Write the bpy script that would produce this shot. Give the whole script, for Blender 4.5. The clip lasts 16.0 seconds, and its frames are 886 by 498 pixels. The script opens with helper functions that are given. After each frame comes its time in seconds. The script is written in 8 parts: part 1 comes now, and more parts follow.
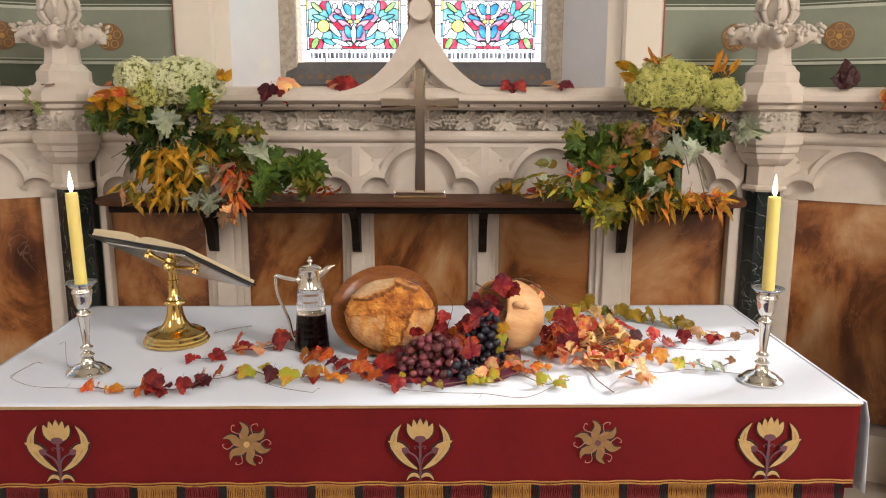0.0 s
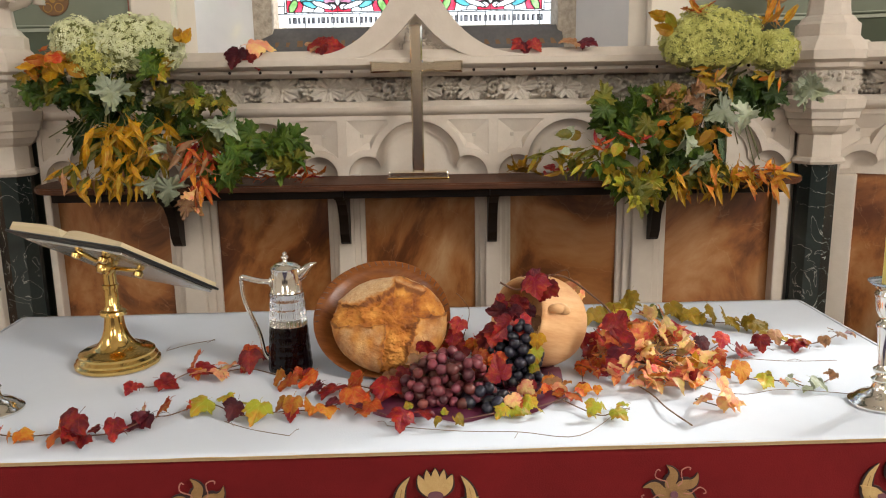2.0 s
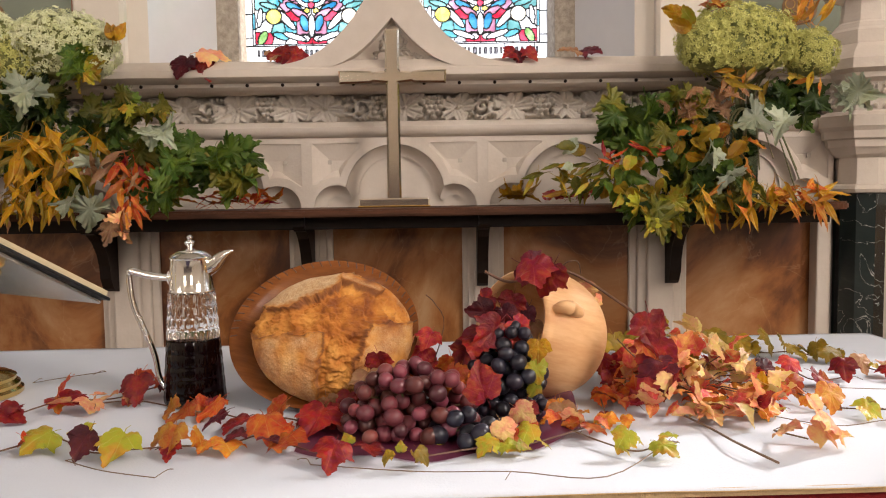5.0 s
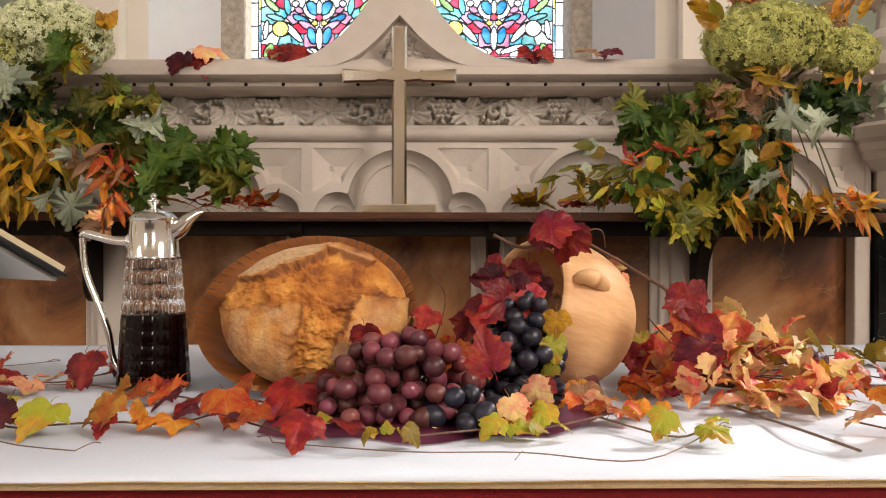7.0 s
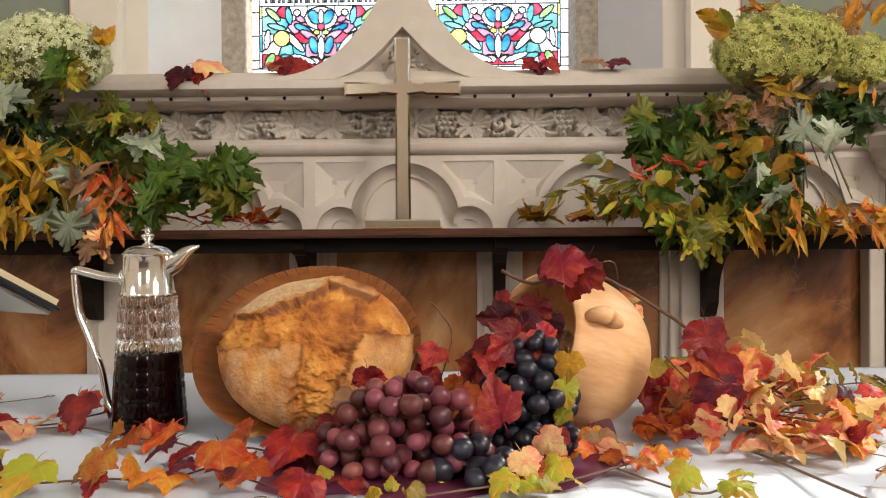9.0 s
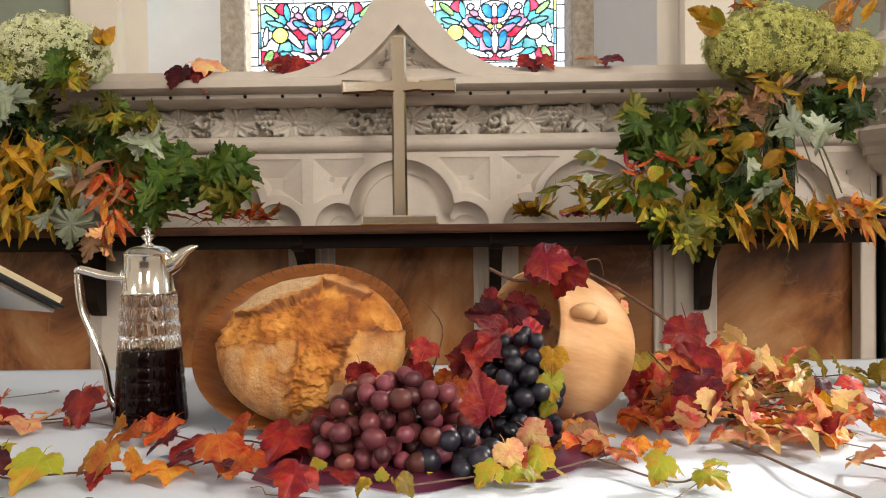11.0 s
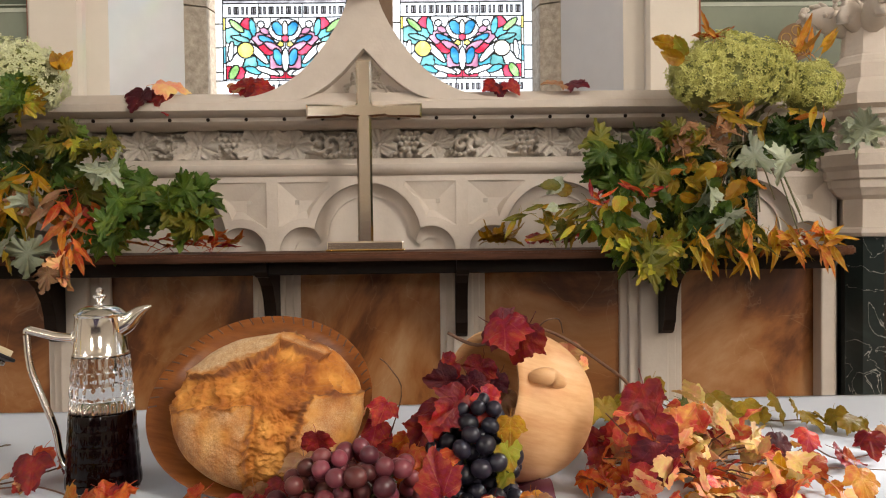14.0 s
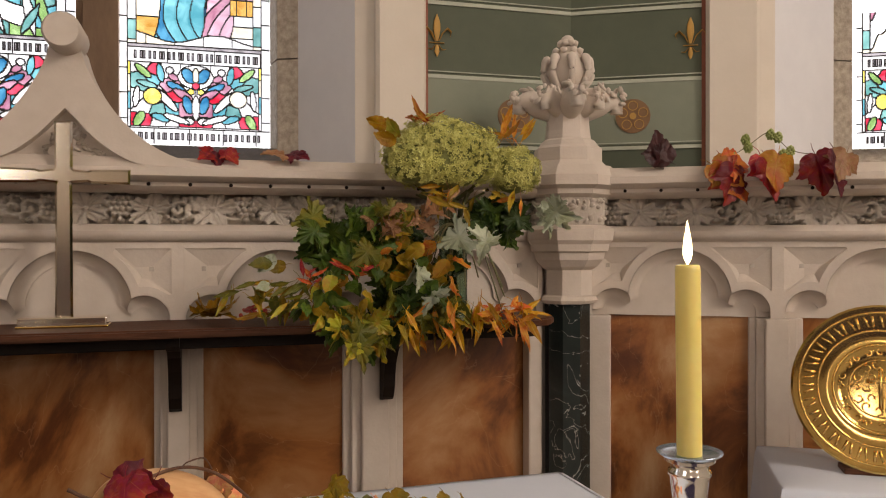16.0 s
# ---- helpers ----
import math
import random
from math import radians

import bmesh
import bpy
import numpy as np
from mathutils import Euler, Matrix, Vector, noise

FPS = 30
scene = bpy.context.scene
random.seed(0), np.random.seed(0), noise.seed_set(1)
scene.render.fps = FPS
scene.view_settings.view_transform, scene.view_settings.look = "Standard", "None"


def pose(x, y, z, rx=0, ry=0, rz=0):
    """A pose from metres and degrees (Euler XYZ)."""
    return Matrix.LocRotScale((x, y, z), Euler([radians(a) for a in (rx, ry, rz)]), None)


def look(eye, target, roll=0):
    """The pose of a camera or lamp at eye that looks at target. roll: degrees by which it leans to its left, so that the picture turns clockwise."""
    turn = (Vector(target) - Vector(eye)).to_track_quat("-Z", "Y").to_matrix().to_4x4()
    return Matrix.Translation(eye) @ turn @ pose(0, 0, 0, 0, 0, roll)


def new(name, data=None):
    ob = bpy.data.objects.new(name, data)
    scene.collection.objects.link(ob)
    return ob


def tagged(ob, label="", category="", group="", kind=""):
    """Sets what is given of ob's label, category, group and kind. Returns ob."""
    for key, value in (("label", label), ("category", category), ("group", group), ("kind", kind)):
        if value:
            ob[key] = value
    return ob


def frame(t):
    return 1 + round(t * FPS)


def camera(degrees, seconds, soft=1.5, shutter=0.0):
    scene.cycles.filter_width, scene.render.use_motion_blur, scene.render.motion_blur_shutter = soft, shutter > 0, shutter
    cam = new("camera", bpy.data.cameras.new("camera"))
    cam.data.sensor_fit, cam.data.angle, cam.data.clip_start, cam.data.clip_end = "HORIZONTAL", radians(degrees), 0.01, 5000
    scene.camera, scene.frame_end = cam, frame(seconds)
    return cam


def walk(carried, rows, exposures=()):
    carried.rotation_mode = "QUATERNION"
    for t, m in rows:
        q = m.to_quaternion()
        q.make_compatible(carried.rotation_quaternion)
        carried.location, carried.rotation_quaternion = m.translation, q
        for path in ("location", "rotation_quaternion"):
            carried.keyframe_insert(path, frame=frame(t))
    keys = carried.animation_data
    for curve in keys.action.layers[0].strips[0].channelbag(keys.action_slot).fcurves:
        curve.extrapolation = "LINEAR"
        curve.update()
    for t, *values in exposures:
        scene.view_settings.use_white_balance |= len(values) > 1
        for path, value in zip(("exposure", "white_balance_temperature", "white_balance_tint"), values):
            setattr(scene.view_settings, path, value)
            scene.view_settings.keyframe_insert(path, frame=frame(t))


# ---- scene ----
cam = camera(58.1, 16.0, soft=1.1)
PATH = [
    (0, (0.154, 0.204, 1.718), (0.126, 2.166, 1.334), 0.1),
    (0.5, (0.16, 0.312, 1.697), (0.133, 2.272, 1.297), 0.2),
    (1, (0.124, 0.476, 1.679), (0.099, 2.434, 1.272), -0.0),
    (1.5, (0.097, 0.603, 1.66), (0.083, 2.561, 1.252), -0.6),
    (2, (0.095, 0.714, 1.619), (0.091, 2.671, 1.209), -0.9),
    (2.5, (0.119, 0.805, 1.575), (0.12, 2.764, 1.168), -1.3),
    (3, (0.134, 0.903, 1.53), (0.136, 2.863, 1.132), -1.6),
    (3.5, (0.151, 0.989, 1.476), (0.156, 2.957, 1.118), -1.6),
    (4, (0.154, 1.058, 1.423), (0.16, 3.038, 1.141), -1.5),
    (4.2, (0.149, 1.079, 1.404), (0.159, 3.064, 1.155), -1.3),
    (6.3, (0.146, 1.294, 1.198), (0.13, 3.293, 1.147), -0.1),
    (6.5, (0.149, 1.308, 1.19), (0.13, 3.307, 1.152), 0.0),
    (7, (0.16, 1.344, 1.176), (0.137, 3.344, 1.161), 0.1),
    (7.5, (0.167, 1.388, 1.195), (0.14, 3.387, 1.198), 0.0),
    (8, (0.159, 1.398, 1.22), (0.126, 3.398, 1.22), -0.1),
    (8.5, (0.151, 1.397, 1.22), (0.117, 3.397, 1.209), -0.3),
    (9, (0.159, 1.39, 1.223), (0.123, 3.389, 1.207), -0.4),
    (11.5, (0.177, 1.352, 1.234), (0.133, 3.351, 1.194), -0.8),
    (12, (0.178, 1.357, 1.236), (0.131, 3.356, 1.193), -0.9),
    (12.5, (0.175, 1.361, 1.237), (0.127, 3.36, 1.193), -0.9),
    (13, (0.175, 1.367, 1.24), (0.13, 3.366, 1.194), -1.0),
    (13.5, (0.183, 1.372, 1.265), (0.144, 3.371, 1.219), -0.9),
    (14, (0.196, 1.366, 1.322), (0.224, 3.366, 1.274), -0.7),
    (14.5, (0.218, 1.348, 1.381), (0.371, 3.342, 1.342), -0.6),
    (15, (0.25, 1.33, 1.428), (0.525, 3.311, 1.403), -0.6),
    (15.5, (0.297, 1.332, 1.461), (0.694, 3.292, 1.444), -0.25),
    (16, (0.383, 1.345, 1.487), (0.945, 3.264, 1.475), -0.1),
]
walk(cam, [(t, look(eye, target, roll)) for t, eye, target, roll in PATH],
     exposures=[(0, 0.20, 6550, 12), (1.2, 0.12, 6350, 5), (2.5, 0.10, 6500, 10), (4.2, 0.10, 6650, 14), (6.3, 0.10, 6750, 16), (8.0, 0.16, 6540, 10), (9.2, 0.18, 6520, 9), (13.0, 0.20, 6480, 8), (14.5, 0.02, 6680, 12), (15.5, -0.14, 7000, 16), (16.0, -0.46, 7200, 18)])

# ---- light ----
SUN_FROM = Vector((1.82, 1.19, 1.37)).normalized()
world = bpy.data.worlds.new("sky")
scene.world = world
world.use_nodes = True
wn = world.node_tree
sky = wn.nodes.new("ShaderNodeTexSky")
sky.sky_type = "NISHITA"
sky.sun_disc = False
sky.sun_elevation = math.asin(SUN_FROM.z)
sky.sun_rotation = math.atan2(SUN_FROM.x, SUN_FROM.y)
wn.links.new(sky.outputs[0], wn.nodes["Background"].inputs[0])
wn.nodes["Background"].inputs[1].default_value = 0.15
sun_data = bpy.data.lights.new("sun", "SUN")
sun_data.energy, sun_data.angle, sun_data.color = 7.0, radians(4.0), (1.0, 0.94, 0.85)
sun = new("sun", sun_data)
sun.matrix_world = look(SUN_FROM * 20, (0, 0, 0))


def fill_lamp(name, place, toward, w, h, watts, colour=(1, 0.98, 0.95)):
    d = bpy.data.lights.new(name, "AREA")
    d.shape, d.size, d.size_y, d.energy, d.color = "RECTANGLE", w, h, watts, colour
    ob = new(name, d)
    ob.matrix_world = look(place, toward)
    return ob


# added fill for assumed, unseen nave and chancel windows behind and beside the camera
fill_lamp("daylight_south", (3.70, -0.35, 4.0), (0, 1.3, 0.9), 1.3, 1.9, 215, (1.0, 0.94, 0.86))
fill_lamp("daylight_north", (-3.70, -0.35, 4.0), (0, 1.3, 0.9), 1.3, 1.9, 42, (0.95, 0.97, 1.0))
fill_lamp("daylight_west", (-3.25, -7.9, 4.0), (-0.4, 2.0, 1.3), 1.3, 2.4, 105, (1.0, 0.94, 0.86))
fill_lamp("daylight_west", (3.25, -7.9, 4.0), (0.4, 2.0, 1.3), 1.3, 2.4, 145, (1.0, 0.94, 0.86))

# white hazy sky low outside the apse windows
GLOW = bpy.data.materials.new("hazy_bright_sky")
GLOW.use_nodes = True
gn = GLOW.node_tree
ge = gn.nodes.new("ShaderNodeEmission")
ge.inputs["Color"].default_value, ge.inputs["Strength"].default_value = (0.90, 0.95, 1.0, 1), 3.5
gn.links.new(ge.outputs[0], gn.nodes["Material Output"].inputs["Surface"])
gm = bpy.data.meshes.new("backdrop")
gv = [(14 * math.cos(radians(a)), 3.0 + 14 * math.sin(radians(a)), z) for a in range(-20, 201, 10) for z in (-0.5, 7.5)]
gm.from_pydata(gv, [], [(2 * k, 2 * k + 2, 2 * k + 3, 2 * k + 1) for k in range(22)])
gm.materials.append(GLOW)
tagged(new("backdrop", gm), "bright hazy white sky outside the windows", "sky", kind="structure")


# ---- mesh tools ----
def box(bm, x0, x1, y0, y1, z0, z1):
    v = [bm.verts.new(p) for p in ((x0, y0, z0), (x1, y0, z0), (x1, y1, z0), (x0, y1, z0), (x0, y0, z1), (x1, y0, z1), (x1, y1, z1), (x0, y1, z1))]
    for f in ((3, 2, 1, 0), (4, 5, 6, 7), (0, 1, 5, 4), (1, 2, 6, 5), (2, 3, 7, 6), (3, 0, 4, 7)):
        bm.faces.new([v[i] for i in f])
    return bm


def soft_box(x0, x1, y0, y1, z0, z1, r=0.004, seg=2):
    bm = box(bmesh.new(), x0, x1, y0, y1, z0, z1)
    bmesh.ops.bevel(bm, geom=bm.edges[:], offset=r, segments=seg, affect="EDGES", profile=0.5)
    return bm


def lathe(bm, prof, seg=32, at=(0, 0, 0), turn=0.0, caps=True, radius=None):
    """A turned form: prof is a list of (radius, height)."""
    rings = []
    for r, z in prof:
        ring = []
        for i in range(seg):
            a = 2 * math.pi * i / seg + turn
            k = radius(i, z) if radius else 1.0
            ring.append(bm.verts.new((at[0] + r * k * math.cos(a), at[1] + r * k * math.sin(a), at[2] + z)))
        rings.append(ring)
    for a, b in zip(rings, rings[1:]):
        for i in range(seg):
            j = (i + 1) % seg
            bm.faces.new((a[i], a[j], b[j], b[i]))
    if caps:
        bm.faces.new(rings[0][::-1])
        bm.faces.new(rings[-1])
    return bm


def tube(bm, pts, radii, seg=6, flat=1.0):
    pts = [Vector(p) for p in pts]
    if not isinstance(radii, (list, tuple)):
        radii = [radii] * len(pts)
    rings, up = [], Vector((0, 0, 1))
    for i, p in enumerate(pts):
        d = (pts[min(i + 1, len(pts) - 1)] - pts[max(i - 1, 0)])
        d = d.normalized() if d.length > 1e-9 else Vector((1, 0, 0))
        s = d.cross(up)
        s = s.normalized() if s.length > 0.05 else d.cross(Vector((0, 1, 0))).normalized()
        n = s.cross(d)
        rings.append([bm.verts.new(p + radii[i] * (math.cos(2 * math.pi * k / seg) * s + flat * math.sin(2 * math.pi * k / seg) * n)) for k in range(seg)])
    for a, b in zip(rings, rings[1:]):
        for k in range(seg):
            j = (k + 1) % seg
            bm.faces.new((a[k], a[j], b[j], b[k]))
    bm.faces.new(rings[0][::-1])
    bm.faces.new(rings[-1])
    return bm


def smooth_path(pts, n=6):
    """Points of a gliding curve through pts."""
    pts = [Vector(p) for p in pts]
    out = []
    for i in range(len(pts) - 1):
        a, b, c, d = pts[max(i - 1, 0)], pts[i], pts[i + 1], pts[min(i + 2, len(pts) - 1)]
        for k in range(n):
            t = k / n
            out.append(0.5 * ((2 * b) + (c - a) * t + (2 * a - 5 * b + 4 * c - d) * t * t + (3 * b - a - 3 * c + d) * t ** 3))
    out.append(pts[-1])
    return out


def plate(bm, loops, y0, y1):
    """A slab with the outline loops[0] and the holes loops[1:], in x and z, from y0 (front) to y1."""
    from mathutils.geometry import tessellate_polygon
    flat = [p for lp in loops for p in lp]
    tris = tessellate_polygon([[Vector((x, z, 0)) for x, z in lp] for lp in loops])
    front = [bm.verts.new((x, y0, z)) for x, z in flat]
    back = [bm.verts.new((x, y1, z)) for x, z in flat]
    for t in tris:
        if len(set(t)) < 3:
            continue
        try:
            bm.faces.new([front[i] for i in t])
            bm.faces.new([back[i] for i in reversed(t)])
        except ValueError:
            pass
    o = 0
    for lp in loops:
        n = len(lp)
        for i in range(n):
            j = (i + 1) % n
            try:
                bm.faces.new((front[o + i], front[o + j], back[o + j], back[o + i]))
            except ValueError:
                pass
        o += n
    bmesh.ops.recalc_face_normals(bm, faces=bm.faces[:])
    return bm


def sweep(bm, prof, x0, x1, skew0=0.0, skew1=0.0):
    """A moulding along x: prof is a closed outline in (y, z); the skews mitre its ends."""
    a = [bm.verts.new((x0 + skew0 * y, y, z)) for y, z in prof]
    b = [bm.verts.new((x1 + skew1 * y, y, z)) for y, z in prof]
    n = len(prof)
    for i in range(n):
        j = (i + 1) % n
        bm.faces.new((a[i], a[j], b[j], b[i]))
    bm.faces.new(a[::-1])
    bm.faces.new(b)
    bmesh.ops.recalc_face_normals(bm, faces=bm.faces[:])
    return bm


def mesh_of(name, bm, mat, smooth=False, angle=None):
    me = bpy.data.meshes.new(name)
    bm.to_mesh(me)
    bm.free()
    if mat:
        me.materials.append(mat)
    if smooth:
        me.shade_smooth()
        if angle:
            me.set_sharp_from_angle(angle=radians(angle))
    return me


def part(name, bm, mat, parent, label="", smooth=False, angle=None, at=None):
    ob = new(name, mesh_of(name, bm, mat, smooth, angle))
    ob.parent = parent
    if at is not None:
        ob.matrix_basis = at
    if label:
        ob["label"] = label
    return ob


def thing(name, label, category, at=None, group="", kind=""):
    ob = new(name)
    ob.empty_display_size = 0.05
    if at is not None:
        ob.matrix_basis = at
    return tagged(ob, label, category, group, kind)


def solid(name, bm, mat, label, category, kind="", smooth=False, angle=None, group=""):
    return tagged(new(name, mesh_of(name, bm, mat, smooth, angle)), label, category, group, kind)


# ---- materials ----
def material(name, base, rough=0.6, metal=0.0, dark=None, scale=8.0, amount=0.5, bump=0.0, bump_scale=60.0, detail=6.0, stretch=(1, 1, 1), vary=0.0, spec=0.5):
    """Two tones mixed by noise at two scales, with fine relief."""
    m = bpy.data.materials.new(name)
    m.use_nodes = True
    nt = m.node_tree
    N, L = nt.nodes, nt.links
    b = N["Principled BSDF"]
    b.inputs["Roughness"].default_value, b.inputs["Metallic"].default_value = rough, metal
    b.inputs["Specular IOR Level"].default_value = spec
    tc = N.new("ShaderNodeTexCoord")
    mp = N.new("ShaderNodeMapping")
    mp.inputs["Scale"].default_value = stretch
    L.new(tc.outputs["Object"], mp.inputs["Vector"])
    n1 = N.new("ShaderNodeTexNoise")
    n1.inputs["Scale"].default_value, n1.inputs["Detail"].default_value, n1.inputs["Roughness"].default_value = scale, detail, 0.6
    L.new(mp.outputs[0], n1.inputs["Vector"])
    n2 = N.new("ShaderNodeTexNoise")
    n2.inputs["Scale"].default_value, n2.inputs["Detail"].default_value = scale * 7.3, 4.0
    L.new(mp.outputs[0], n2.inputs["Vector"])
    add = N.new("ShaderNodeMath")
    add.operation = "MULTIPLY_ADD"
    add.inputs[1].default_value = 0.35
    L.new(n2.outputs["Fac"], add.inputs[0])
    L.new(n1.outputs["Fac"], add.inputs[2])
    ramp = N.new("ShaderNodeMapRange")
    ramp.inputs["From Min"].default_value, ramp.inputs["From Max"].default_value = 0.45, 0.85
    ramp.inputs["To Max"].default_value = amount
    L.new(add.outputs[0], ramp.inputs["Value"])
    mix = N.new("ShaderNodeMix")
    mix.data_type = "RGBA"
    dark = dark or tuple(c * 0.6 for c in base)
    mix.inputs["A"].default_value, mix.inputs["B"].default_value = (*base, 1), (*dark, 1)
    L.new(ramp.outputs[0], mix.inputs["Factor"])
    out = mix.outputs["Result"]
    if vary:
        oi = N.new("ShaderNodeObjectInfo")
        hs = N.new("ShaderNodeHueSaturation")
        mr = N.new("ShaderNodeMapRange")
        mr.inputs["To Min"].default_value, mr.inputs["To Max"].default_value = 1 - vary, 1 + vary
        L.new(oi.outputs["Random"], mr.inputs["Value"])
        L.new(mr.outputs[0], hs.inputs["Value"])
        if vary > 0.5:
            far = N.new("ShaderNodeMath")
            far.operation = "MULTIPLY"
            far.inputs[1].default_value = 7.3
            L.new(oi.outputs["Random"], far.inputs[0])
            fr = N.new("ShaderNodeMath")
            fr.operation = "FRACT"
            L.new(far.outputs[0], fr.inputs[0])
            hr = N.new("ShaderNodeMapRange")
            hr.inputs["To Min"].default_value, hr.inputs["To Max"].default_value = 0.485, 0.535
            L.new(fr.outputs[0], hr.inputs["Value"])
            L.new(hr.outputs[0], hs.inputs["Hue"])
        L.new(out, hs.inputs["Color"])
        out = hs.outputs["Color"]
    L.new(out, b.inputs["Base Color"])
    if bump:
        n3 = N.new("ShaderNodeTexNoise")
        n3.inputs["Scale"].default_value, n3.inputs["Detail"].default_value = bump_scale, 5.0
        L.new(mp.outputs[0], n3.inputs["Vector"])
        bp = N.new("ShaderNodeBump")
        bp.inputs["Strength"].default_value, bp.inputs["Distance"].default_value = bump, 0.004
        L.new(n3.outputs["Fac"], bp.inputs["Height"])
        L.new(bp.outputs[0], b.inputs["Normal"])
    return m


def marble(name, tones, scale, vein, vein_amount, rough=0.2, warp=2.0, stretch=(1, 1, 1)):
    """Clouded stone: a ramp of tones over warped noise, with thin veins."""
    m = bpy.data.materials.new(name)
    m.use_nodes = True
    N, L = m.node_tree.nodes, m.node_tree.links
    b = N["Principled BSDF"]
    b.inputs["Roughness"].default_value = rough
    tc = N.new("ShaderNodeTexCoord")
    oi = N.new("ShaderNodeObjectInfo")
    off = N.new("ShaderNodeVectorMath")
    off.operation = "MULTIPLY_ADD"
    off.inputs[1].default_value = (7, 11, 5)
    L.new(oi.outputs["Random"], off.inputs[0])
    L.new(tc.outputs["Object"], off.inputs[2])
    mp = N.new("ShaderNodeMapping")
    mp.inputs["Scale"].default_value = stretch
    L.new(off.outputs[0], mp.inputs["Vector"])
    n1 = N.new("ShaderNodeTexNoise")
    n1.inputs["Scale"].default_value, n1.inputs["Detail"].default_value, n1.inputs["Distortion"].default_value = scale, 10, warp
    n1.inputs["Roughness"].default_value = 0.60
    L.new(mp.outputs[0], n1.inputs["Vector"])
    ramp = N.new("ShaderNodeValToRGB")
    e = ramp.color_ramp.elements
    while len(e) < len(tones):
        e.new(0.5)
    for k, (pos, col) in enumerate(tones):
        e[k].position, e[k].color = pos, (*col, 1)
    L.new(n1.outputs["Fac"], ramp.inputs["Fac"])
    n2 = N.new("ShaderNodeTexNoise")
    n2.inputs["Scale"].default_value, n2.inputs["Detail"].default_value, n2.inputs["Distortion"].default_value = scale * 1.6, 5, 1.2
    L.new(mp.outputs[0], n2.inputs["Vector"])
    d = N.new("ShaderNodeMath")
    d.operation = "SUBTRACT"
    d.inputs[1].default_value = 0.5
    L.new(n2.outputs["Fac"], d.inputs[0])
    ab = N.new("ShaderNodeMath")
    ab.operation = "ABSOLUTE"
    L.new(d.outputs[0], ab.inputs[0])
    mr = N.new("ShaderNodeMapRange")
    mr.inputs["From Max"].default_value = 0.006
    mr.inputs["To Min"].default_value, mr.inputs["To Max"].default_value = vein_amount, 0.0
    L.new(ab.outputs[0], mr.inputs["Value"])
    mix = N.new("ShaderNodeMix")
    mix.data_type = "RGBA"
    mix.inputs["B"].default_value = (*vein, 1)
    L.new(ramp.outputs[0], mix.inputs["A"])
    L.new(mr.outputs[0], mix.inputs["Factor"])
    L.new(mix.outputs["Result"], b.inputs["Base Color"])
    return m


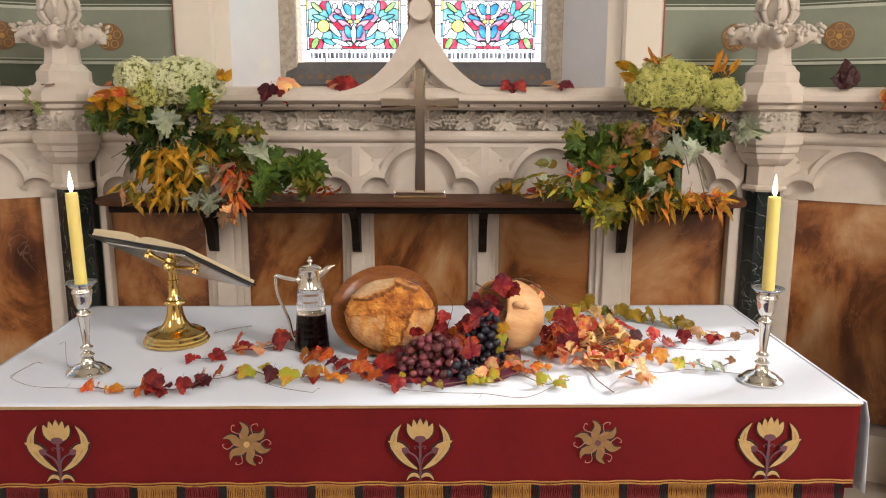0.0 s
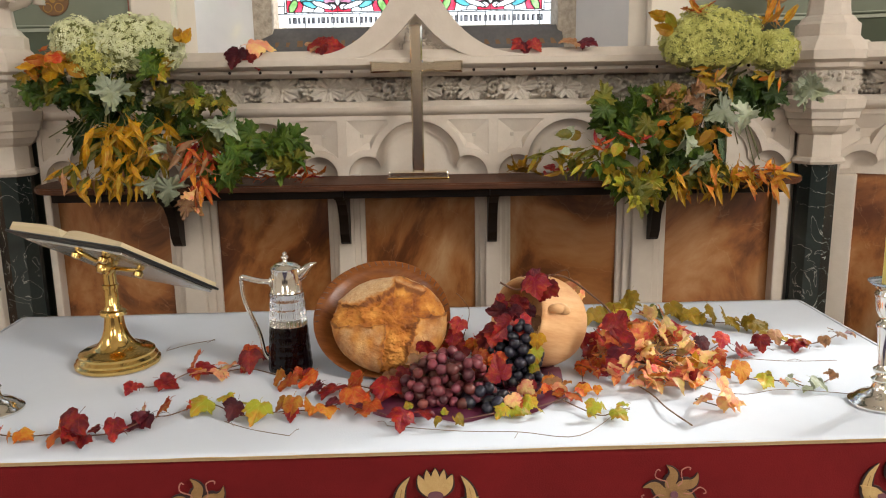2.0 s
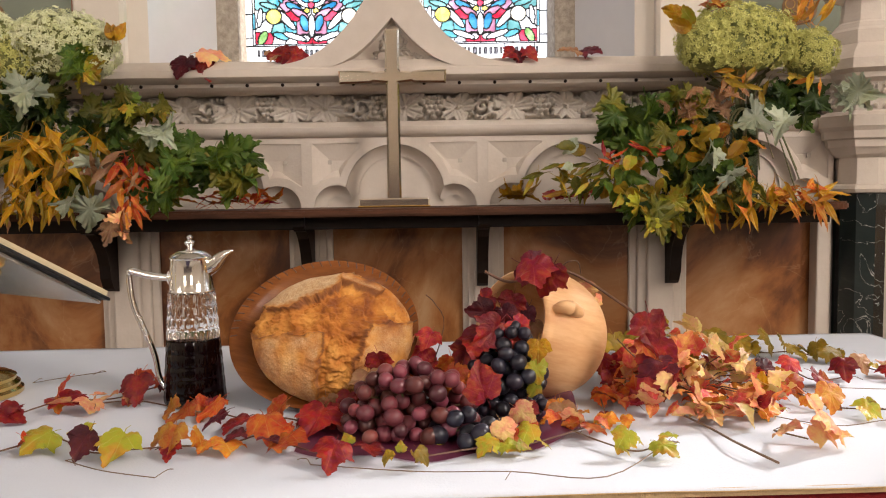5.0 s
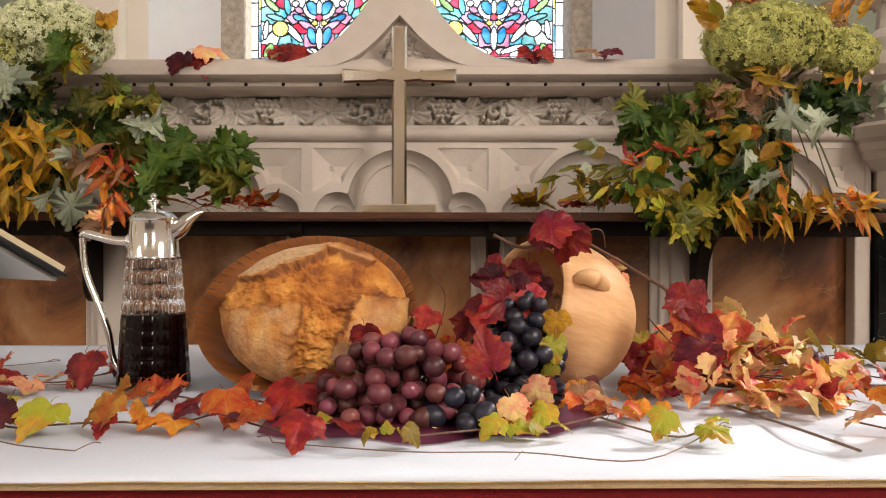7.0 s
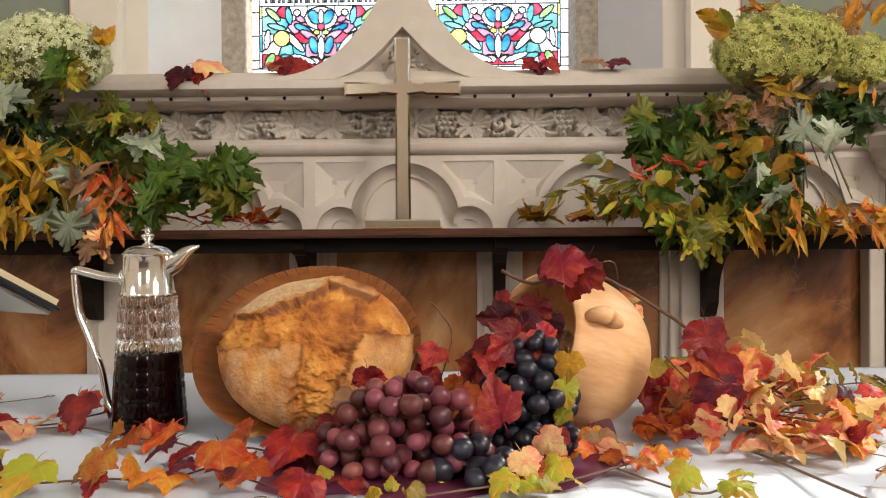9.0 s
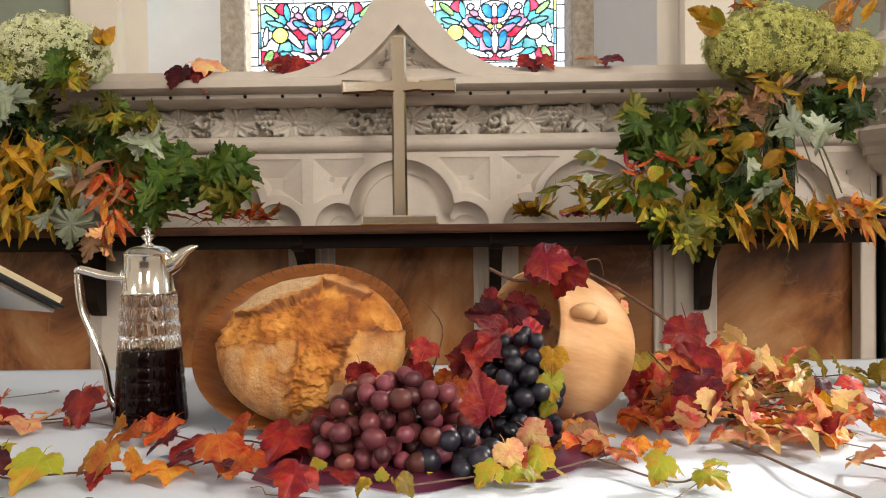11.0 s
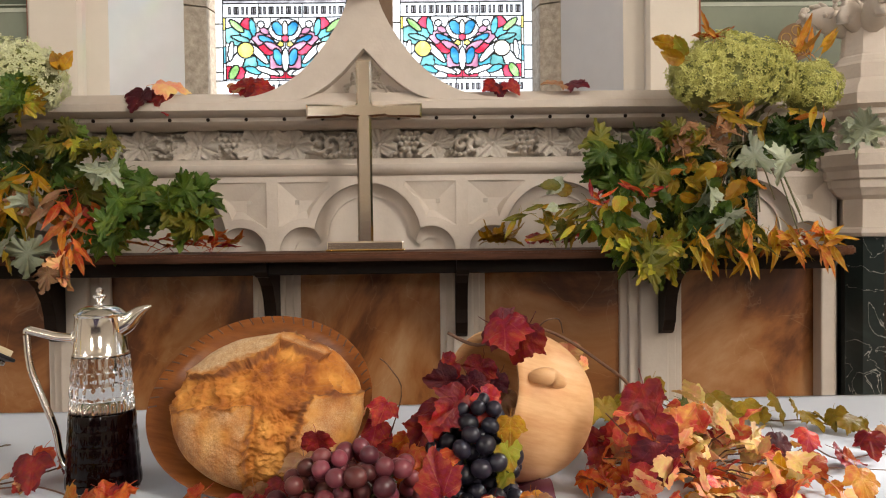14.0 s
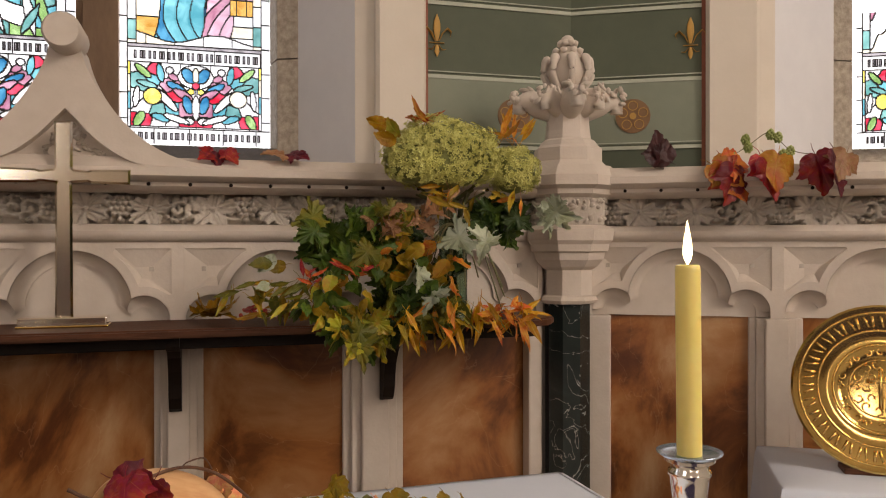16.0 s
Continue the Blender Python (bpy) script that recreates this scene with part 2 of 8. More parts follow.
def leaf_material(name, base, tip, vein, rough=0.36):
    """A leaf: two tones in patches, paler veins fanning from the stalk, light shining through."""
    m = bpy.data.materials.new(name)
    m.use_nodes = True
    N, L = m.node_tree.nodes, m.node_tree.links
    b = N["Principled BSDF"]
    b.inputs["Roughness"].default_value = rough
    b.inputs["Specular IOR Level"].default_value = 0.27
    tc = N.new("ShaderNodeTexCoord")
    oi = N.new("ShaderNodeObjectInfo")
    off = N.new("ShaderNodeVectorMath")
    off.operation = "MULTIPLY_ADD"
    off.inputs[1].default_value = (9, 4, 6)
    L.new(oi.outputs["Random"], off.inputs[0])
    L.new(tc.outputs["Object"], off.inputs[2])
    n1 = N.new("ShaderNodeTexNoise")
    n1.inputs["Scale"].default_value, n1.inputs["Detail"].default_value = 2.2, 4
    L.new(off.outputs[0], n1.inputs["Vector"])
    mr = N.new("ShaderNodeMapRange")
    mr.inputs["From Min"].default_value, mr.inputs["From Max"].default_value = 0.4, 0.62
    L.new(n1.outputs["Fac"], mr.inputs["Value"])
    mix = N.new("ShaderNodeMix")
    mix.data_type = "RGBA"
    mix.inputs["A"].default_value, mix.inputs["B"].default_value = (*base, 1), (*tip, 1)
    sep = N.new("ShaderNodeSeparateXYZ")
    L.new(tc.outputs["Object"], sep.inputs[0])
    sh = N.new("ShaderNodeMath")
    sh.operation = "MULTIPLY_ADD"
    sh.use_clamp = True
    sh.inputs[1].default_value = 0.55
    L.new(sep.outputs["Y"], sh.inputs[0])
    sb = N.new("ShaderNodeMath")
    sb.operation = "SUBTRACT"
    sb.inputs[1].default_value = 0.3
    L.new(mr.outputs[0], sb.inputs[0])
    L.new(sb.outputs[0], sh.inputs[2])
    L.new(sh.outputs[0], mix.inputs["Factor"])
    nb = N.new("ShaderNodeTexNoise")
    nb.inputs["Scale"].default_value, nb.inputs["Detail"].default_value = 9, 6
    L.new(off.outputs[0], nb.inputs["Vector"])
    bp = N.new("ShaderNodeBump")
    bp.inputs["Strength"].default_value, bp.inputs["Distance"].default_value = 0.18, 0.05
    L.new(nb.outputs["Fac"], bp.inputs["Height"])
    L.new(bp.outputs[0], b.inputs["Normal"])
    ang = N.new("ShaderNodeMath")
    ang.operation = "ARCTAN2"
    L.new(sep.outputs["X"], ang.inputs[0])
    L.new(sep.outputs["Y"], ang.inputs[1])
    fan = N.new("ShaderNodeMath")
    fan.operation = "PINGPONG"
    fan.inputs[1].default_value = 0.36
    L.new(ang.outputs[0], fan.inputs[0])
    vr = N.new("ShaderNodeMapRange")
    vr.inputs["From Max"].default_value = 0.035
    vr.inputs["To Min"].default_value, vr.inputs["To Max"].default_value = 0.4, 0.0
    L.new(fan.outputs[0], vr.inputs["Value"])
    mv = N.new("ShaderNodeMix")
    mv.data_type = "RGBA"
    mv.inputs["B"].default_value = (*vein, 1)
    L.new(mix.outputs["Result"], mv.inputs["A"])
    L.new(vr.outputs[0], mv.inputs["Factor"])
    hs = N.new("ShaderNodeHueSaturation")
    spots = N.new("ShaderNodeMapRange")
    spots.inputs["From Min"].default_value, spots.inputs["From Max"].default_value = 0.35, 0.65
    spots.inputs["To Min"].default_value, spots.inputs["To Max"].default_value = 0.975, 1.025
    L.new(nb.outputs["Fac"], spots.inputs["Value"])
    hue = N.new("ShaderNodeMath")
    hue.operation = "MULTIPLY"
    hue.inputs[1].default_value = 0.5
    L.new(spots.outputs[0], hue.inputs[0])
    L.new(hue.outputs[0], hs.inputs["Hue"])
    m2 = N.new("ShaderNodeMapRange")
    m2.inputs["To Min"].default_value, m2.inputs["To Max"].default_value = 0.62, 1.3
    L.new(oi.outputs["Random"], m2.inputs["Value"])
    L.new(m2.outputs[0], hs.inputs["Value"])
    L.new(mv.outputs["Result"], hs.inputs["Color"])
    L.new(hs.outputs[0], b.inputs["Base Color"])
    tr = N.new("ShaderNodeBsdfTranslucent")
    L.new(hs.outputs[0], tr.inputs["Color"])
    ms = N.new("ShaderNodeMixShader")
    ms.inputs[0].default_value = 0.22
    L.new(b.outputs[0], ms.inputs[1])
    L.new(tr.outputs[0], ms.inputs[2])
    L.new(ms.outputs[0], N["Material Output"].inputs["Surface"])
    return m


def glass_colour(name, colour, clear=0.75):
    """Coloured window glass: tinted see-through with some milky scatter."""
    m = bpy.data.materials.new(name)
    m.use_nodes = True
    N, L = m.node_tree.nodes, m.node_tree.links
    tr = N.new("ShaderNodeBsdfTransparent")
    tl = N.new("ShaderNodeBsdfTranslucent")
    nz = N.new("ShaderNodeTexNoise")
    nz.inputs["Scale"].default_value = 14
    nz.inputs["Detail"].default_value = 5
    nz.inputs["Distortion"].default_value = 0.8
    tc = N.new("ShaderNodeTexCoord")
    L.new(tc.outputs["Object"], nz.inputs["Vector"])
    mx = N.new("ShaderNodeMix")
    mx.data_type = "RGBA"
    mx.inputs["A"].default_value = (*[c * 0.8 for c in colour], 1)
    mx.inputs["B"].default_value = (*[c ** 0.6 for c in colour], 1)
    st = N.new("ShaderNodeMapRange")
    st.inputs["From Min"].default_value = 0.32
    st.inputs["From Max"].default_value = 0.68
    L.new(nz.outputs["Fac"], st.inputs["Value"])
    L.new(st.outputs["Result"], mx.inputs["Factor"])
    L.new(mx.outputs["Result"], tr.inputs["Color"])
    L.new(mx.outputs["Result"], tl.inputs["Color"])
    ms = N.new("ShaderNodeMixShader")
    ms.inputs[0].default_value = 1 - clear
    L.new(tr.outputs[0], ms.inputs[1])
    L.new(tl.outputs[0], ms.inputs[2])
    L.new(ms.outputs[0], N["Material Output"].inputs["Surface"])
    return m


STONE = material("carved_limestone", (0.61, 0.535, 0.46), 0.75, dark=(0.43, 0.355, 0.29), scale=3.0, amount=0.55, bump=0.25, bump_scale=90)
CARVED = material("carved_frieze_stone", (0.56, 0.50, 0.43), 0.8, dark=(0.33, 0.28, 0.23), scale=9.0, amount=0.7, bump=0.35, bump_scale=120)
PLASTER = material("cream_plaster", (0.68, 0.61, 0.52), 0.85, dark=(0.58, 0.51, 0.43), scale=1.6, amount=0.6, bump=0.12, bump_scale=70)
REVEAL = material("white_plaster_reveal", (0.72, 0.71, 0.72), 0.85, dark=(0.62, 0.61, 0.63), scale=2.0, amount=0.6, bump=0.15, bump_scale=60)
JAMB = material("rough_granite_jamb", (0.50, 0.43, 0.35), 0.85, dark=(0.22, 0.18, 0.14), scale=40, amount=0.8, bump=0.6, bump_scale=110)
SAGE = material("sage_green_wall_paint", (0.225, 0.245, 0.185), 0.8, dark=(0.18, 0.20, 0.15), scale=3, amount=0.7, bump=0.08)
OLIVE = material("dark_green_wall_paint", (0.088, 0.102, 0.066), 0.75, dark=(0.066, 0.08, 0.052), scale=3, amount=0.7, bump=0.08)
LINE = material("pale_green_stencil_line", (0.45, 0.47, 0.38), 0.8, scale=20, amount=0.3)
REDLINE = material("brick_red_painted_border", (0.30, 0.10, 0.06), 0.8, scale=20, amount=0.4)
OCHRE = material("brown_stencil_paint", (0.24, 0.13, 0.06), 0.7, scale=30, amount=0.5)
GILT = material("ochre_gold_stencil", (0.50, 0.28, 0.06), 0.6, scale=30, amount=0.4)
ALABASTER = marble("brown_alabaster", [(0.32, (0.036, 0.009, 0.004)), (0.41, (0.120, 0.036, 0.010)), (0.48, (0.28, 0.105, 0.030)), (0.56, (0.37, 0.175, 0.070)), (0.70, (0.50, 0.33, 0.185))], 2.3, (0.58, 0.38, 0.22), 0.16, 0.30, 0.9, (1.0, 1.0, 0.7))
ALABASTER.node_tree.nodes["Principled BSDF"].inputs["Specular IOR Level"].default_value = 0.45
DARKMARBLE = marble("dark_green_black_marble", [(0.3, (0.012, 0.016, 0.016)), (0.6, (0.022, 0.03, 0.028)), (0.8, (0.05, 0.06, 0.055))], 5, (0.55, 0.55, 0.5), 0.7, 0.15, 1.0)
OAK = material("dark_oak", (0.12, 0.046, 0.022), 0.5, dark=(0.045, 0.017, 0.009), scale=6, amount=0.9, bump=0.15, bump_scale=40, stretch=(1, 14, 14), spec=0.18)
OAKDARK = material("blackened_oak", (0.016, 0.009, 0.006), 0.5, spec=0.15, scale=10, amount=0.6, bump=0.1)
LINEN = material("white_linen", (0.62, 0.655, 0.725), 0.85, dark=(0.56, 0.595, 0.67), scale=3, amount=0.5, bump=0.2, bump_scale=260)
PINKTHREAD = material("dull_pink_embroidery", (0.42, 0.17, 0.13), 0.8, scale=80, amount=0.5)
REDCLOTH = material("deep_red_wool_cloth", (0.155, 0.0075, 0.009), 0.9, dark=(0.105, 0.005, 0.006), scale=5, amount=0.7, bump=0.35, bump_scale=420, spec=0.2)
CREAMTHREAD = material("cream_gold_embroidery", (0.56, 0.38, 0.16), 0.7, dark=(0.38, 0.22, 0.07), scale=60, amount=0.6, bump=0.5, bump_scale=500)
BRONZETHREAD = material("bronze_embroidery", (0.30, 0.17, 0.06), 0.7, dark=(0.18, 0.09, 0.03), scale=60, amount=0.6, bump=0.5, bump_scale=500)
DARKTHREAD = material("dark_outline_thread", (0.035, 0.012, 0.012), 0.8, scale=60, amount=0.4)
PLUMTHREAD = material("plum_embroidery", (0.16, 0.06, 0.08), 0.8, scale=80, amount=0.6)
GOLDFRINGE = material("gold_fringe", (0.42, 0.20, 0.04), 0.7, dark=(0.25, 0.10, 0.02), scale=30, amount=0.7)
BLACKFRINGE = material("black_fringe", (0.012, 0.010, 0.010), 0.8, scale=30, amount=0.5)
REDFRINGE = material("red_fringe", (0.19, 0.012, 0.014), 0.8, scale=30, amount=0.6)
FLOORTILE = material("worn_stone_floor", (0.42, 0.37, 0.31), 0.5, dark=(0.3, 0.26, 0.21), scale=2, amount=0.7, bump=0.1)
SILVER = material("polished_silver", (0.86, 0.84, 0.80), 0.12, 1.0, dark=(0.7, 0.68, 0.63), scale=12, amount=0.5)
BRASS = material("polished_brass", (0.80, 0.56, 0.20), 0.14, 1.0, dark=(0.62, 0.40, 0.12), scale=12, amount=0.5)
PALEBRASS = material("bright_pale_brass", (0.90, 0.84, 0.74), 0.13, 1.0, dark=(0.84, 0.76, 0.62), scale=6, amount=0.4)
LEAD = material("lead_came", (0.02, 0.02, 0.022), 0.6, 0.3, scale=30, amount=0.4)

# ---- the building ----
Z_SHELF, Z_RAIL, Z_FRIEZE0, Z_FRIEZE1 = 1.262, 1.482, 1.548, 1.641
FACE = 3.865
room = tagged(solid("floor", box(bmesh.new(), -4.3, 4.3, -8.2, 6.0, -0.2, 0.0), FLOORTILE, "worn pale stone floor of the chancel", "floor", "structure"))
# assumed, unseen runner added to give the cross its plum blue reflection
solid("carpet", soft_box(-1.0, 1.0, -7.5, 1.3, 0.0, 0.008, 0.003), material("plum_blue_carpet", (0.035, 0.025, 0.07), 0.95, dark=(0.02, 0.012, 0.035), scale=30, amount=0.7, bump=0.5, bump_scale=300), "assumed dark plum blue carpet runner on the unseen chancel floor, added for the cross to mirror", "carpet", "structure")
solid("ceiling", box(bmesh.new(), -4.5, 4.5, -8.4, 6.2, 5.6, 5.8), PLASTER, "plain cream plaster ceiling", "ceiling", "structure")


def wall_with_window(name, w0, w1, openings, z0, z1, m, label):
    bm = bmesh.new()
    plate(bm, [[(w0, 0), (w1, 0), (w1, 5.6), (w0, 5.6)]] + [[(o0, z0), (o0, z1), (o1, z1), (o1, z0)] for o0, o1 in openings], 0.0, 0.3)
    ob = solid(name, bm, PLASTER, label, "wall", "structure")
    ob.matrix_basis = m
    return ob


# unseen closing walls; their openings are assumed, made for the fill lamps
wall_with_window("wall_west", -4.3, 4.3, ((-3.9, -2.6), (2.6, 3.9)), 2.8, 5.2, pose(0, -7.8, 0, 0, 0, 180), "cream plaster end wall with two window openings")
wall_with_window("wall_south", -1.7, 9.0, ((0.65, 2.15),), 3.0, 5.0, pose(4.0, 1.0, 0, 0, 0, -90), "cream plaster side wall with a window opening")
wall_with_window("wall_north", -9.0, 1.7, ((-2.15, -0.65),), 3.0, 5.0, pose(-4.0, 1.0, 0, 0, 0, 90), "cream plaster side wall with a window opening")

# assumed dark band, added only so the cross mirrors a dark nave
DARKBAND = material("dark_band_for_reflection", (0.24, 0.20, 0.20), 0.55, dark=(0.13, 0.10, 0.10), scale=3, amount=0.8, bump=0.15, bump_scale=30, stretch=(8, 8, 1), spec=0.25)
solid("wainscot", box(bmesh.new(), -4.0, 4.0, -7.8, -7.74, 0.0, 1.6), DARKBAND, "added dark band low on the unseen end wall, mirrored by the cross", "wall panelling", "structure")

# apse walls: a middle bay and two bays bent towards the altar, each with a splayed window
WALL_Y = 4.25
CORNER = 1.765
Z_SILL = 1.70


def apse_bay(name, m, s0, s1, c, label, inset=0.0):
    """One wall of the apse in its own frame: x along it, y into the wall; window centred at c."""
    half = 1.0
    holder = thing(name, label, "wall", m, kind="structure")
    bm = bmesh.new()
    plate(bm, [[(s0, 0), (s1, 0), (s1, 5.6), (s0, 5.6)], [(c - half, Z_SILL), (c - half, 4.6), (c + half, 4.6), (c + half, Z_SILL)]], 0.0, 0.12)
    part("wall_face", bm, OLIVE, holder)
    # painted bands on the wall, either side of the window
    for a, b in ((s0, c - half - 0.2), (c + half + 0.2, s1)):
        if b - a < 0.1:
            continue
        bm = box(bmesh.new(), a, b, -0.004, 0.0, 1.875, 2.115)
        part("sage_band", bm, SAGE, holder, "pale sage painted band")
        for z in (1.862, 2.122, 2.40):
            part("stencil_line", box(bmesh.new(), a, b, -0.007, 0.0, z - 0.007, z + 0.007), LINE, holder)
            part("stencil_line", box(bmesh.new(), a, b, -0.007, 0.0, z + 0.017, z + 0.021), LINE, holder)
    for sgn in (-1, 1):
        # cream pilaster with a red painted edge
        x0, x1 = sorted((c + sgn * 1.0, c + sgn * 1.19))
        prof = [(x0, 0.12), (x0, -0.03), (x0 + 0.012, -0.045), (x1 - 0.012, -0.045), (x1, -0.03), (x1, 0.12)]
        bm = bmesh.new()
        a = [bm.verts.new((x, y, 0.8)) for x, y in prof]
        b = [bm.verts.new((x, y, 5.5)) for x, y in prof]
        for i in range(len(prof)):
            j = (i + 1) % len(prof)
            bm.faces.new((a[i], a[j], b[j], b[i]))
        bmesh.ops.recalc_face_normals(bm, faces=bm.faces[:])
        part("pilaster", bm, PLASTER, holder, "cream painted pilaster strip")
        ex = c + sgn * 1.197
        part("red_border", box(bmesh.new(), ex - 0.007, ex + 0.007, -0.009, 0.0, 0.8, 5.5), REDLINE, holder)
        # narrow step, then the splayed reveal
        for k, (xa, ya, xb, yb, mat) in enumerate(((1.0, 0.0, 0.935, 0.04, PLASTER), (0.935, 0.04, 0.76 - inset, 0.36, REVEAL), (0.76 - inset, 0.36, 0.68 - inset, 0.40, JAMB), (0.68 - inset, 0.40, 0.66 - inset, 0.52, JAMB))):
            bm = bmesh.new()
            pts = [(xa, ya), (xb, yb), (xb + 0.12, yb + 0.04), (xa + 0.12, ya + 0.04)]
            hs = [Z_SILL - 0.1, 4.6] if mat != JAMB else [Z_SILL - 0.1, 2.24, 3.1, 3.7, 4.6]
            for z0, z1 in zip(hs, hs[1:]):
                g = 0.003 if mat == JAMB else 0
                lo = [bm.verts.new((c + sgn * x, y, z0 + g)) for x, y in pts]
                hi = [bm.verts.new((c + sgn * x, y, z1 - g)) for x, y in pts]
                for i in range(4):
                    j = (i + 1) % 4
                    bm.faces.new((lo[i], lo[j], hi[j], hi[i]))
                bm.faces.new(hi)
                bm.faces.new(lo[::-1])
            bmesh.ops.recalc_face_normals(bm, faces=bm.faces[:])
            part("window_reveal" if mat != JAMB else "jamb_stone", bm, mat, holder)
    # sloping sill and head
    bm = sweep(bmesh.new(), [(0.0, Z_SILL), (0.36, Z_SILL + 0.05), (0.52, Z_SILL + 0.19), (0.60, Z_SILL + 0.19), (0.60, Z_SILL - 0.2), (0.0, Z_SILL - 0.2)], c - 1.05, c + 1.05)
    part("window_sill", bm, JAMB, holder)
    part("window_head", box(bmesh.new(), c - 1.1, c + 1.1, 0.0, 0.60, 4.6, 4.9), PLASTER, holder)
    # outer wall round the reveal, so that no light passes beside the window
    for sgn in (-1, 1):
        x0, x1 = sorted((c + sgn * (0.70 - inset), c + sgn * 1.6))
        part("outer_masonry", box(bmesh.new(), x0, x1, 0.53, 0.60, 0, 5.6), JAMB, holder)
    part("outer_masonry", box(bmesh.new(), c - 1.6, c + 1.6, 0.53, 0.60, 4.3, 5.6), JAMB, holder)
    return holder


SIDE_LEN = 2.9
M_MID = pose(0, WALL_Y, 0)
M_RIGHT = pose(CORNER, WALL_Y, 0, 0, 0, -30)
M_LEFT = pose(-CORNER - 0.05, WALL_Y, 0, 0, 0, 30)
WIN_X = -0.03
WIN_S = 1.70
# brown stone, with the shade of its backlit face put into the colour
MULLION = material("shade_darkened_brown_stone", (0.20, 0.125, 0.075), 0.8, dark=(0.11, 0.065, 0.04), scale=5, amount=0.8, bump=0.4, bump_scale=90, stretch=(1, 1, 0.4))
bay_mid = apse_bay("wall_east", M_MID, -CORNER - 0.05, CORNER, WIN_X, "green painted apse wall with a splayed stained glass window")
bay_right = apse_bay("wall_southeast", M_RIGHT, 0.0, SIDE_LEN, WIN_S, "green painted apse wall beside the corner, with a window", 0.10)
bay_left = apse_bay("wall_northeast", M_LEFT, -SIDE_LEN, 0.0, -WIN_S, "green painted apse wall beside the corner, with a window")

# five-petalled stencil roses and lilies on the green paint


def rose_bm(r):
    bm = bmesh.new()
    ring = [(r * 0.92 * math.cos(a), r * 0.92 * math.sin(a)) for a in [2 * math.pi * k / 40 for k in range(40)]]
    holes = []
    for k in range(5):
        a = math.pi / 2 + 2 * math.pi * k / 5
        cx, cz = 0.56 * r * math.cos(a), 0.56 * r * math.sin(a)
        holes.append([(cx + 0.27 * r * math.cos(t), cz + 0.27 * r * math.sin(t)) for t in [2 * math.pi * j / 14 for j in range(14)]])
    plate(bm, [ring], -0.006, 0.0)
    return bm, holes


for holder, spots in ((bay_mid, (-1.55, 1.52)), (bay_right, (0.24,)), (bay_left, (-0.24,))):
    for sx in spots:
        bm, holes = rose_bm(0.072)
        rose = part("rose_stencil", bm, OCHRE, holder, "brown five-petalled stencilled rose", at=pose(sx, -0.004, 1.985))
        for hl in holes:
            bm = bmesh.new()
            outer = hl
            cx, cz = sum(p[0] for p in hl) / len(hl), sum(p[1] for p in hl) / len(hl)
            inner = [(cx + (x - cx) * 0.86, cz + (z - cz) * 0.86) for x, z in hl]
            plate(bm, [outer, inner], -0.009, -0.005)
            part("petal_outline", bm, GILT, rose)
        bm = plate(bmesh.new(), [[(0.013 * math.cos(2 * math.pi * k / 12), 0.013 * math.sin(2 * math.pi * k / 12)) for k in range(12)]], -0.009, -0.005)
        part("rose_centre", bm, GILT, rose)
for holder, sx, sg in ((bay_mid, 1.19, 1), (bay_right, 0.475, -1), (bay_mid, -1.25, -1)):
    bm = bmesh.new()
    tube(bm, [(0, -0.006, -0.015), (0, -0.006, 0.03), (0, -0.006, 0.058), (0, -0.006, 0.085)], [0.005, 0.014, 0.012, 0.002], 8, 0.3)
    tube(bm, [(0, -0.006, -0.03), (0, -0.006, -0.055), (0, -0.006, -0.075)], [0.005, 0.010, 0.002], 8, 0.3)
    tube(bm, [(-0.028, -0.006, -0.022), (0.028, -0.006, -0.022)], 0.005, 8, 0.4)
    for side in (1, -1):
        tube(bm, [(side * 0.008, -0.006, -0.015), (side * 0.022, -0.006, 0.015), (side * 0.042, -0.006, 0.034), (side * 0.056, -0.006, 0.022), (side * 0.052, -0.006, 0.004)], [0.004, 0.009, 0.010, 0.008, 0.003], 8, 0.3)
        tube(bm, [(side * 0.006, -0.006, -0.03), (side * 0.020, -0.006, -0.048), (side * 0.034, -0.006, -0.046)], [0.004, 0.006, 0.003], 8, 0.3)
    part("lily_stencil", bm, GILT, holder, "ochre stencilled lily", at=pose(sx + sg * 0.02, 0, 2.27))

# ---- stained glass ----
GLASS = {k: glass_colour("glass_" + k, tuple(q * (1.0 if k in ("clear", "plain", "cream", "red") else 0.62) for q in c), cl) for k, c, cl in (
    ("clear", (0.88, 0.92, 0.96), 0.40), ("plain", (0.88, 0.92, 0.96), 0.85), ("red", (0.62, 0.018, 0.045), 0.5), ("smoke", (0.30, 0.28, 0.31), 0.8), ("blue", (0.03, 0.28, 0.60), 0.5), ("sky", (0.10, 0.54, 0.70), 0.5),
    ("green", (0.22, 0.45, 0.12), 0.8), ("yellow", (0.90, 0.72, 0.10), 0.8), ("rose", (0.68, 0.28, 0.44), 0.5), ("cream", (0.90, 0.84, 0.66), 0.5), ("pink", (0.95, 0.55, 0.75), 0.5),
    ("teal", (0.15, 0.50, 0.50), 0.5), ("plum", (0.35, 0.08, 0.22), 0.8), ("amber", (0.75, 0.36, 0.06), 0.8))}


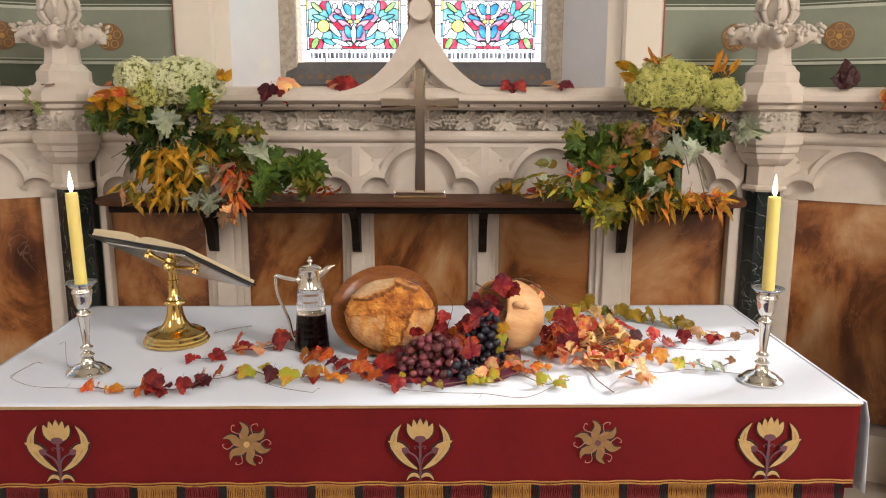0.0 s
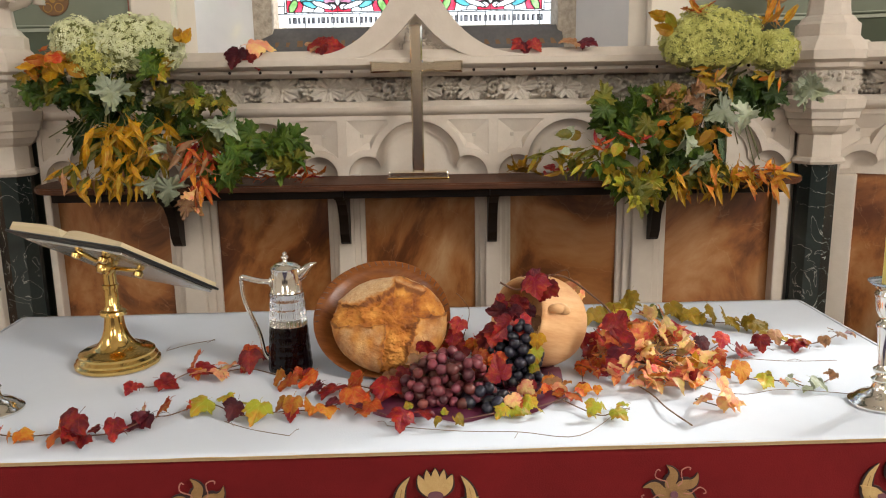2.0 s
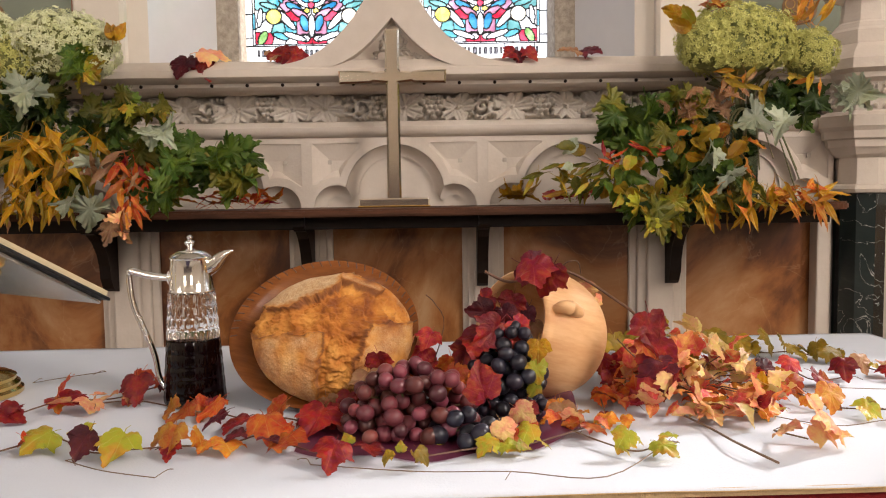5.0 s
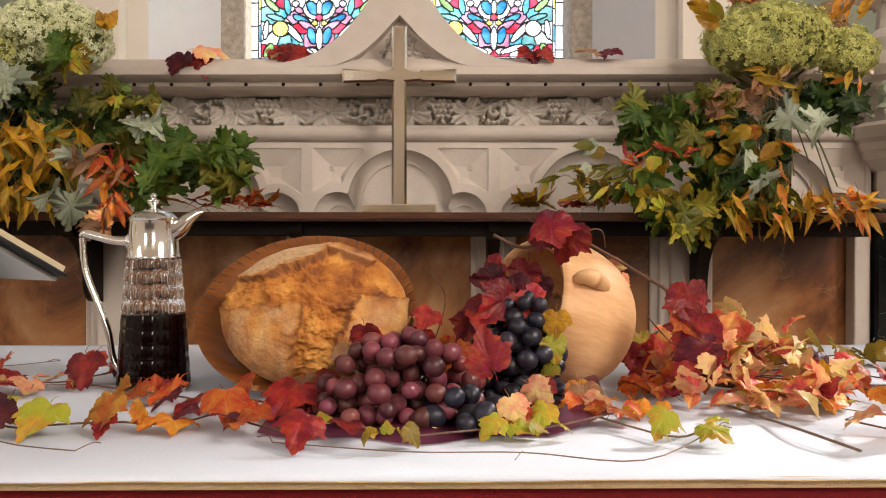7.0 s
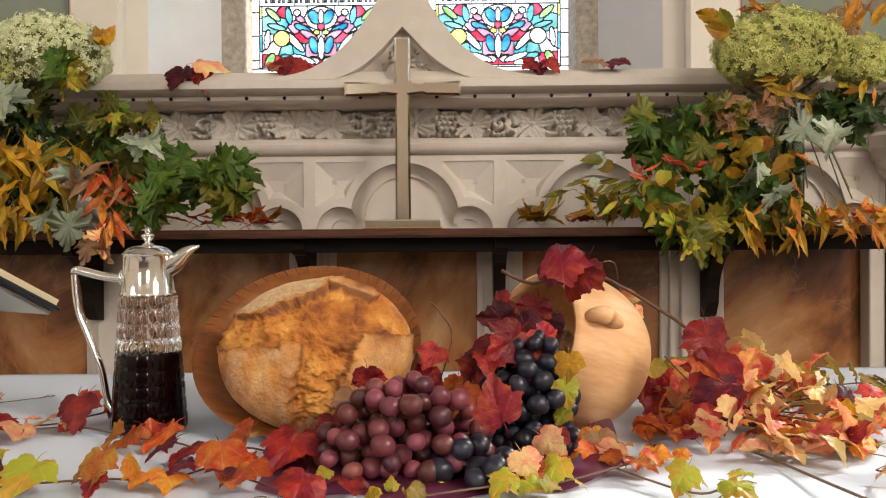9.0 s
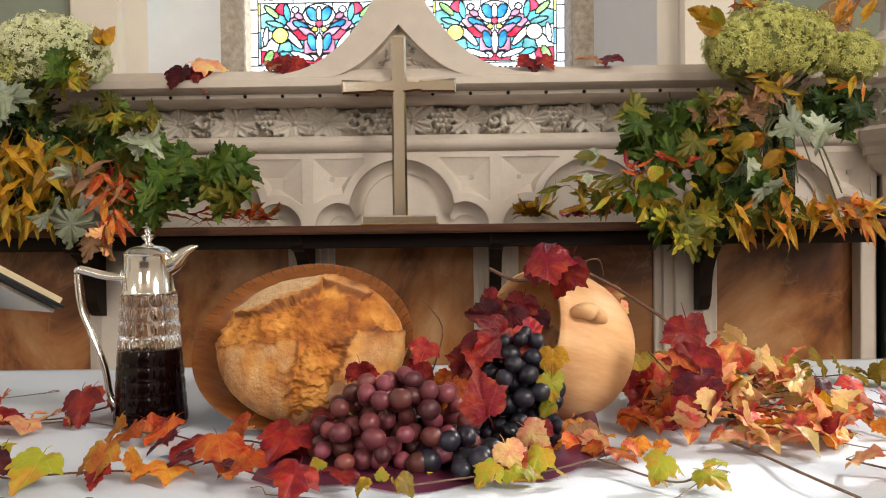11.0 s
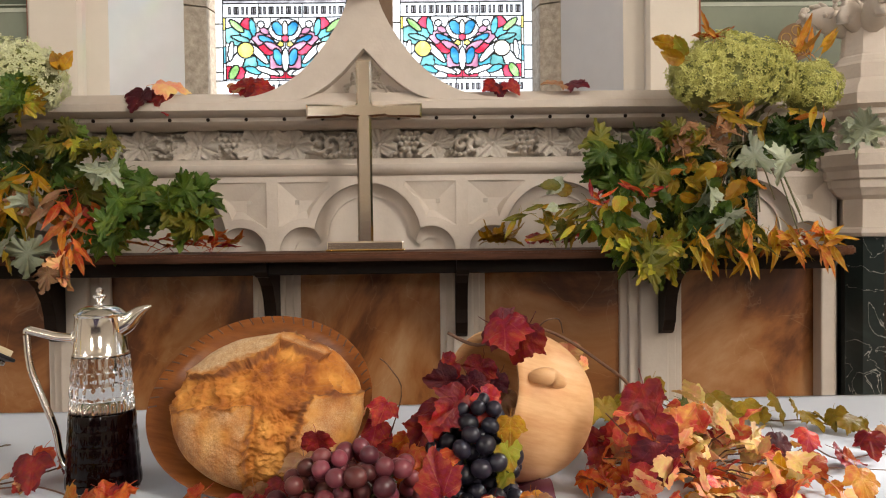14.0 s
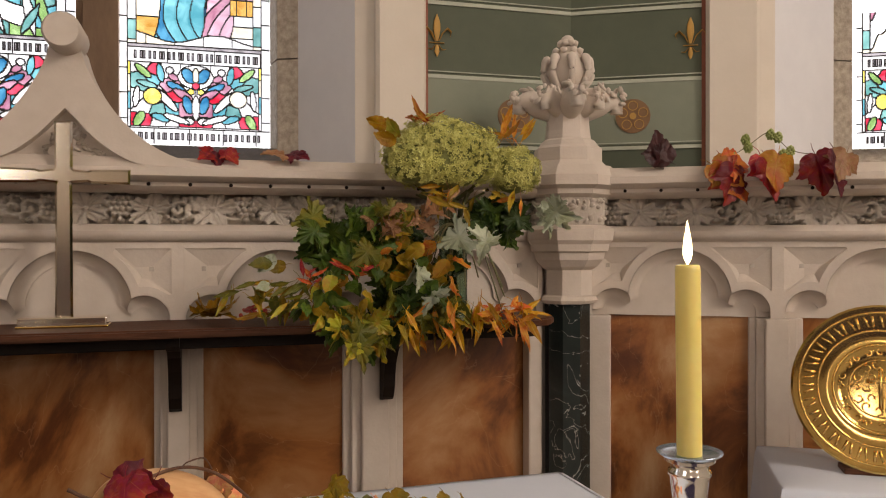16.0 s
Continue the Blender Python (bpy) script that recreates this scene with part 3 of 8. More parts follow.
def glass_design(u, v, fields):
    """Which piece of coloured glass lies at u (-1 to 1 across a light) and v (metres up from its foot): a key and a colour."""
    au = abs(u)
    W = 0.29
    x = au * W

    def ell(cx, cz, a, b, turn):
        dx, dz = x - cx, v - cz
        c, s = math.cos(turn), math.sin(turn)
        return ((dx * c + dz * s) / a) ** 2 + ((-dx * s + dz * c) / b) ** 2 < 1
    side = u > 0
    if v < 0.072:
        k = int((u + 1) * 44)
        if 0.022 < v < 0.050 and (k * 5) % 7 > 3 and au < 0.86:
            return ("foot_bar", k), "smoke"
        return ("foot", int((u + 1) * 2.2)), "clear"
    if x > 0.258:
        return ("edge", side, int(v / 0.11)), "clear"
    if v < 0.355:
        if x > 0.245:
            return ("strip", side, int(v / 0.075)), ("yellow", "clear", "sky", "cream")[int(v / 0.075) % 4]
        if v < 0.080:
            return ("base", side, int(x / 0.07)), "clear"
        z = v
        for nm, cx, cz, a, b, tn, col in (
                ("eye", 0.0, 0.262, 0.016, 0.016, 0, "red"), ("eye2", 0.019, 0.236, 0.013, 0.013, 0, "yellow"),
                ("stamen", 0.0, 0.305, 0.012, 0.034, 0, "cream"), ("crown", 0.028, 0.305, 0.022, 0.036, -0.5, "blue"),
                ("halo", 0.0, 0.300, 0.068, 0.052, 0, "clear"),
                ("cup", 0.0, 0.165, 0.014, 0.055, 0, "clear"), ("cupside", 0.032, 0.178, 0.018, 0.040, -0.25, "blue"),
                ("petal", 0.050, 0.222, 0.042, 0.016, 0.55, "rose"), ("petal2", 0.072, 0.250, 0.046, 0.016, 0.55, "blue"),
                ("fruit", 0.165, 0.210, 0.034, 0.036, 0, "cream"), ("scroll", 0.112, 0.195, 0.016, 0.062, -0.7, "clear"), ("fruitleaf", 0.185, 0.262, 0.04, 0.013, 0.3, "teal"),
                ("scroll2", 0.075, 0.115, 0.052, 0.014, 0.35, "clear"), ("leafa", 0.200, 0.318, 0.040, 0.015, 0.75, "green"),
                ("leafb", 0.135, 0.312, 0.014, 0.040, -0.15, "sky"), ("leafc", 0.135, 0.118, 0.036, 0.015, 0.35, "sky"),
                ("leafd", 0.215, 0.110, 0.018, 0.036, 0.45, "green"), ("berry", 0.100, 0.325, 0.015, 0.015, 0, "clear"),
                ("curl", 0.225, 0.205, 0.012, 0.045, 0.1, "clear"), ("rosy", 0.085, 0.296, 0.022, 0.014, 0.6, "rose"),
                ("bell", 0.028, 0.105, 0.02, 0.016, 0, "clear")):
            if ell(cx, cz, a, b, tn):
                sd = side if cx > 0.003 else 0
                if nm == "fruit" and not side:
                    col = "yellow"
                return (nm, sd), col
        best, near = 0, 9.0
        for k, (sx, sz, tone) in enumerate(GROUND):
            d = math.hypot(x - sx, z - sz)
            if d < near:
                best, near = k, d
        return ("ground", side, best), GROUND[best][2]
    if v < 0.418:
        k = int((u + 1) * 44)
        if 0.372 < v < 0.402 and (k * 7) % 11 > 6 and au < 0.84:
            return ("letter_bar", k), "smoke"
        return ("band", int((u + 1) * 1.6)), "clear"
    if v < 0.434:
        return ("foot_line", 0), "smoke"
    # above: draped figures in robes, or a bed of pale leaves
    if fields is ROBES and x <= 0.225:
        ux, h = u * 0.29, v - 0.434
        if h < 0.035 + 0.02 * math.sin(19 * ux):
            return ("path", int((ux + 0.3) / 0.11)), "cream" if ux < 0.02 else "clear"
        edge = -0.005 + 0.05 * math.sin(7 * h) + 0.10 * max(0.0, 0.16 - h)
        if ux < -0.165 + 0.03 * math.sin(9 * h):
            return ("cloak", int(h / 0.12)), ("amber", "cream", "amber", "clear")[int(h / 0.12) % 4]
        if ux < edge:
            k = int((ux + 0.45 * h - 0.9 * h * h + 0.02 * math.sin(16 * h) + 1) / 0.052)
            return ("blue_robe", k), ("sky", "blue", "sky", "sky")[k % 4]
        if ux > 0.135 and 0.15 < h < 0.22:
            return ("casket", int(ux / 0.04)), "amber"
        if ux > 0.12 + 0.03 * math.sin(11 * h) and h < 0.16:
            return ("step", int(h / 0.05)), ("clear", "cream", "clear")[int(h / 0.05) % 3]
        k = int((ux - 0.55 * h + 0.03 * math.sin(13 * h) + 1) / 0.045)
        return ("pink_robe", k), ("rose", "pink", "rose", "pink", "pink")[k % 5]
    if fields is GARDEN and x <= 0.225 and v < 0.80:
        ux, h = u * 0.29, v - 0.434
        for k in range(9):
            bx = -0.20 + 0.05 * k
            lean = 0.5 * math.sin(k * 2.3)
            if abs(ux - bx - lean * h) < 0.018 * math.sin(math.pi * min(1.0, max(0.0, h / (0.14 + 0.05 * (k % 3))))):
                return ("blade", k), ("clear", "teal", "clear", "green", "clear")[k % 5]
        k = int((h + 0.05 * math.sin(11 * ux)) / 0.085)
        return ("glade", k, int((ux + 0.3 + 0.04 * k) / 0.12)), ("sky", "clear", "teal", "green", "clear", "blue")[(k * 2 + int((ux + 0.3) / 0.12)) % 6]
    if x > 0.225:
        return ("border", side, int(v / 0.09)), ("clear", "cream", "teal")[int(v / 0.09) % 3]
    wx = u * 0.29 + 0.016 * math.sin(13 * v + 2) + 0.008 * math.sin(31 * v)
    wz = v + 0.03 * math.sin(14 * u) + 0.012 * math.sin(33 * u + 1)
    best, near = 0, 9.0
    for k, (sx, sz, st, cl) in enumerate(fields):
        d = abs(wx - sx) * st + abs(wz - sz) * 0.45
        if d < near:
            best, near = k, d
    return ("upper", best), fields[best][3]


ru = random.Random(12)
GROUND = [(0.03 + 0.062 * (k % 4) + ru.uniform(-0.02, 0.02), 0.09 + 0.062 * (k // 4) + ru.uniform(-0.02, 0.02), ("red", "clear", "sky", "red", "clear", "clear", "teal", "rose", "clear")[(k * 4) % 9]) for k in range(20)]


def upper_fields(columns, accents):
    """Draped colour fields of an upper panel: a tone for each of four columns, with accents."""
    out = []
    for row in range(9):
        for col in range(4):
            sx, sz = -0.17 + 0.113 * col + ru.uniform(-0.035, 0.035), 0.45 + 0.125 * row + ru.uniform(-0.04, 0.04)
            tone = ru.choice(("clear", "clear", "cream")) if row == 0 else columns[col] if ru.random() < 0.72 else ru.choice(accents)
            out.append((sx, sz, ru.uniform(0.8, 1.5), tone))
    return out


ROBES = upper_fields(("sky", "sky", "rose", "rose"), ("clear", "amber", "cream", "rose"))
GARDEN = upper_fields(("clear", "teal", "clear", "green"), ("clear", "amber", "plum", "sky", "clear"))
PALE = upper_fields(("plain", "plain", "plain", "plain"), ("plain", "rose", "yellow"))


def stained_light(name, x0, x1, y, z0, z1, parent_m, fields):
    """One light of leaded glass: every pane a piece of its own, leads standing proud between them."""
    st = 0.0036
    nx, nz = int((x1 - x0) / st), int((z1 - z0) / st)
    keys = {}
    grid = []
    for j in range(nz):
        row = []
        for i in range(nx):
            k, col = glass_design(2 * (i + 0.5) / nx - 1, (j + 0.5) * st * 1.10, fields)
            keys[k] = col
            row.append(k)
        grid.append(row)
    cells, lead = {}, []
    for j in range(nz):
        for i in range(nx):
            k = grid[j][i]
            edge = any(grid[min(max(j + b, 0), nz - 1)][min(max(i + a, 0), nx - 1)] != k for a, b in ((1, 0), (0, 1), (1, 1)))
            (lead if edge else cells.setdefault(k, [])).append((i, j))
    holder = thing(name, "leaded stained glass light with a bright flower panel", "stained glass", parent_m, "window lights")

    def cellmesh(cl, yy, rim):
        vs, vi, fs = [], {}, []

        def vert(i, j, d):
            if (i, j, d) not in vi:
                vi[(i, j, d)] = len(vs)
                vs.append((x0 + i * st, yy + d, z0 + j * st))
            return vi[(i, j, d)]
        have = set(cl)
        for i, j in cl:
            fs.append((vert(i, j, 0), vert(i + 1, j, 0), vert(i + 1, j + 1, 0), vert(i, j + 1, 0)))
            if rim:
                for di, dj, a, b in ((1, 0, (i + 1, j), (i + 1, j + 1)), (-1, 0, (i, j + 1), (i, j)), (0, 1, (i + 1, j + 1), (i, j + 1)), (0, -1, (i, j), (i + 1, j))):
                    if (i + di, j + dj) not in have:
                        fs.append((vert(*a, 0), vert(*a, rim), vert(*b, rim), vert(*b, 0)))
        me = bpy.data.meshes.new("pane")
        me.from_pydata(vs, [], fs)
        me.update()
        return me
    for k, cl in cells.items():
        left = set(cl)
        while left:
            todo, piece = [left.pop()], []
            while todo:
                i, j = todo.pop()
                piece.append((i, j))
                for q in ((i + 1, j), (i - 1, j), (i, j + 1), (i, j - 1)):
                    if q in left:
                        left.remove(q)
                        todo.append(q)
            if len(piece) < 6:
                lead += piece
                continue
            me = cellmesh(piece, y, 0)
            me.materials.append(GLASS[keys[k]])
            ob = new("pane", me)
            ob.parent = holder
    me = cellmesh(lead, y - 0.003, 0.008)
    me.materials.append(LEAD)
    ob = new("lead_came", me)
    ob.parent = holder
    return holder


GY, GZ0, GZ1 = 0.44, 1.885, 3.3
stained_light("stained_glass_light", WIN_X - 0.655, WIN_X - 0.077, GY, GZ0, GZ1, M_MID, GARDEN)
stained_light("stained_glass_light", WIN_X + 0.077, WIN_X + 0.655, GY, GZ0, GZ1, M_MID, ROBES)
stained_light("stained_glass_light", WIN_S - 0.555, WIN_S - 0.077, GY, GZ0, 2.45, M_RIGHT, PALE)
for m, c in ((M_MID, WIN_X), (M_RIGHT, WIN_S), (M_LEFT, -WIN_S)):
    bm = bmesh.new()
    plate(bm, [[(c - 0.076, 1.86), (c + 0.076, 1.86), (c + 0.076, 4.6), (c - 0.076, 4.6)]], 0.40, 0.52)
    bmesh.ops.bevel(bm, geom=[e for e in bm.edges if abs(e.verts[0].co.z - e.verts[1].co.z) > 1], offset=0.03, segments=2, affect="EDGES")
    mu = solid("window_mullion", bm, MULLION, "brown stone mullion between two window lights, coloured dark for its backlit shade", "mullion", "structure")
    mu.matrix_basis = m
    # clear upper glazing of the taller part
for m, c, parts in ((M_MID, WIN_X, ((-0.655, -0.077, 3.3), (0.077, 0.655, 3.3))), (M_RIGHT, WIN_S, ((-0.555, -0.077, 2.45), (0.077, 0.655, 1.885))), (M_LEFT, -WIN_S, ((-0.655, -0.077, 1.885), (0.077, 0.655, 1.885)))):
    pane_holder = thing("upper_glazing", "plain pale leaded glass filling the window", "window glass", m, kind="structure")
    for a, b, z0 in parts:
        part("pane", box(bmesh.new(), c + a, c + b, GY, GY + 0.004, z0, 4.6), GLASS["clear" if m is M_MID else "plain"], pane_holder)

# lead-covered ledge under the glass with worn letters
ledge = thing("lead_sill_plate", "dark lead plate with worn lettering under the window", "sill plate", M_MID)
bm = sweep(bmesh.new(), [(0.31, Z_SILL + 0.062), (0.425, Z_SILL + 0.180), (0.43, Z_SILL + 0.172), (0.316, Z_SILL + 0.054)], WIN_X - 0.73, WIN_X + 0.70)
part("plate", bm, material("tarnished_lead_sheet", (0.16, 0.15, 0.15), 0.5, 0.3, dark=(0.08, 0.08, 0.08), scale=7, amount=0.8, bump=0.3), ledge)
rl = random.Random(4)
for k in range(26):
    x = WIN_X - 0.66 + k * 0.052
    if abs(x - WIN_X) < 0.09:
        continue
    h = rl.uniform(0.03, 0.045)
    bm = bmesh.new()
    a = [bm.verts.new((x + dx, 0.335 + t * 0.65, Z_SILL + 0.0905 + t * 0.67)) for dx, t in ((0, 0), (rl.uniform(0.012, 0.03), 0), (rl.uniform(0.012, 0.03), h), (0, h))]
    bm.faces.new(a)
    part("letter_bar", bm, OCHRE, ledge)

# ---- the reredos ----


def arc(cx, cz, r, a0, a1, n):
    return [(cx + r * math.cos(a0 + (a1 - a0) * k / n), cz + r * math.sin(a0 + (a1 - a0) * k / n)) for k in range(n + 1)]


def trefoil(c, w, grow):
    """Outline of a trefoiled arch over a bay of width w, from its right foot over the top to its left foot."""
    h = w / 2
    ra, rb = 0.168 + grow, 0.075 + grow
    ca, cb = (0.0, 0.042), (h - 0.079, 0.0)
    dx, dz = cb[0] - ca[0], cb[1] - ca[1]
    d = math.hypot(dx, dz)
    d = min(d, (ra + rb) * 0.985)
    a = (ra * ra - rb * rb + d * d) / (2 * d)
    q = math.sqrt(max(ra * ra - a * a, 1e-8))
    base = math.atan2(dz, dx)
    px, pz = ca[0] + a * math.cos(base) - q * math.sin(base), ca[1] + a * math.sin(base) + q * math.cos(base)
    tb = math.atan2(pz - cb[1], px - cb[0])
    ta = math.atan2(pz - ca[1], px - ca[0])
    right = arc(cb[0], cb[1], rb, 0.0, tb, 12) + arc(ca[0], ca[1], ra, ta, math.pi / 2, 14)[1:]
    right = [(min(x, h - 0.004), z) for x, z in right]
    pts = right + [(-x, z) for x, z in reversed(right[:-1])]
    return [(c + x, Z_SHELF + min(max(z, 0.0), 0.212 + 0.05 * grow)) for x, z in pts]


TOP = Z_RAIL


def tracery_bay(holder, x0, x1):
    c, w = (x0 + x1) / 2, x1 - x0
    z0, z1 = Z_SHELF - 0.02, TOP + 0.012
    m = 0.018
    # outer order: mullion halves, top rail and arch band with sunk spandrels
    opening = trefoil(c, w - 2 * m, 0.0)
    band = trefoil(c, w - 2 * m, 0.026)
    rect = [(x0, z0), (x1, z0), (x1, z1), (x0, z1)]
    rim = [(x0, z0)] + [(opening[-1][0], z0)] + opening[::-1] + [(opening[0][0], z0)] + [(x1, z0), (x1, z1), (x0, z1)]
    top = TOP - 0.006
    holes = []
    half = len(band) // 2
    rightside = band[:half + 1]
    for sgn in (1, -1):
        pts = [(p[0] - c, p[1]) for p in rightside if p[1] < top - 0.006 and p[0] - c < w / 2 - m - 0.004]
        pts = [p for p in pts if p[0] > 0.06]
        lo = pts[0]
        poly = [(w / 2 - m, max(lo[1], Z_SHELF + 0.058))] + [p for p in pts if p[1] > Z_SHELF + 0.060]
        poly += [(pts[-1][0] + 0.004, top), (w / 2 - m, top)]
        poly = [(c + sgn * x, z) for x, z in poly]
        holes.append(poly if sgn > 0 else poly[::-1])
    bm = plate(bmesh.new(), [rim] + holes, 0.0, 0.026)
    part("tracery", bm, STONE, holder)
    inner = trefoil(c, w - 2 * m, -0.040)
    rim2 = [(x0, z0), (inner[-1][0], z0)] + inner[::-1] + [(inner[0][0], z0), (x1, z0), (x1, z1), (x0, z1)]
    part("tracery_inner_order", plate(bmesh.new(), [rim2], 0.041, 0.0508), STONE, holder)
    # hollow moulding running from the arch edge down to the inner order
    bm = bmesh.new()
    rows = []
    for k in range(6):
        t = k / 5
        lp = trefoil(c, w - 2 * m, -0.002 - 0.036 * t)
        rows.append([bm.verts.new((x, 0.003 + 0.0385 * math.sin(t * math.pi / 2) ** 0.8, z)) for x, z in lp])
    for a, b in zip(rows, rows[1:]):
        for i in range(len(a) - 1):
            bm.faces.new((a[i], a[i + 1], b[i + 1], b[i]))
    bmesh.ops.remove_doubles(bm, verts=bm.verts, dist=0.00005)
    part("arch_hollow", bm, STONE, holder, smooth=True, angle=60)
    # sunk spandrel fields, dished towards a middle ridge
    for poly in holes:
        cx, cz = sum(p[0] for p in poly) / len(poly), sum(p[1] for p in poly) / len(poly)
        bm = bmesh.new()
        o = [bm.verts.new((x, 0.004, z)) for x, z in poly]
        n = [bm.verts.new((cx + (x - cx) * 0.30, 0.0245, cz + (z - cz) * 0.30)) for x, z in poly]
        for i in range(len(poly)):
            j = (i + 1) % len(poly)
            bm.faces.new((o[i], o[j], n[j], n[i]))
        bm.faces.new(n)
        bmesh.ops.recalc_face_normals(bm, faces=bm.faces[:])
        part("sunk_spandrel", bm, STONE, holder)
    part("tracery_ground", box(bmesh.new(), x0, x1, 0.051, 0.12, z0, z1), STONE, holder)
    # small square fixing holes in the spandrels
    for sgn in (-1, 1):
        x = c + sgn * (w / 2 - 0.075)
        part("square_stud", box(bmesh.new(), x - 0.007, x + 0.007, 0.018, 0.03, TOP - 0.075, TOP - 0.061), CARVED, holder)


def frieze_relief(holder, x0, x1, seed):
    """Vine carving: a wavy stem with curled leaves and bunches of grapes, cut deep."""
    r = random.Random(seed)
    st = 0.0036
    nx, nz = int((x1 - x0) / st), 26
    h0 = Z_FRIEZE1 - Z_FRIEZE0
    xs = x0 + np.arange(nx + 1) * (x1 - x0) / nx
    zs = np.arange(nz + 1) * h0 / nz
    X, Z = np.meshgrid(xs, zs)
    mid_z = h0 / 2
    H = 0.013 * np.sqrt(np.clip(1 - ((Z - mid_z - 0.030 * np.sin((X - x0) * 2 * math.pi / 0.26)) / 0.0075) ** 2, 0, 1))
    x, flip, turn_no = x0 + 0.045, 1, 0

    def raise_to(h):
        np.maximum(H, h, out=H)
    for k in range(int((x1 - x0) / 0.011)):
        gx, gz, tn = r.uniform(x0, x1), r.uniform(0.004, h0 - 0.004), r.uniform(0, math.pi)
        a, b, hh = r.uniform(0.010, 0.024), r.uniform(0.005, 0.009), r.uniform(0.006, 0.013)
        i0, i1 = np.searchsorted(xs, gx - 0.03), np.searchsorted(xs, gx + 0.03)
        dx, dz = X[:, i0:i1] - gx, Z[:, i0:i1] - gz
        q = ((dx * math.cos(tn) + dz * math.sin(tn)) / a) ** 2 + ((dz * math.cos(tn) - dx * math.sin(tn)) / b) ** 2
        H[:, i0:i1] = np.maximum(H[:, i0:i1], hh * np.sqrt(np.clip(1 - q, 0, 1)))
    while x < x1 - 0.03:
        kind = (0, 1, 0, 2, 0, 1, 0, 0, 2, 1)[(turn_no + seed) % 10]
        if kind == 1:
            # a bunch of grapes, widest at the top or at the foot
            for row, n in enumerate((4, 5, 4, 3, 1)):
                for i in range(n):
                    gx, gz = x + (i - (n - 1) / 2) * 0.0165 + r.uniform(-0.0015, 0.0015), mid_z + flip * (0.034 - row * 0.0165)
                    q = ((X - gx) ** 2 + (Z - gz) ** 2) / 0.0096 ** 2
                    raise_to((0.010 + 0.014 * np.sqrt(np.clip(1 - q, 0, 1)) + 0.004 * (row in (1, 2))) * (q < 1))
            x += 0.084
        elif kind == 0:
            # a large lobed leaf with curled rim, sunk veins and drilled eyes
            squash, bend = r.uniform(0.85, 1.15), r.uniform(-0.5, 0.5)
            dx, dz = X - x - bend * (Z - mid_z), (Z - mid_z) * squash
            rr, th = np.hypot(dx, dz), np.arctan2(dz, dx) + r.uniform(-0.4, 0.4)
            lob = np.abs(np.cos(2.5 * th))
            R = r.uniform(0.060, 0.076) * (0.52 + 0.48 * lob ** 0.7) * (1 + 0.08 * np.cos(17 * th))
            t = rr / R
            h = 0.009 + 0.013 * t ** 2 + 0.006 * np.cos(2.5 * th) ** 2 - 0.008 * np.exp(-(np.sin(2.5 * th) * rr / 0.004) ** 2) * (rr > 0.008)
            h = np.maximum(h, 0.020 * np.clip(1 - (rr / 0.009) ** 2, 0, 1))
            raise_to(h * (t < 1))
            x += r.uniform(0.088, 0.108)
        else:
            # a scrolled leaf: two spiral ribs
            for sg in (1, -1):
                for k in range(22):
                    a, q0 = 0.42 * k * sg, 0.005 + 0.0017 * k
                    px, pz = x + sg * 0.020 + q0 * math.cos(a), mid_z + flip * q0 * math.sin(a) * 0.95
                    q = ((X - px) ** 2 + (Z - pz) ** 2) / 0.0078 ** 2
                    raise_to((0.012 + 0.010 * np.sqrt(np.clip(1 - q, 0, 1))) * (q < 1))
            x += 0.082
        turn_no += 1
        flip = -flip
    vs = [(float(xs[i]), 0.056 - 2.0 * float(H[j, i]), Z_FRIEZE0 + float(zs[j])) for j in range(nz + 1) for i in range(nx + 1)]
    fs = [(j * (nx + 1) + i, j * (nx + 1) + i + 1, (j + 1) * (nx + 1) + i + 1, (j + 1) * (nx + 1) + i) for j in range(nz) for i in range(nx)]
    me = bpy.data.meshes.new("vine_frieze")
    me.from_pydata(vs, [], fs)
    me.materials.append(CARVED)
    me.shade_smooth()
    ob = new("vine_frieze", me)
    ob.parent = holder
    ob["label"] = "deeply carved vine and grape frieze"


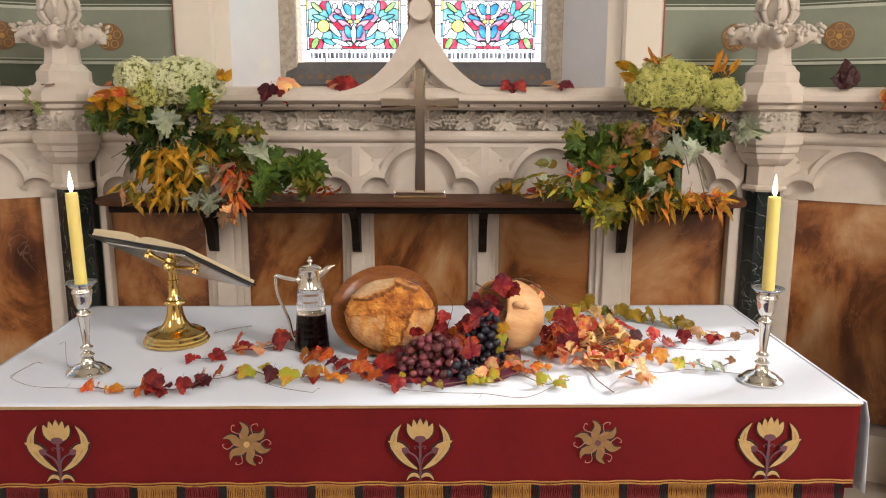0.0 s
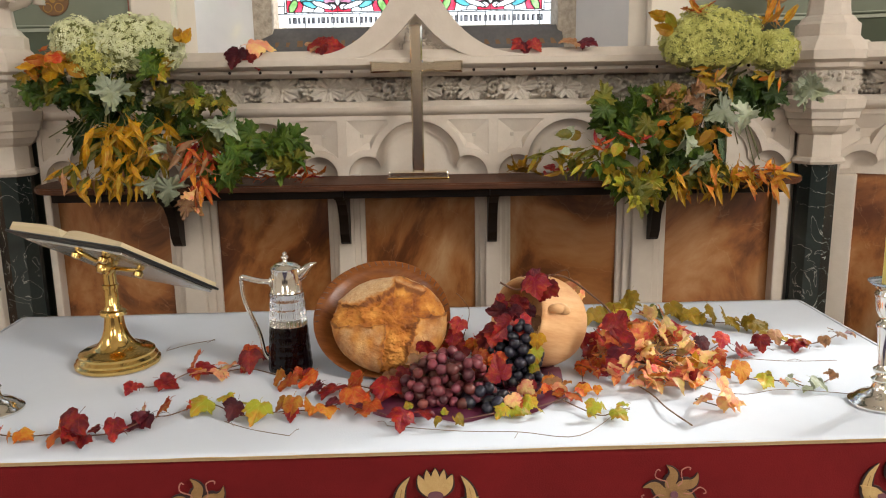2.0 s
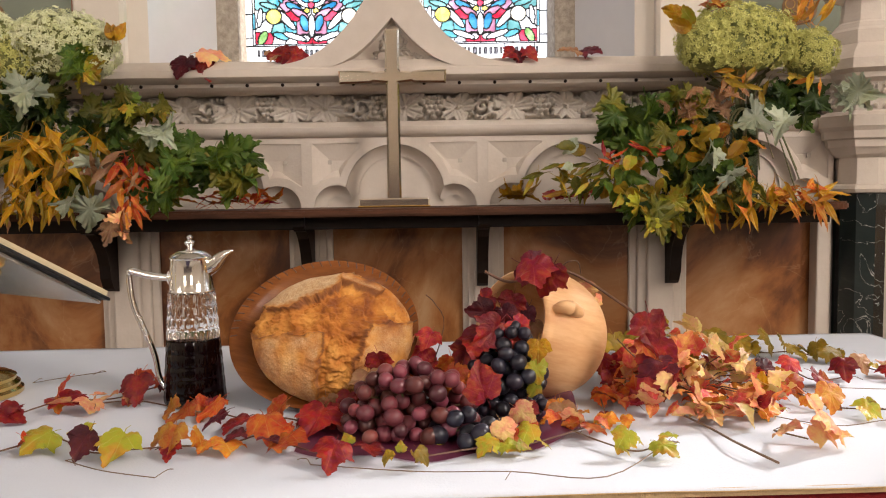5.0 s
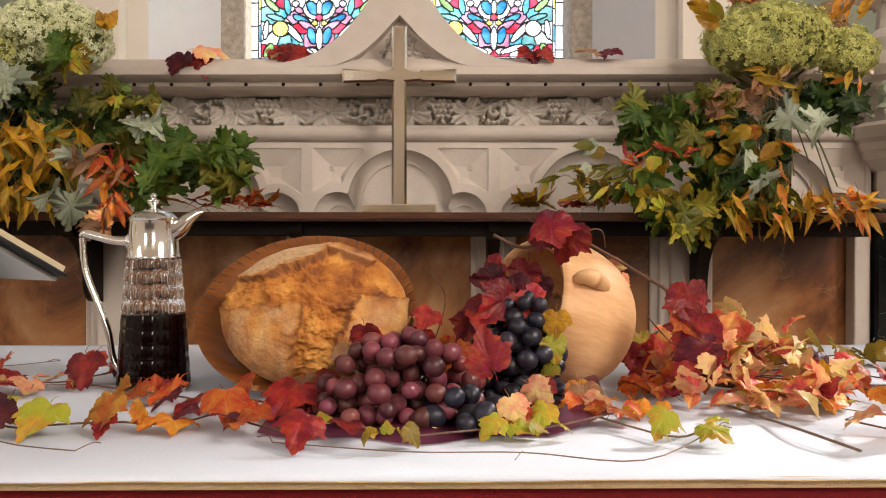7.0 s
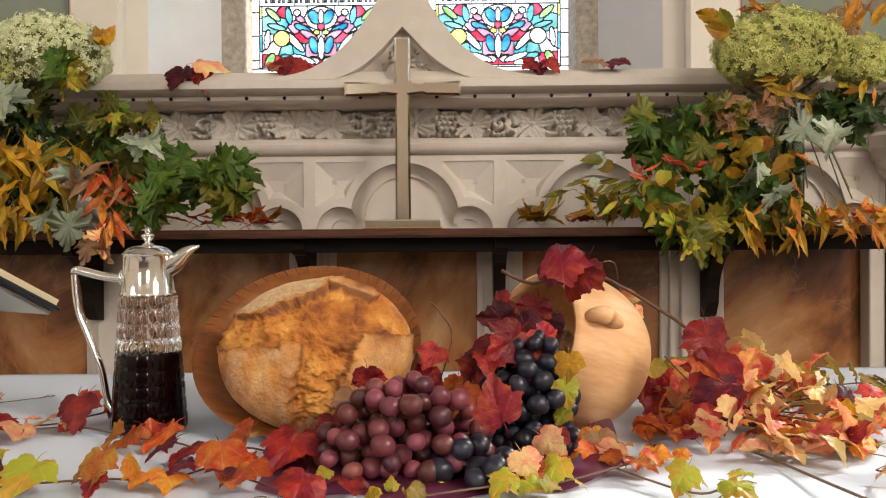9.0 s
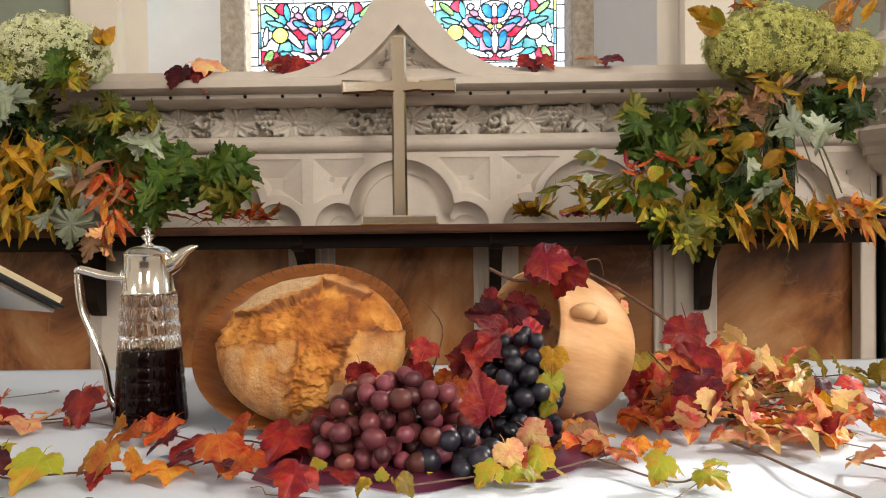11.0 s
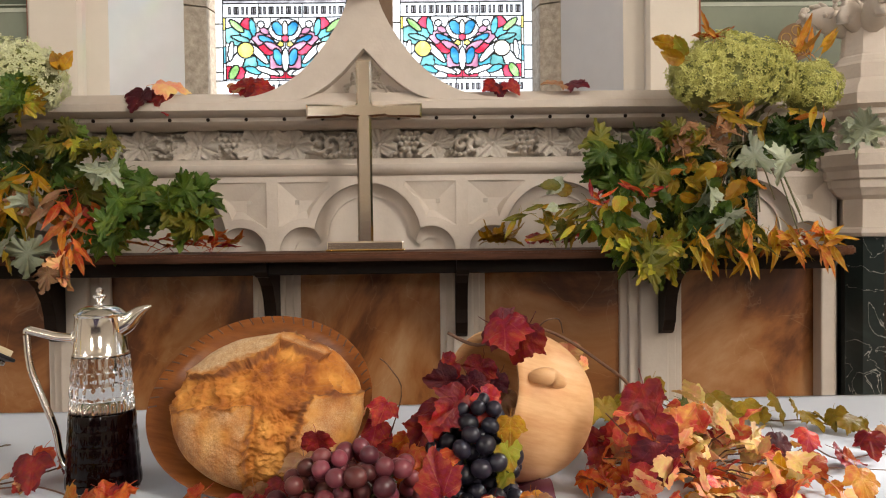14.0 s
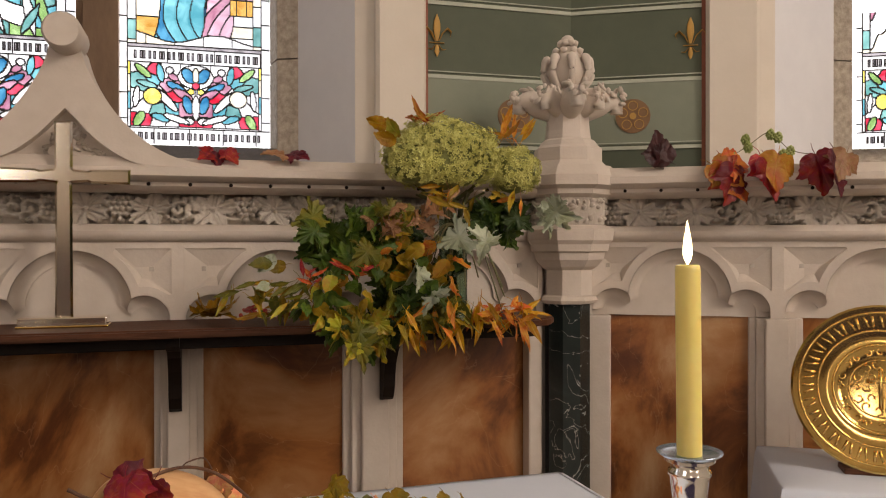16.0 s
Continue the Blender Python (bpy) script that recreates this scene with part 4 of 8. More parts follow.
def panel_range(holder, edges, wide, x0, x1, seed, shelf):
    """Stiles, alabaster panels, tracery, frieze and cornice along one face; x along it, y 0 at its front."""
    part("backing", box(bmesh.new(), x0, x1, 0.125, 0.30, 0.0, 1.70), STONE, holder)
    part("plinth", box(bmesh.new(), x0, x1, -0.04, 0.124, 0.0, 0.22), STONE, holder)
    top = Z_SHELF - 0.021
    for i, (a, b) in enumerate(zip(edges, edges[1:])):
        wa, wb = wide[i], wide[i + 1]
        part("alabaster_panel", box(bmesh.new(), a + wa - 0.012, b - wb + 0.012, 0.060, 0.124, 0.24, top), ALABASTER, holder, "polished clouded brown alabaster panel")
        tracery_bay(holder, a, b)
    for x, w in zip(edges[1:-1], wide[1:-1]):
        part("stile", soft_box(x - w * 0.45, x + w * 0.45, 0.0, 0.06, 0.22, top, 0.006), STONE, holder)
        part("stile_step", soft_box(x - w * 0.75, x + w * 0.75, 0.022, 0.061, 0.22, top, 0.005), STONE, holder)
        part("stile_step", soft_box(x - w, x + w, 0.042, 0.0615, 0.22, top, 0.005), STONE, holder)
    for x, w, sg in ((edges[0], wide[0], 1), (edges[-1], wide[-1], -1)):
        a, b = sorted((x, x + sg * w))
        part("stile", soft_box(a, b, 0.0, 0.0605, 0.22, top, 0.006), STONE, holder)
    # rail moulding under the frieze
    part("rail_moulding", sweep(bmesh.new(), [(0.12, Z_RAIL + 0.012), (0.0, Z_RAIL + 0.012), (-0.018, Z_RAIL + 0.022), (-0.026, Z_RAIL + 0.036), (-0.026, Z_RAIL + 0.046), (-0.012, Z_RAIL + 0.058), (0.004, Z_RAIL + 0.066), (0.12, Z_RAIL + 0.066)], x0, x1), STONE, holder, smooth=True, angle=40)
    frieze_relief(holder, x0, x1, seed)
    z = Z_FRIEZE1
    part("cornice", sweep(bmesh.new(), [(0.12, z), (0.004, z), (-0.030, z + 0.001), (-0.056, z + 0.006), (-0.070, z + 0.017), (-0.070, z + 0.028), (-0.076, z + 0.031), (-0.098, z + 0.034), (-0.112, z + 0.044), (-0.112, z + 0.066), (-0.075, z + 0.098), (0.26, z + 0.106), (0.26, z)], x0, x1), STONE, holder, smooth=True, angle=30)
    n = int((x1 - x0) / 0.115)
    for k in range(n):
        x = x0 + 0.05 + k * 0.115
        part("nail_head", lathe(bmesh.new(), [(0.0058, 0), (0.0058, 0.004), (0.002, 0.006)], 8), OAKDARK, holder, at=pose(x, -0.0690, z + 0.0215, 90))


mid = thing("reredos", "carved cream limestone altar screen with alabaster panels", "reredos", pose(0, FACE, 0), kind="structure")
EDGES = [-1.50, -0.925, -0.300, 0.292, 0.895, 1.475]
panel_range(mid, EDGES, [0.03, 0.10, 0.075, 0.072, 0.10, 0.05], -1.56, 1.54, 3, True)
right_screen = thing("reredos_wing", "carved cream limestone screen wing with alabaster panels", "reredos", pose(1.60, FACE - 0.005, 0, 0, 0, -30), kind="structure")
panel_range(right_screen, [0.03, 0.65, 1.27, 1.88], [0.085, 0.085, 0.085, 0.085], 0.0, 1.88, 8, False)
left_screen = thing("reredos_wing", "carved cream limestone screen wing with alabaster panels", "reredos", pose(-1.64, FACE - 0.005, 0, 0, 0, 30), kind="structure")
panel_range(left_screen, [-1.88, -1.27, -0.65, -0.03], [0.085, 0.085, 0.085, 0.085], -1.88, 0.0, 9, False)

# ogee gable with a round boss over the cross


def gable():
    c = 0.0
    y = -0.105
    outer = [(0.46, 1.712), (0.36, 1.722), (0.28, 1.742), (0.205, 1.785), (0.145, 1.842), (0.092, 1.915), (0.055, 1.985), (0.036, 2.05)]
    inner = [(0.215, 1.712), (0.175, 1.722), (0.118, 1.752), (0.065, 1.796), (0.028, 1.836), (0.0, 1.866)]
    so = [(p.x, p.y) for p in smooth_path([(x, z, 0) for x, z in outer], 5)]
    si = [(p.x, p.y) for p in smooth_path([(x, z, 0) for x, z in inner], 5)]
    loop = so + [(-x, z) for x, z in reversed(so)] + [(-x, z) for x, z in si] + [(x, z) for x, z in reversed(si[:-1])]
    bm = plate(bmesh.new(), [loop], y, 0.09)
    bmesh.ops.dissolve_limit(bm, angle_limit=0.005, verts=bm.verts, edges=bm.edges)
    bmesh.ops.bevel(bm, geom=[e for e in bm.edges if abs(e.verts[0].co.y - y) < 1e-4 and abs(e.verts[1].co.y - y) < 1e-4 and e.calc_face_angle(0) > 1.2], offset=0.012, segments=3, affect="EDGES", clamp_overlap=True)
    part("gable_hood", bm, STONE, mid)
    part("tympanum", plate(bmesh.new(), [si + [(-x, z) for x, z in reversed(si[:-1])]], -0.06, 0.08), STONE, mid)
    bm = bmesh.new()
    r = random.Random(5)
    for k in range(46):
        z = r.uniform(1.72, 1.83)
        w = max(0.0, (1.858 - z) * 1.02 - 0.02)
        x = r.uniform(-w, w)
        m = pose(x, -0.062, z, 0, r.uniform(-60, 60), 0) @ Matrix.Diagonal((r.uniform(0.008, 0.016), 0.009, 0.006, 1))
        bmesh.ops.create_icosphere(bm, subdivisions=1, radius=1, matrix=m)
    part("carved_leaves", bm, CARVED, mid, "carved foliage filling the gable", smooth=True)
    bm = lathe(bmesh.new(), [(0.044, -0.06), (0.05, -0.05), (0.05, 0.10), (0.044, 0.11)], 28)
    part("boss", bm, STONE, mid, "plain round stone boss on the gable tip", smooth=True, angle=40, at=pose(0.005, -0.085, 2.062, 90))


gable()

# ---- piers with dark shafts and finials ----


def octo(bm, rows, at=(0, 0, 0)):
    return lathe(bm, rows, 8, at, math.pi / 8)


def pier(x, y, turn, group="piers of the reredos"):
    p = thing("pier", "octagonal stone pier with dark marble shaft and leafy finial", "pier", pose(x, y, 0, 0, 0, turn), group, "structure")
    k = 1.082
    part("pier_base", octo(bmesh.new(), [(0.14 * k, 0), (0.14 * k, 0.2), (0.115 * k, 0.25), (0.1 * k, 0.27)]), STONE, p)
    part("shaft", octo(bmesh.new(), [(0.070 * k, 0.27), (0.070 * k, 1.29)]), DARKMARBLE, p, "dark veined marble shaft")
    part("capital", octo(bmesh.new(), [(0.074 * k, 1.285), (0.090 * k, 1.288), (0.096 * k, 1.298), (0.090 * k, 1.31), (0.077 * k, 1.315), (0.076 * k, 1.40), (0.094 * k, 1.412), (0.108 * k, 1.43), (0.113 * k, 1.435), (0.117 * k, 1.458), (0.127 * k, 1.463), (0.131 * k, 1.486), (0.142 * k, 1.50), (0.146 * k, 1.535), (0.13 * k, 1.546), (0.118 * k, 1.55)]), STONE, p, "stepped octagonal capital")
    fr = octo(bmesh.new(), [(0.116 * k, 1.548), (0.116 * k, 1.642)])
    part("frieze_block", fr, CARVED, p)
    bm = bmesh.new()
    r = random.Random(int(x * 100))
    for side in range(8):
        a = -math.pi / 2 + side * math.pi / 4
        for j in range(13):
            t, z = r.uniform(-0.044, 0.044), r.uniform(1.556, 1.634)
            px = 0.116 * math.cos(a) - t * math.sin(a)
            py = 0.116 * math.sin(a) + t * math.cos(a)
            m = Matrix.Translation((px, py, z)) @ Matrix.Rotation(a, 4, "Z") @ Euler((r.uniform(0, 6), 0, 0)).to_matrix().to_4x4() @ Matrix.Diagonal((0.016, r.uniform(0.007, 0.02), r.uniform(0.006, 0.01), 1))
            bmesh.ops.create_icosphere(bm, subdivisions=1, radius=1, matrix=m)
    part("frieze_leaves", bm, CARVED, p, "carved leaf band", smooth=True)
    part("ledge", octo(bmesh.new(), [(0.12 * k, 1.641), (0.14 * k, 1.652), (0.142 * k, 1.668), (0.165 * k, 1.68), (0.165 * k, 1.712), (0.14 * k, 1.742), (0.135 * k, 1.748)]), STONE, p)
    part("finial_base", octo(bmesh.new(), [(0.125 * k, 1.745), (0.112 * k, 1.76), (0.108 * k, 1.765), (0.108 * k, 1.808), (0.096 * k, 1.818), (0.086 * k, 1.835), (0.074 * k, 1.842), (0.070 * k, 1.87), (0.066 * k, 1.93), (0.060 * k, 1.99)]), STONE, p)
    bm = octo(bmesh.new(), [(0.04, 1.95), (0.062, 1.965), (0.068, 1.985), (0.056, 2.0), (0.05, 2.012)])
    part("finial_collar", bm, STONE, p)
    for j in range(8):
        a = j * math.pi / 4
        size = 0.97 if j % 2 == 0 else 0.74
        bm = bmesh.new()
        tube(bm, smooth_path([(0.030, 0, 1.872), (0.066, 0, 1.895), (0.105, 0, 1.916), (0.142, 0, 1.926), (0.170, 0, 1.912), (0.172, 0, 1.886)], 4), [0.024 + 0.018 * math.sin(math.pi * min(i / 16, 1.0)) for i in range(21)], 10)
        for q in range(30):
            t = r.uniform(0.06, 0.205)
            z = 1.915 + 0.035 * math.sin(math.pi * (t - 0.03) / 0.24) + r.uniform(-0.03, 0.022)
            m = Matrix.Translation((t, r.uniform(-0.035, 0.035), z)) @ Euler((r.uniform(-1, 1), r.uniform(-0.8, 0.8), r.uniform(0, 6))).to_matrix().to_4x4() @ Matrix.Diagonal((r.uniform(0.012, 0.026), r.uniform(0.008, 0.014), 0.008, 1))
            bmesh.ops.create_icosphere(bm, subdivisions=1, radius=1, matrix=m)
        for q in range(10):
            m = Matrix.Translation((0.05 + r.uniform(0, 0.012), r.uniform(-0.03, 0.03), r.uniform(1.85, 1.93))) @ Euler((r.uniform(-1, 1), 1.2, 0)).to_matrix().to_4x4() @ Matrix.Diagonal((0.016, 0.008, 0.006, 1))
            bmesh.ops.create_icosphere(bm, subdivisions=1, radius=1, matrix=m)
        part("crocket", bm, STONE, p, "curling carved leaf crocket", smooth=True, at=pose(0, 0, 0.045) @ Matrix.Rotation(a, 4, "Z") @ Matrix.Diagonal((size, size, 1.0, 1)))
    bm = bmesh.new()
    lathe(bm, [(0.03, 2.005), (0.046, 2.03), (0.055, 2.06), (0.05, 2.09), (0.034, 2.12), (0.02, 2.14), (0.004, 2.155)], 16)
    for q in range(8):
        a = q * math.pi / 4
        tube(bm, smooth_path([(0.04 * math.cos(a), 0.04 * math.sin(a), 2.01), (0.064 * math.cos(a), 0.064 * math.sin(a), 2.05), (0.062 * math.cos(a), 0.062 * math.sin(a), 2.085), (0.052 * math.cos(a), 0.052 * math.sin(a), 2.115)], 4), [0.009] * 9 + [0.012, 0.013, 0.012, 0.006], 6)
        for z, rr in ((2.13, 0.034), (2.155, 0.02)):
            m = Matrix.Translation((rr * math.cos(a + 0.3), rr * math.sin(a + 0.3), z)) @ Matrix.Diagonal((0.011, 0.011, 0.012, 1))
            bmesh.ops.create_icosphere(bm, subdivisions=1, radius=1, matrix=m)
    bmesh.ops.create_icosphere(bm, subdivisions=2, radius=0.018, matrix=Matrix.Translation((0, 0, 2.165)))
    part("bud", bm, STONE, p, "ribbed carved bud on top", smooth=True, at=pose(0, 0, -0.19) @ Matrix.Diagonal((1.28, 1.28, 1.095, 1)))
    return p


pier(1.56, 3.845, -15)
pier(-1.60, 3.845, 15)

# ---- oak shelf on brackets ----
shelf = thing("gradine_shelf", "dark oak shelf with rounded ends on the altar screen", "shelf", pose(0, 0, 0))
corner = arc(1.30, 3.70, 0.13, 0, -math.pi / 2, 8)
outline = [(1.43, FACE - 0.001)] + corner + [(-x, z) for x, z in reversed(corner)] + [(-1.43, FACE - 0.001)]
bm = bmesh.new()
plate(bm, [outline], 0.0, 0.024)
bmesh.ops.transform(bm, matrix=Matrix(((1, 0, 0, 0), (0, 0, 1, 0), (0, -1, 0, 0), (0, 0, 0, 1))), verts=bm.verts)
bmesh.ops.translate(bm, vec=(0, 0, Z_SHELF), verts=bm.verts)
bmesh.ops.bevel(bm, geom=[e for e in bm.edges if abs(e.verts[0].co.z - e.verts[1].co.z) < 0.001 and e.is_boundary is False and e.calc_face_angle(0) > 1], offset=0.005, segments=2, affect="EDGES")
part("board", bm, OAK, shelf, "dark polished oak board")
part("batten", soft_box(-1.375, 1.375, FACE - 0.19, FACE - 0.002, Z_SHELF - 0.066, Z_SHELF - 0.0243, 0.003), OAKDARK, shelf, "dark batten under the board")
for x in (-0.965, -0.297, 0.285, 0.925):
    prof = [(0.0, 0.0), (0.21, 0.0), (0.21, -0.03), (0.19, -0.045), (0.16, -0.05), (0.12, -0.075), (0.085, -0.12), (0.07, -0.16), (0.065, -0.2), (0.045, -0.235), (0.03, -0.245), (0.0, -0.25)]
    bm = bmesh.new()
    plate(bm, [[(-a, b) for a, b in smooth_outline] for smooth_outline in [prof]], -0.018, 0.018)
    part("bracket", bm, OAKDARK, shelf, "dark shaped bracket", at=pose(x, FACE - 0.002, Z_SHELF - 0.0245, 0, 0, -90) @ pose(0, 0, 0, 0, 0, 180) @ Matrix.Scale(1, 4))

# ---- altar ----
TZ = 0.965
T_M = pose(0.035, 2.075, 0, 0, 0, 1.7)
TL, TR, TD = -1.135, 1.135, 0.915
altar = thing("altar_table", "long wooden altar table behind a red cloth frontal", "altar", T_M)
part("tabletop", soft_box(TL, TR, 0.004, TD, TZ - 0.05, TZ - 0.004, 0.004), OAK, altar)
for x in (TL + 0.1, TR - 0.1):
    for y in (0.12, TD - 0.1):
        part("leg", soft_box(x - 0.045, x + 0.045, y - 0.045, y + 0.045, 0.0, TZ - 0.05, 0.006), OAK, altar)
part("rear_panel", box(bmesh.new(), TL + 0.1, TR - 0.1, TD - 0.14, TD - 0.12, 0.08, TZ - 0.05), OAK, altar)

# linen cloth with soft creases and a slightly wavy hem over the front
cloth = thing("altar_cloth", "white linen cloth with soft creases covering the altar", "tablecloth", T_M)


def linen_height(x, y):
    return 0.0016 * noise.noise(Vector((x * 3, y * 7, 0.3))) + 0.0008 * noise.noise(Vector((x * 11, y * 17, 2.0)))


def hem_wave(x):
    """How far the hem hangs: uneven, with little tucks."""
    return 1.0 + 0.45 * noise.noise(Vector((x * 4.5, 0.7, 0))) - 0.55 * max(0.0, noise.noise(Vector((x * 9.0, 3.1, 0))))


bm = bmesh.new()
nx, ny = 300, 48
grid = []
for j in range(ny + 4):
    row = []
    for i in range(nx + 1):
        x = TL - 0.006 + (TR - TL + 0.012) * i / nx
        if j >= 3:
            y = -0.004 + (TD + 0.004) * (j - 3) / ny
            z = TZ + linen_height(x, y)
        else:
            y = -0.0135 - 0.0006 * (3 - j)
            z = TZ - 0.0012 - (3 - j) * 0.0012 * hem_wave(x)
        row.append(bm.verts.new((x, y, z)))
    grid.append(row)
for j in range(ny + 3):
    for i in range(nx):
        bm.faces.new((grid[j][i], grid[j][i + 1], grid[j + 1][i + 1], grid[j + 1][i]))
for side in (0, nx):
    prev = [grid[j][side] for j in range(3, ny + 4)]
    for k in range(6):
        sg = -1 if side == 0 else 1
        cur = [bm.verts.new((v.co.x + sg * (0.012 if k < 2 else 0.002), v.co.y, v.co.z - (0.005 if k == 0 else 0.05))) for v in prev]
        for a in range(len(prev) - 1):
            bm.faces.new((prev[a], prev[a + 1], cur[a + 1], cur[a]) if side else (prev[a + 1], prev[a], cur[a], cur[a + 1]))
        prev = cur
ob = part("linen", bm, LINEN, cloth, smooth=True)
ob.modifiers.new("thick", "SOLIDIFY").thickness = 0.002
HEMBAND = material("buff_woven_band", (0.50, 0.35, 0.19), 0.85, dark=(0.40, 0.26, 0.13), scale=40, amount=0.6, bump=0.4, bump_scale=400)
hem = [(TL + 2.27 * k / 200, -0.0155, TZ - 0.0014 - 0.0036 * hem_wave(TL + 2.27 * k / 200)) for k in range(201)]
part("hem_edge", tube(bmesh.new(), hem, 0.0009, 5), CREAMTHREAD, cloth, "pale gold edging line")

part("hem_band", soft_box(TL - 0.003, TR + 0.003, -0.0130, -0.0085, TZ - 0.0125, TZ - 0.002, 0.001), HEMBAND, cloth, "buff woven band under the hem")

# red frontal with embroidered lilies and suns, and a fringe
frontal = thing("altar_frontal", "deep red wool frontal embroidered with gold lilies and suns", "altar frontal", T_M)
bm = bmesh.new()
nx, nz = 120, 10
FZ0, FZ1 = TZ - 0.235, TZ - 0.004
rows = [[bm.verts.new((TL - 0.004 + (TR - TL + 0.008) * i / nx, -0.008 - 0.004 * (1 - j / nz) * noise.noise(Vector((i * 0.13, j * 0.05, 4))), FZ0 + (FZ1 - FZ0) * j / nz)) for i in range(nx + 1)] for j in range(nz + 1)]
for j in range(nz):
    for i in range(nx):
        bm.faces.new((rows[j][i], rows[j][i + 1], rows[j + 1][i + 1], rows[j + 1][i]))
ob = part("red_cloth", bm, REDCLOTH, frontal, smooth=True)
ob.modifiers.new("thick", "SOLIDIFY").thickness = 0.003
part("cloth_skirt", box(bmesh.new(), TL + 0.01, TR - 0.01, 0.004, 0.010, 0.1, FZ0 + 0.02), REDCLOTH, frontal)


def grow(loop, d):
    cx, cz = sum(p[0] for p in loop) / len(loop), sum(p[1] for p in loop) / len(loop)
    out = []
    for x, z in loop:
        q = math.hypot(x - cx, z - cz) or 1
        out.append((x + (x - cx) / q * d, z + (z - cz) / q * d))
    return out


FY = -0.0125


def stitched(holder, loops, mat, name, depth=0.0022, rim=0.0025, y=FY):
    for k, lp in enumerate(loops):
        part(name + "_outline", plate(bmesh.new(), [grow(lp, rim)], y - 0.0008 - 0.00005 * k, y + 0.002), DARKTHREAD, holder, "dark stitched outline")
        part(name, plate(bmesh.new(), [lp], y - depth - 0.00012 * k, y + 0.002), mat, holder)


def ribbon(pts, width, power=0.8, tip=0.0):
    """Outline of a curved, pointed leaf along a line through pts (x, z)."""
    line = smooth_path([(x, z, 0) for x, z in pts], 5)
    n = len(line) - 1
    left, right = [], []
    for k, p in enumerate(line):
        d = (line[min(k + 1, n)] - line[max(k - 1, 0)]).normalized()
        w = 0.5 * width * max(math.sin(math.pi * (k / n) ** power), 0.02) + 0.5 * tip * (1 - k / n)
        left.append((p.x - d.y * w, p.y + d.x * w))
        right.append((p.x + d.y * w, p.y - d.x * w))
    return left + right[::-1]


def stitched_ribbon(holder, pts, width, mat, name, depth, power=0.8, tip=0.0, vein=None):
    part(name + "_outline", plate(bmesh.new(), [ribbon(pts, width + 0.0075, power, tip + 0.003)], FY - 0.0010, FY + 0.002), DARKTHREAD, holder, "dark stitched outline")
    part(name, plate(bmesh.new(), [ribbon(pts, width, power, tip)], FY - depth, FY + 0.002), mat, holder)
    if vein:
        part("vein", tube(bmesh.new(), [(p.x, FY - depth, p.y) for p in smooth_path([(x, z, 0) for x, z in pts[1:-1]], 4)], 0.0007, 5), vein, holder)


def lily(x, z):
    """An embroidered lily, 0.15 m wide and 0.17 m high, its foot at z."""
    h = part("lily_motif", plate(bmesh.new(), [[(-0.0036, 0.0), (0.0036, 0.0), (0.0030, 0.108), (-0.0030, 0.108)]], FY - 0.0024, FY + 0.002), PLUMTHREAD, frontal, "embroidered cream and gold lily", at=pose(x, 0, z))
    for sg in (-1, 1):
        stitched_ribbon(h, [(sg * 0.006, 0.032), (sg * 0.038, 0.056), (sg * 0.065, 0.096), (sg * 0.062, 0.128), (sg * 0.047, 0.152)], 0.019, CREAMTHREAD, "leaf_blade", 0.0018, 0.9, 0.0, BRONZETHREAD)
        part("bud_stalk", tube(bmesh.new(), smooth_path([(sg * 0.002, FY - 0.002, 0.046), (sg * 0.012, FY - 0.0035, 0.068), (sg * 0.034, FY - 0.004, 0.083)]), 0.0024, 6), PLUMTHREAD, h)
        stitched_ribbon(h, [(sg * 0.034, 0.082), (sg * 0.050, 0.092), (sg * 0.064, 0.100), (sg * 0.080, 0.109)], 0.020, CREAMTHREAD, "bud", 0.0038, 0.65)
        stitched_ribbon(h, [(sg * 0.030, 0.079), (sg * 0.038, 0.085), (sg * 0.046, 0.090)], 0.017, PLUMTHREAD, "bud_cup", 0.0046, 0.8)
        stitched_ribbon(h, [(sg * 0.002, 0.010), (sg * 0.012, 0.018), (sg * 0.024, 0.016), (sg * 0.034, 0.004)], 0.009, CREAMTHREAD, "foot_leaf", 0.003)
        part("tendril", tube(bmesh.new(), smooth_path([(0, FY - 0.003, 0.088), (sg * 0.009, FY - 0.003, 0.096), (sg * 0.014, FY - 0.003, 0.091), (sg * 0.010, FY - 0.003, 0.088)]), 0.0011, 5), PLUMTHREAD, h)
    for k, (tx, tz, w) in enumerate(((-0.031, 0.155, 0.017), (0.031, 0.155, 0.017), (-0.016, 0.165, 0.016), (0.016, 0.165, 0.016), (0.0, 0.168, 0.019))):
        stitched_ribbon(h, [(tx * 0.22, 0.112), (tx * 0.72, 0.112 + (tz - 0.112) * 0.48), (tx, tz)], w, CREAMTHREAD, "petal", 0.0026 + 0.0003 * k, 0.85, 0.003)
    stitched(h, [[(0.0145 * math.cos(a), 0.1145 + 0.009 * math.sin(a)) for a in [2 * math.pi * k / 18 for k in range(18)]]], PLUMTHREAD, "cup", 0.0048, 0.0015)
    return h


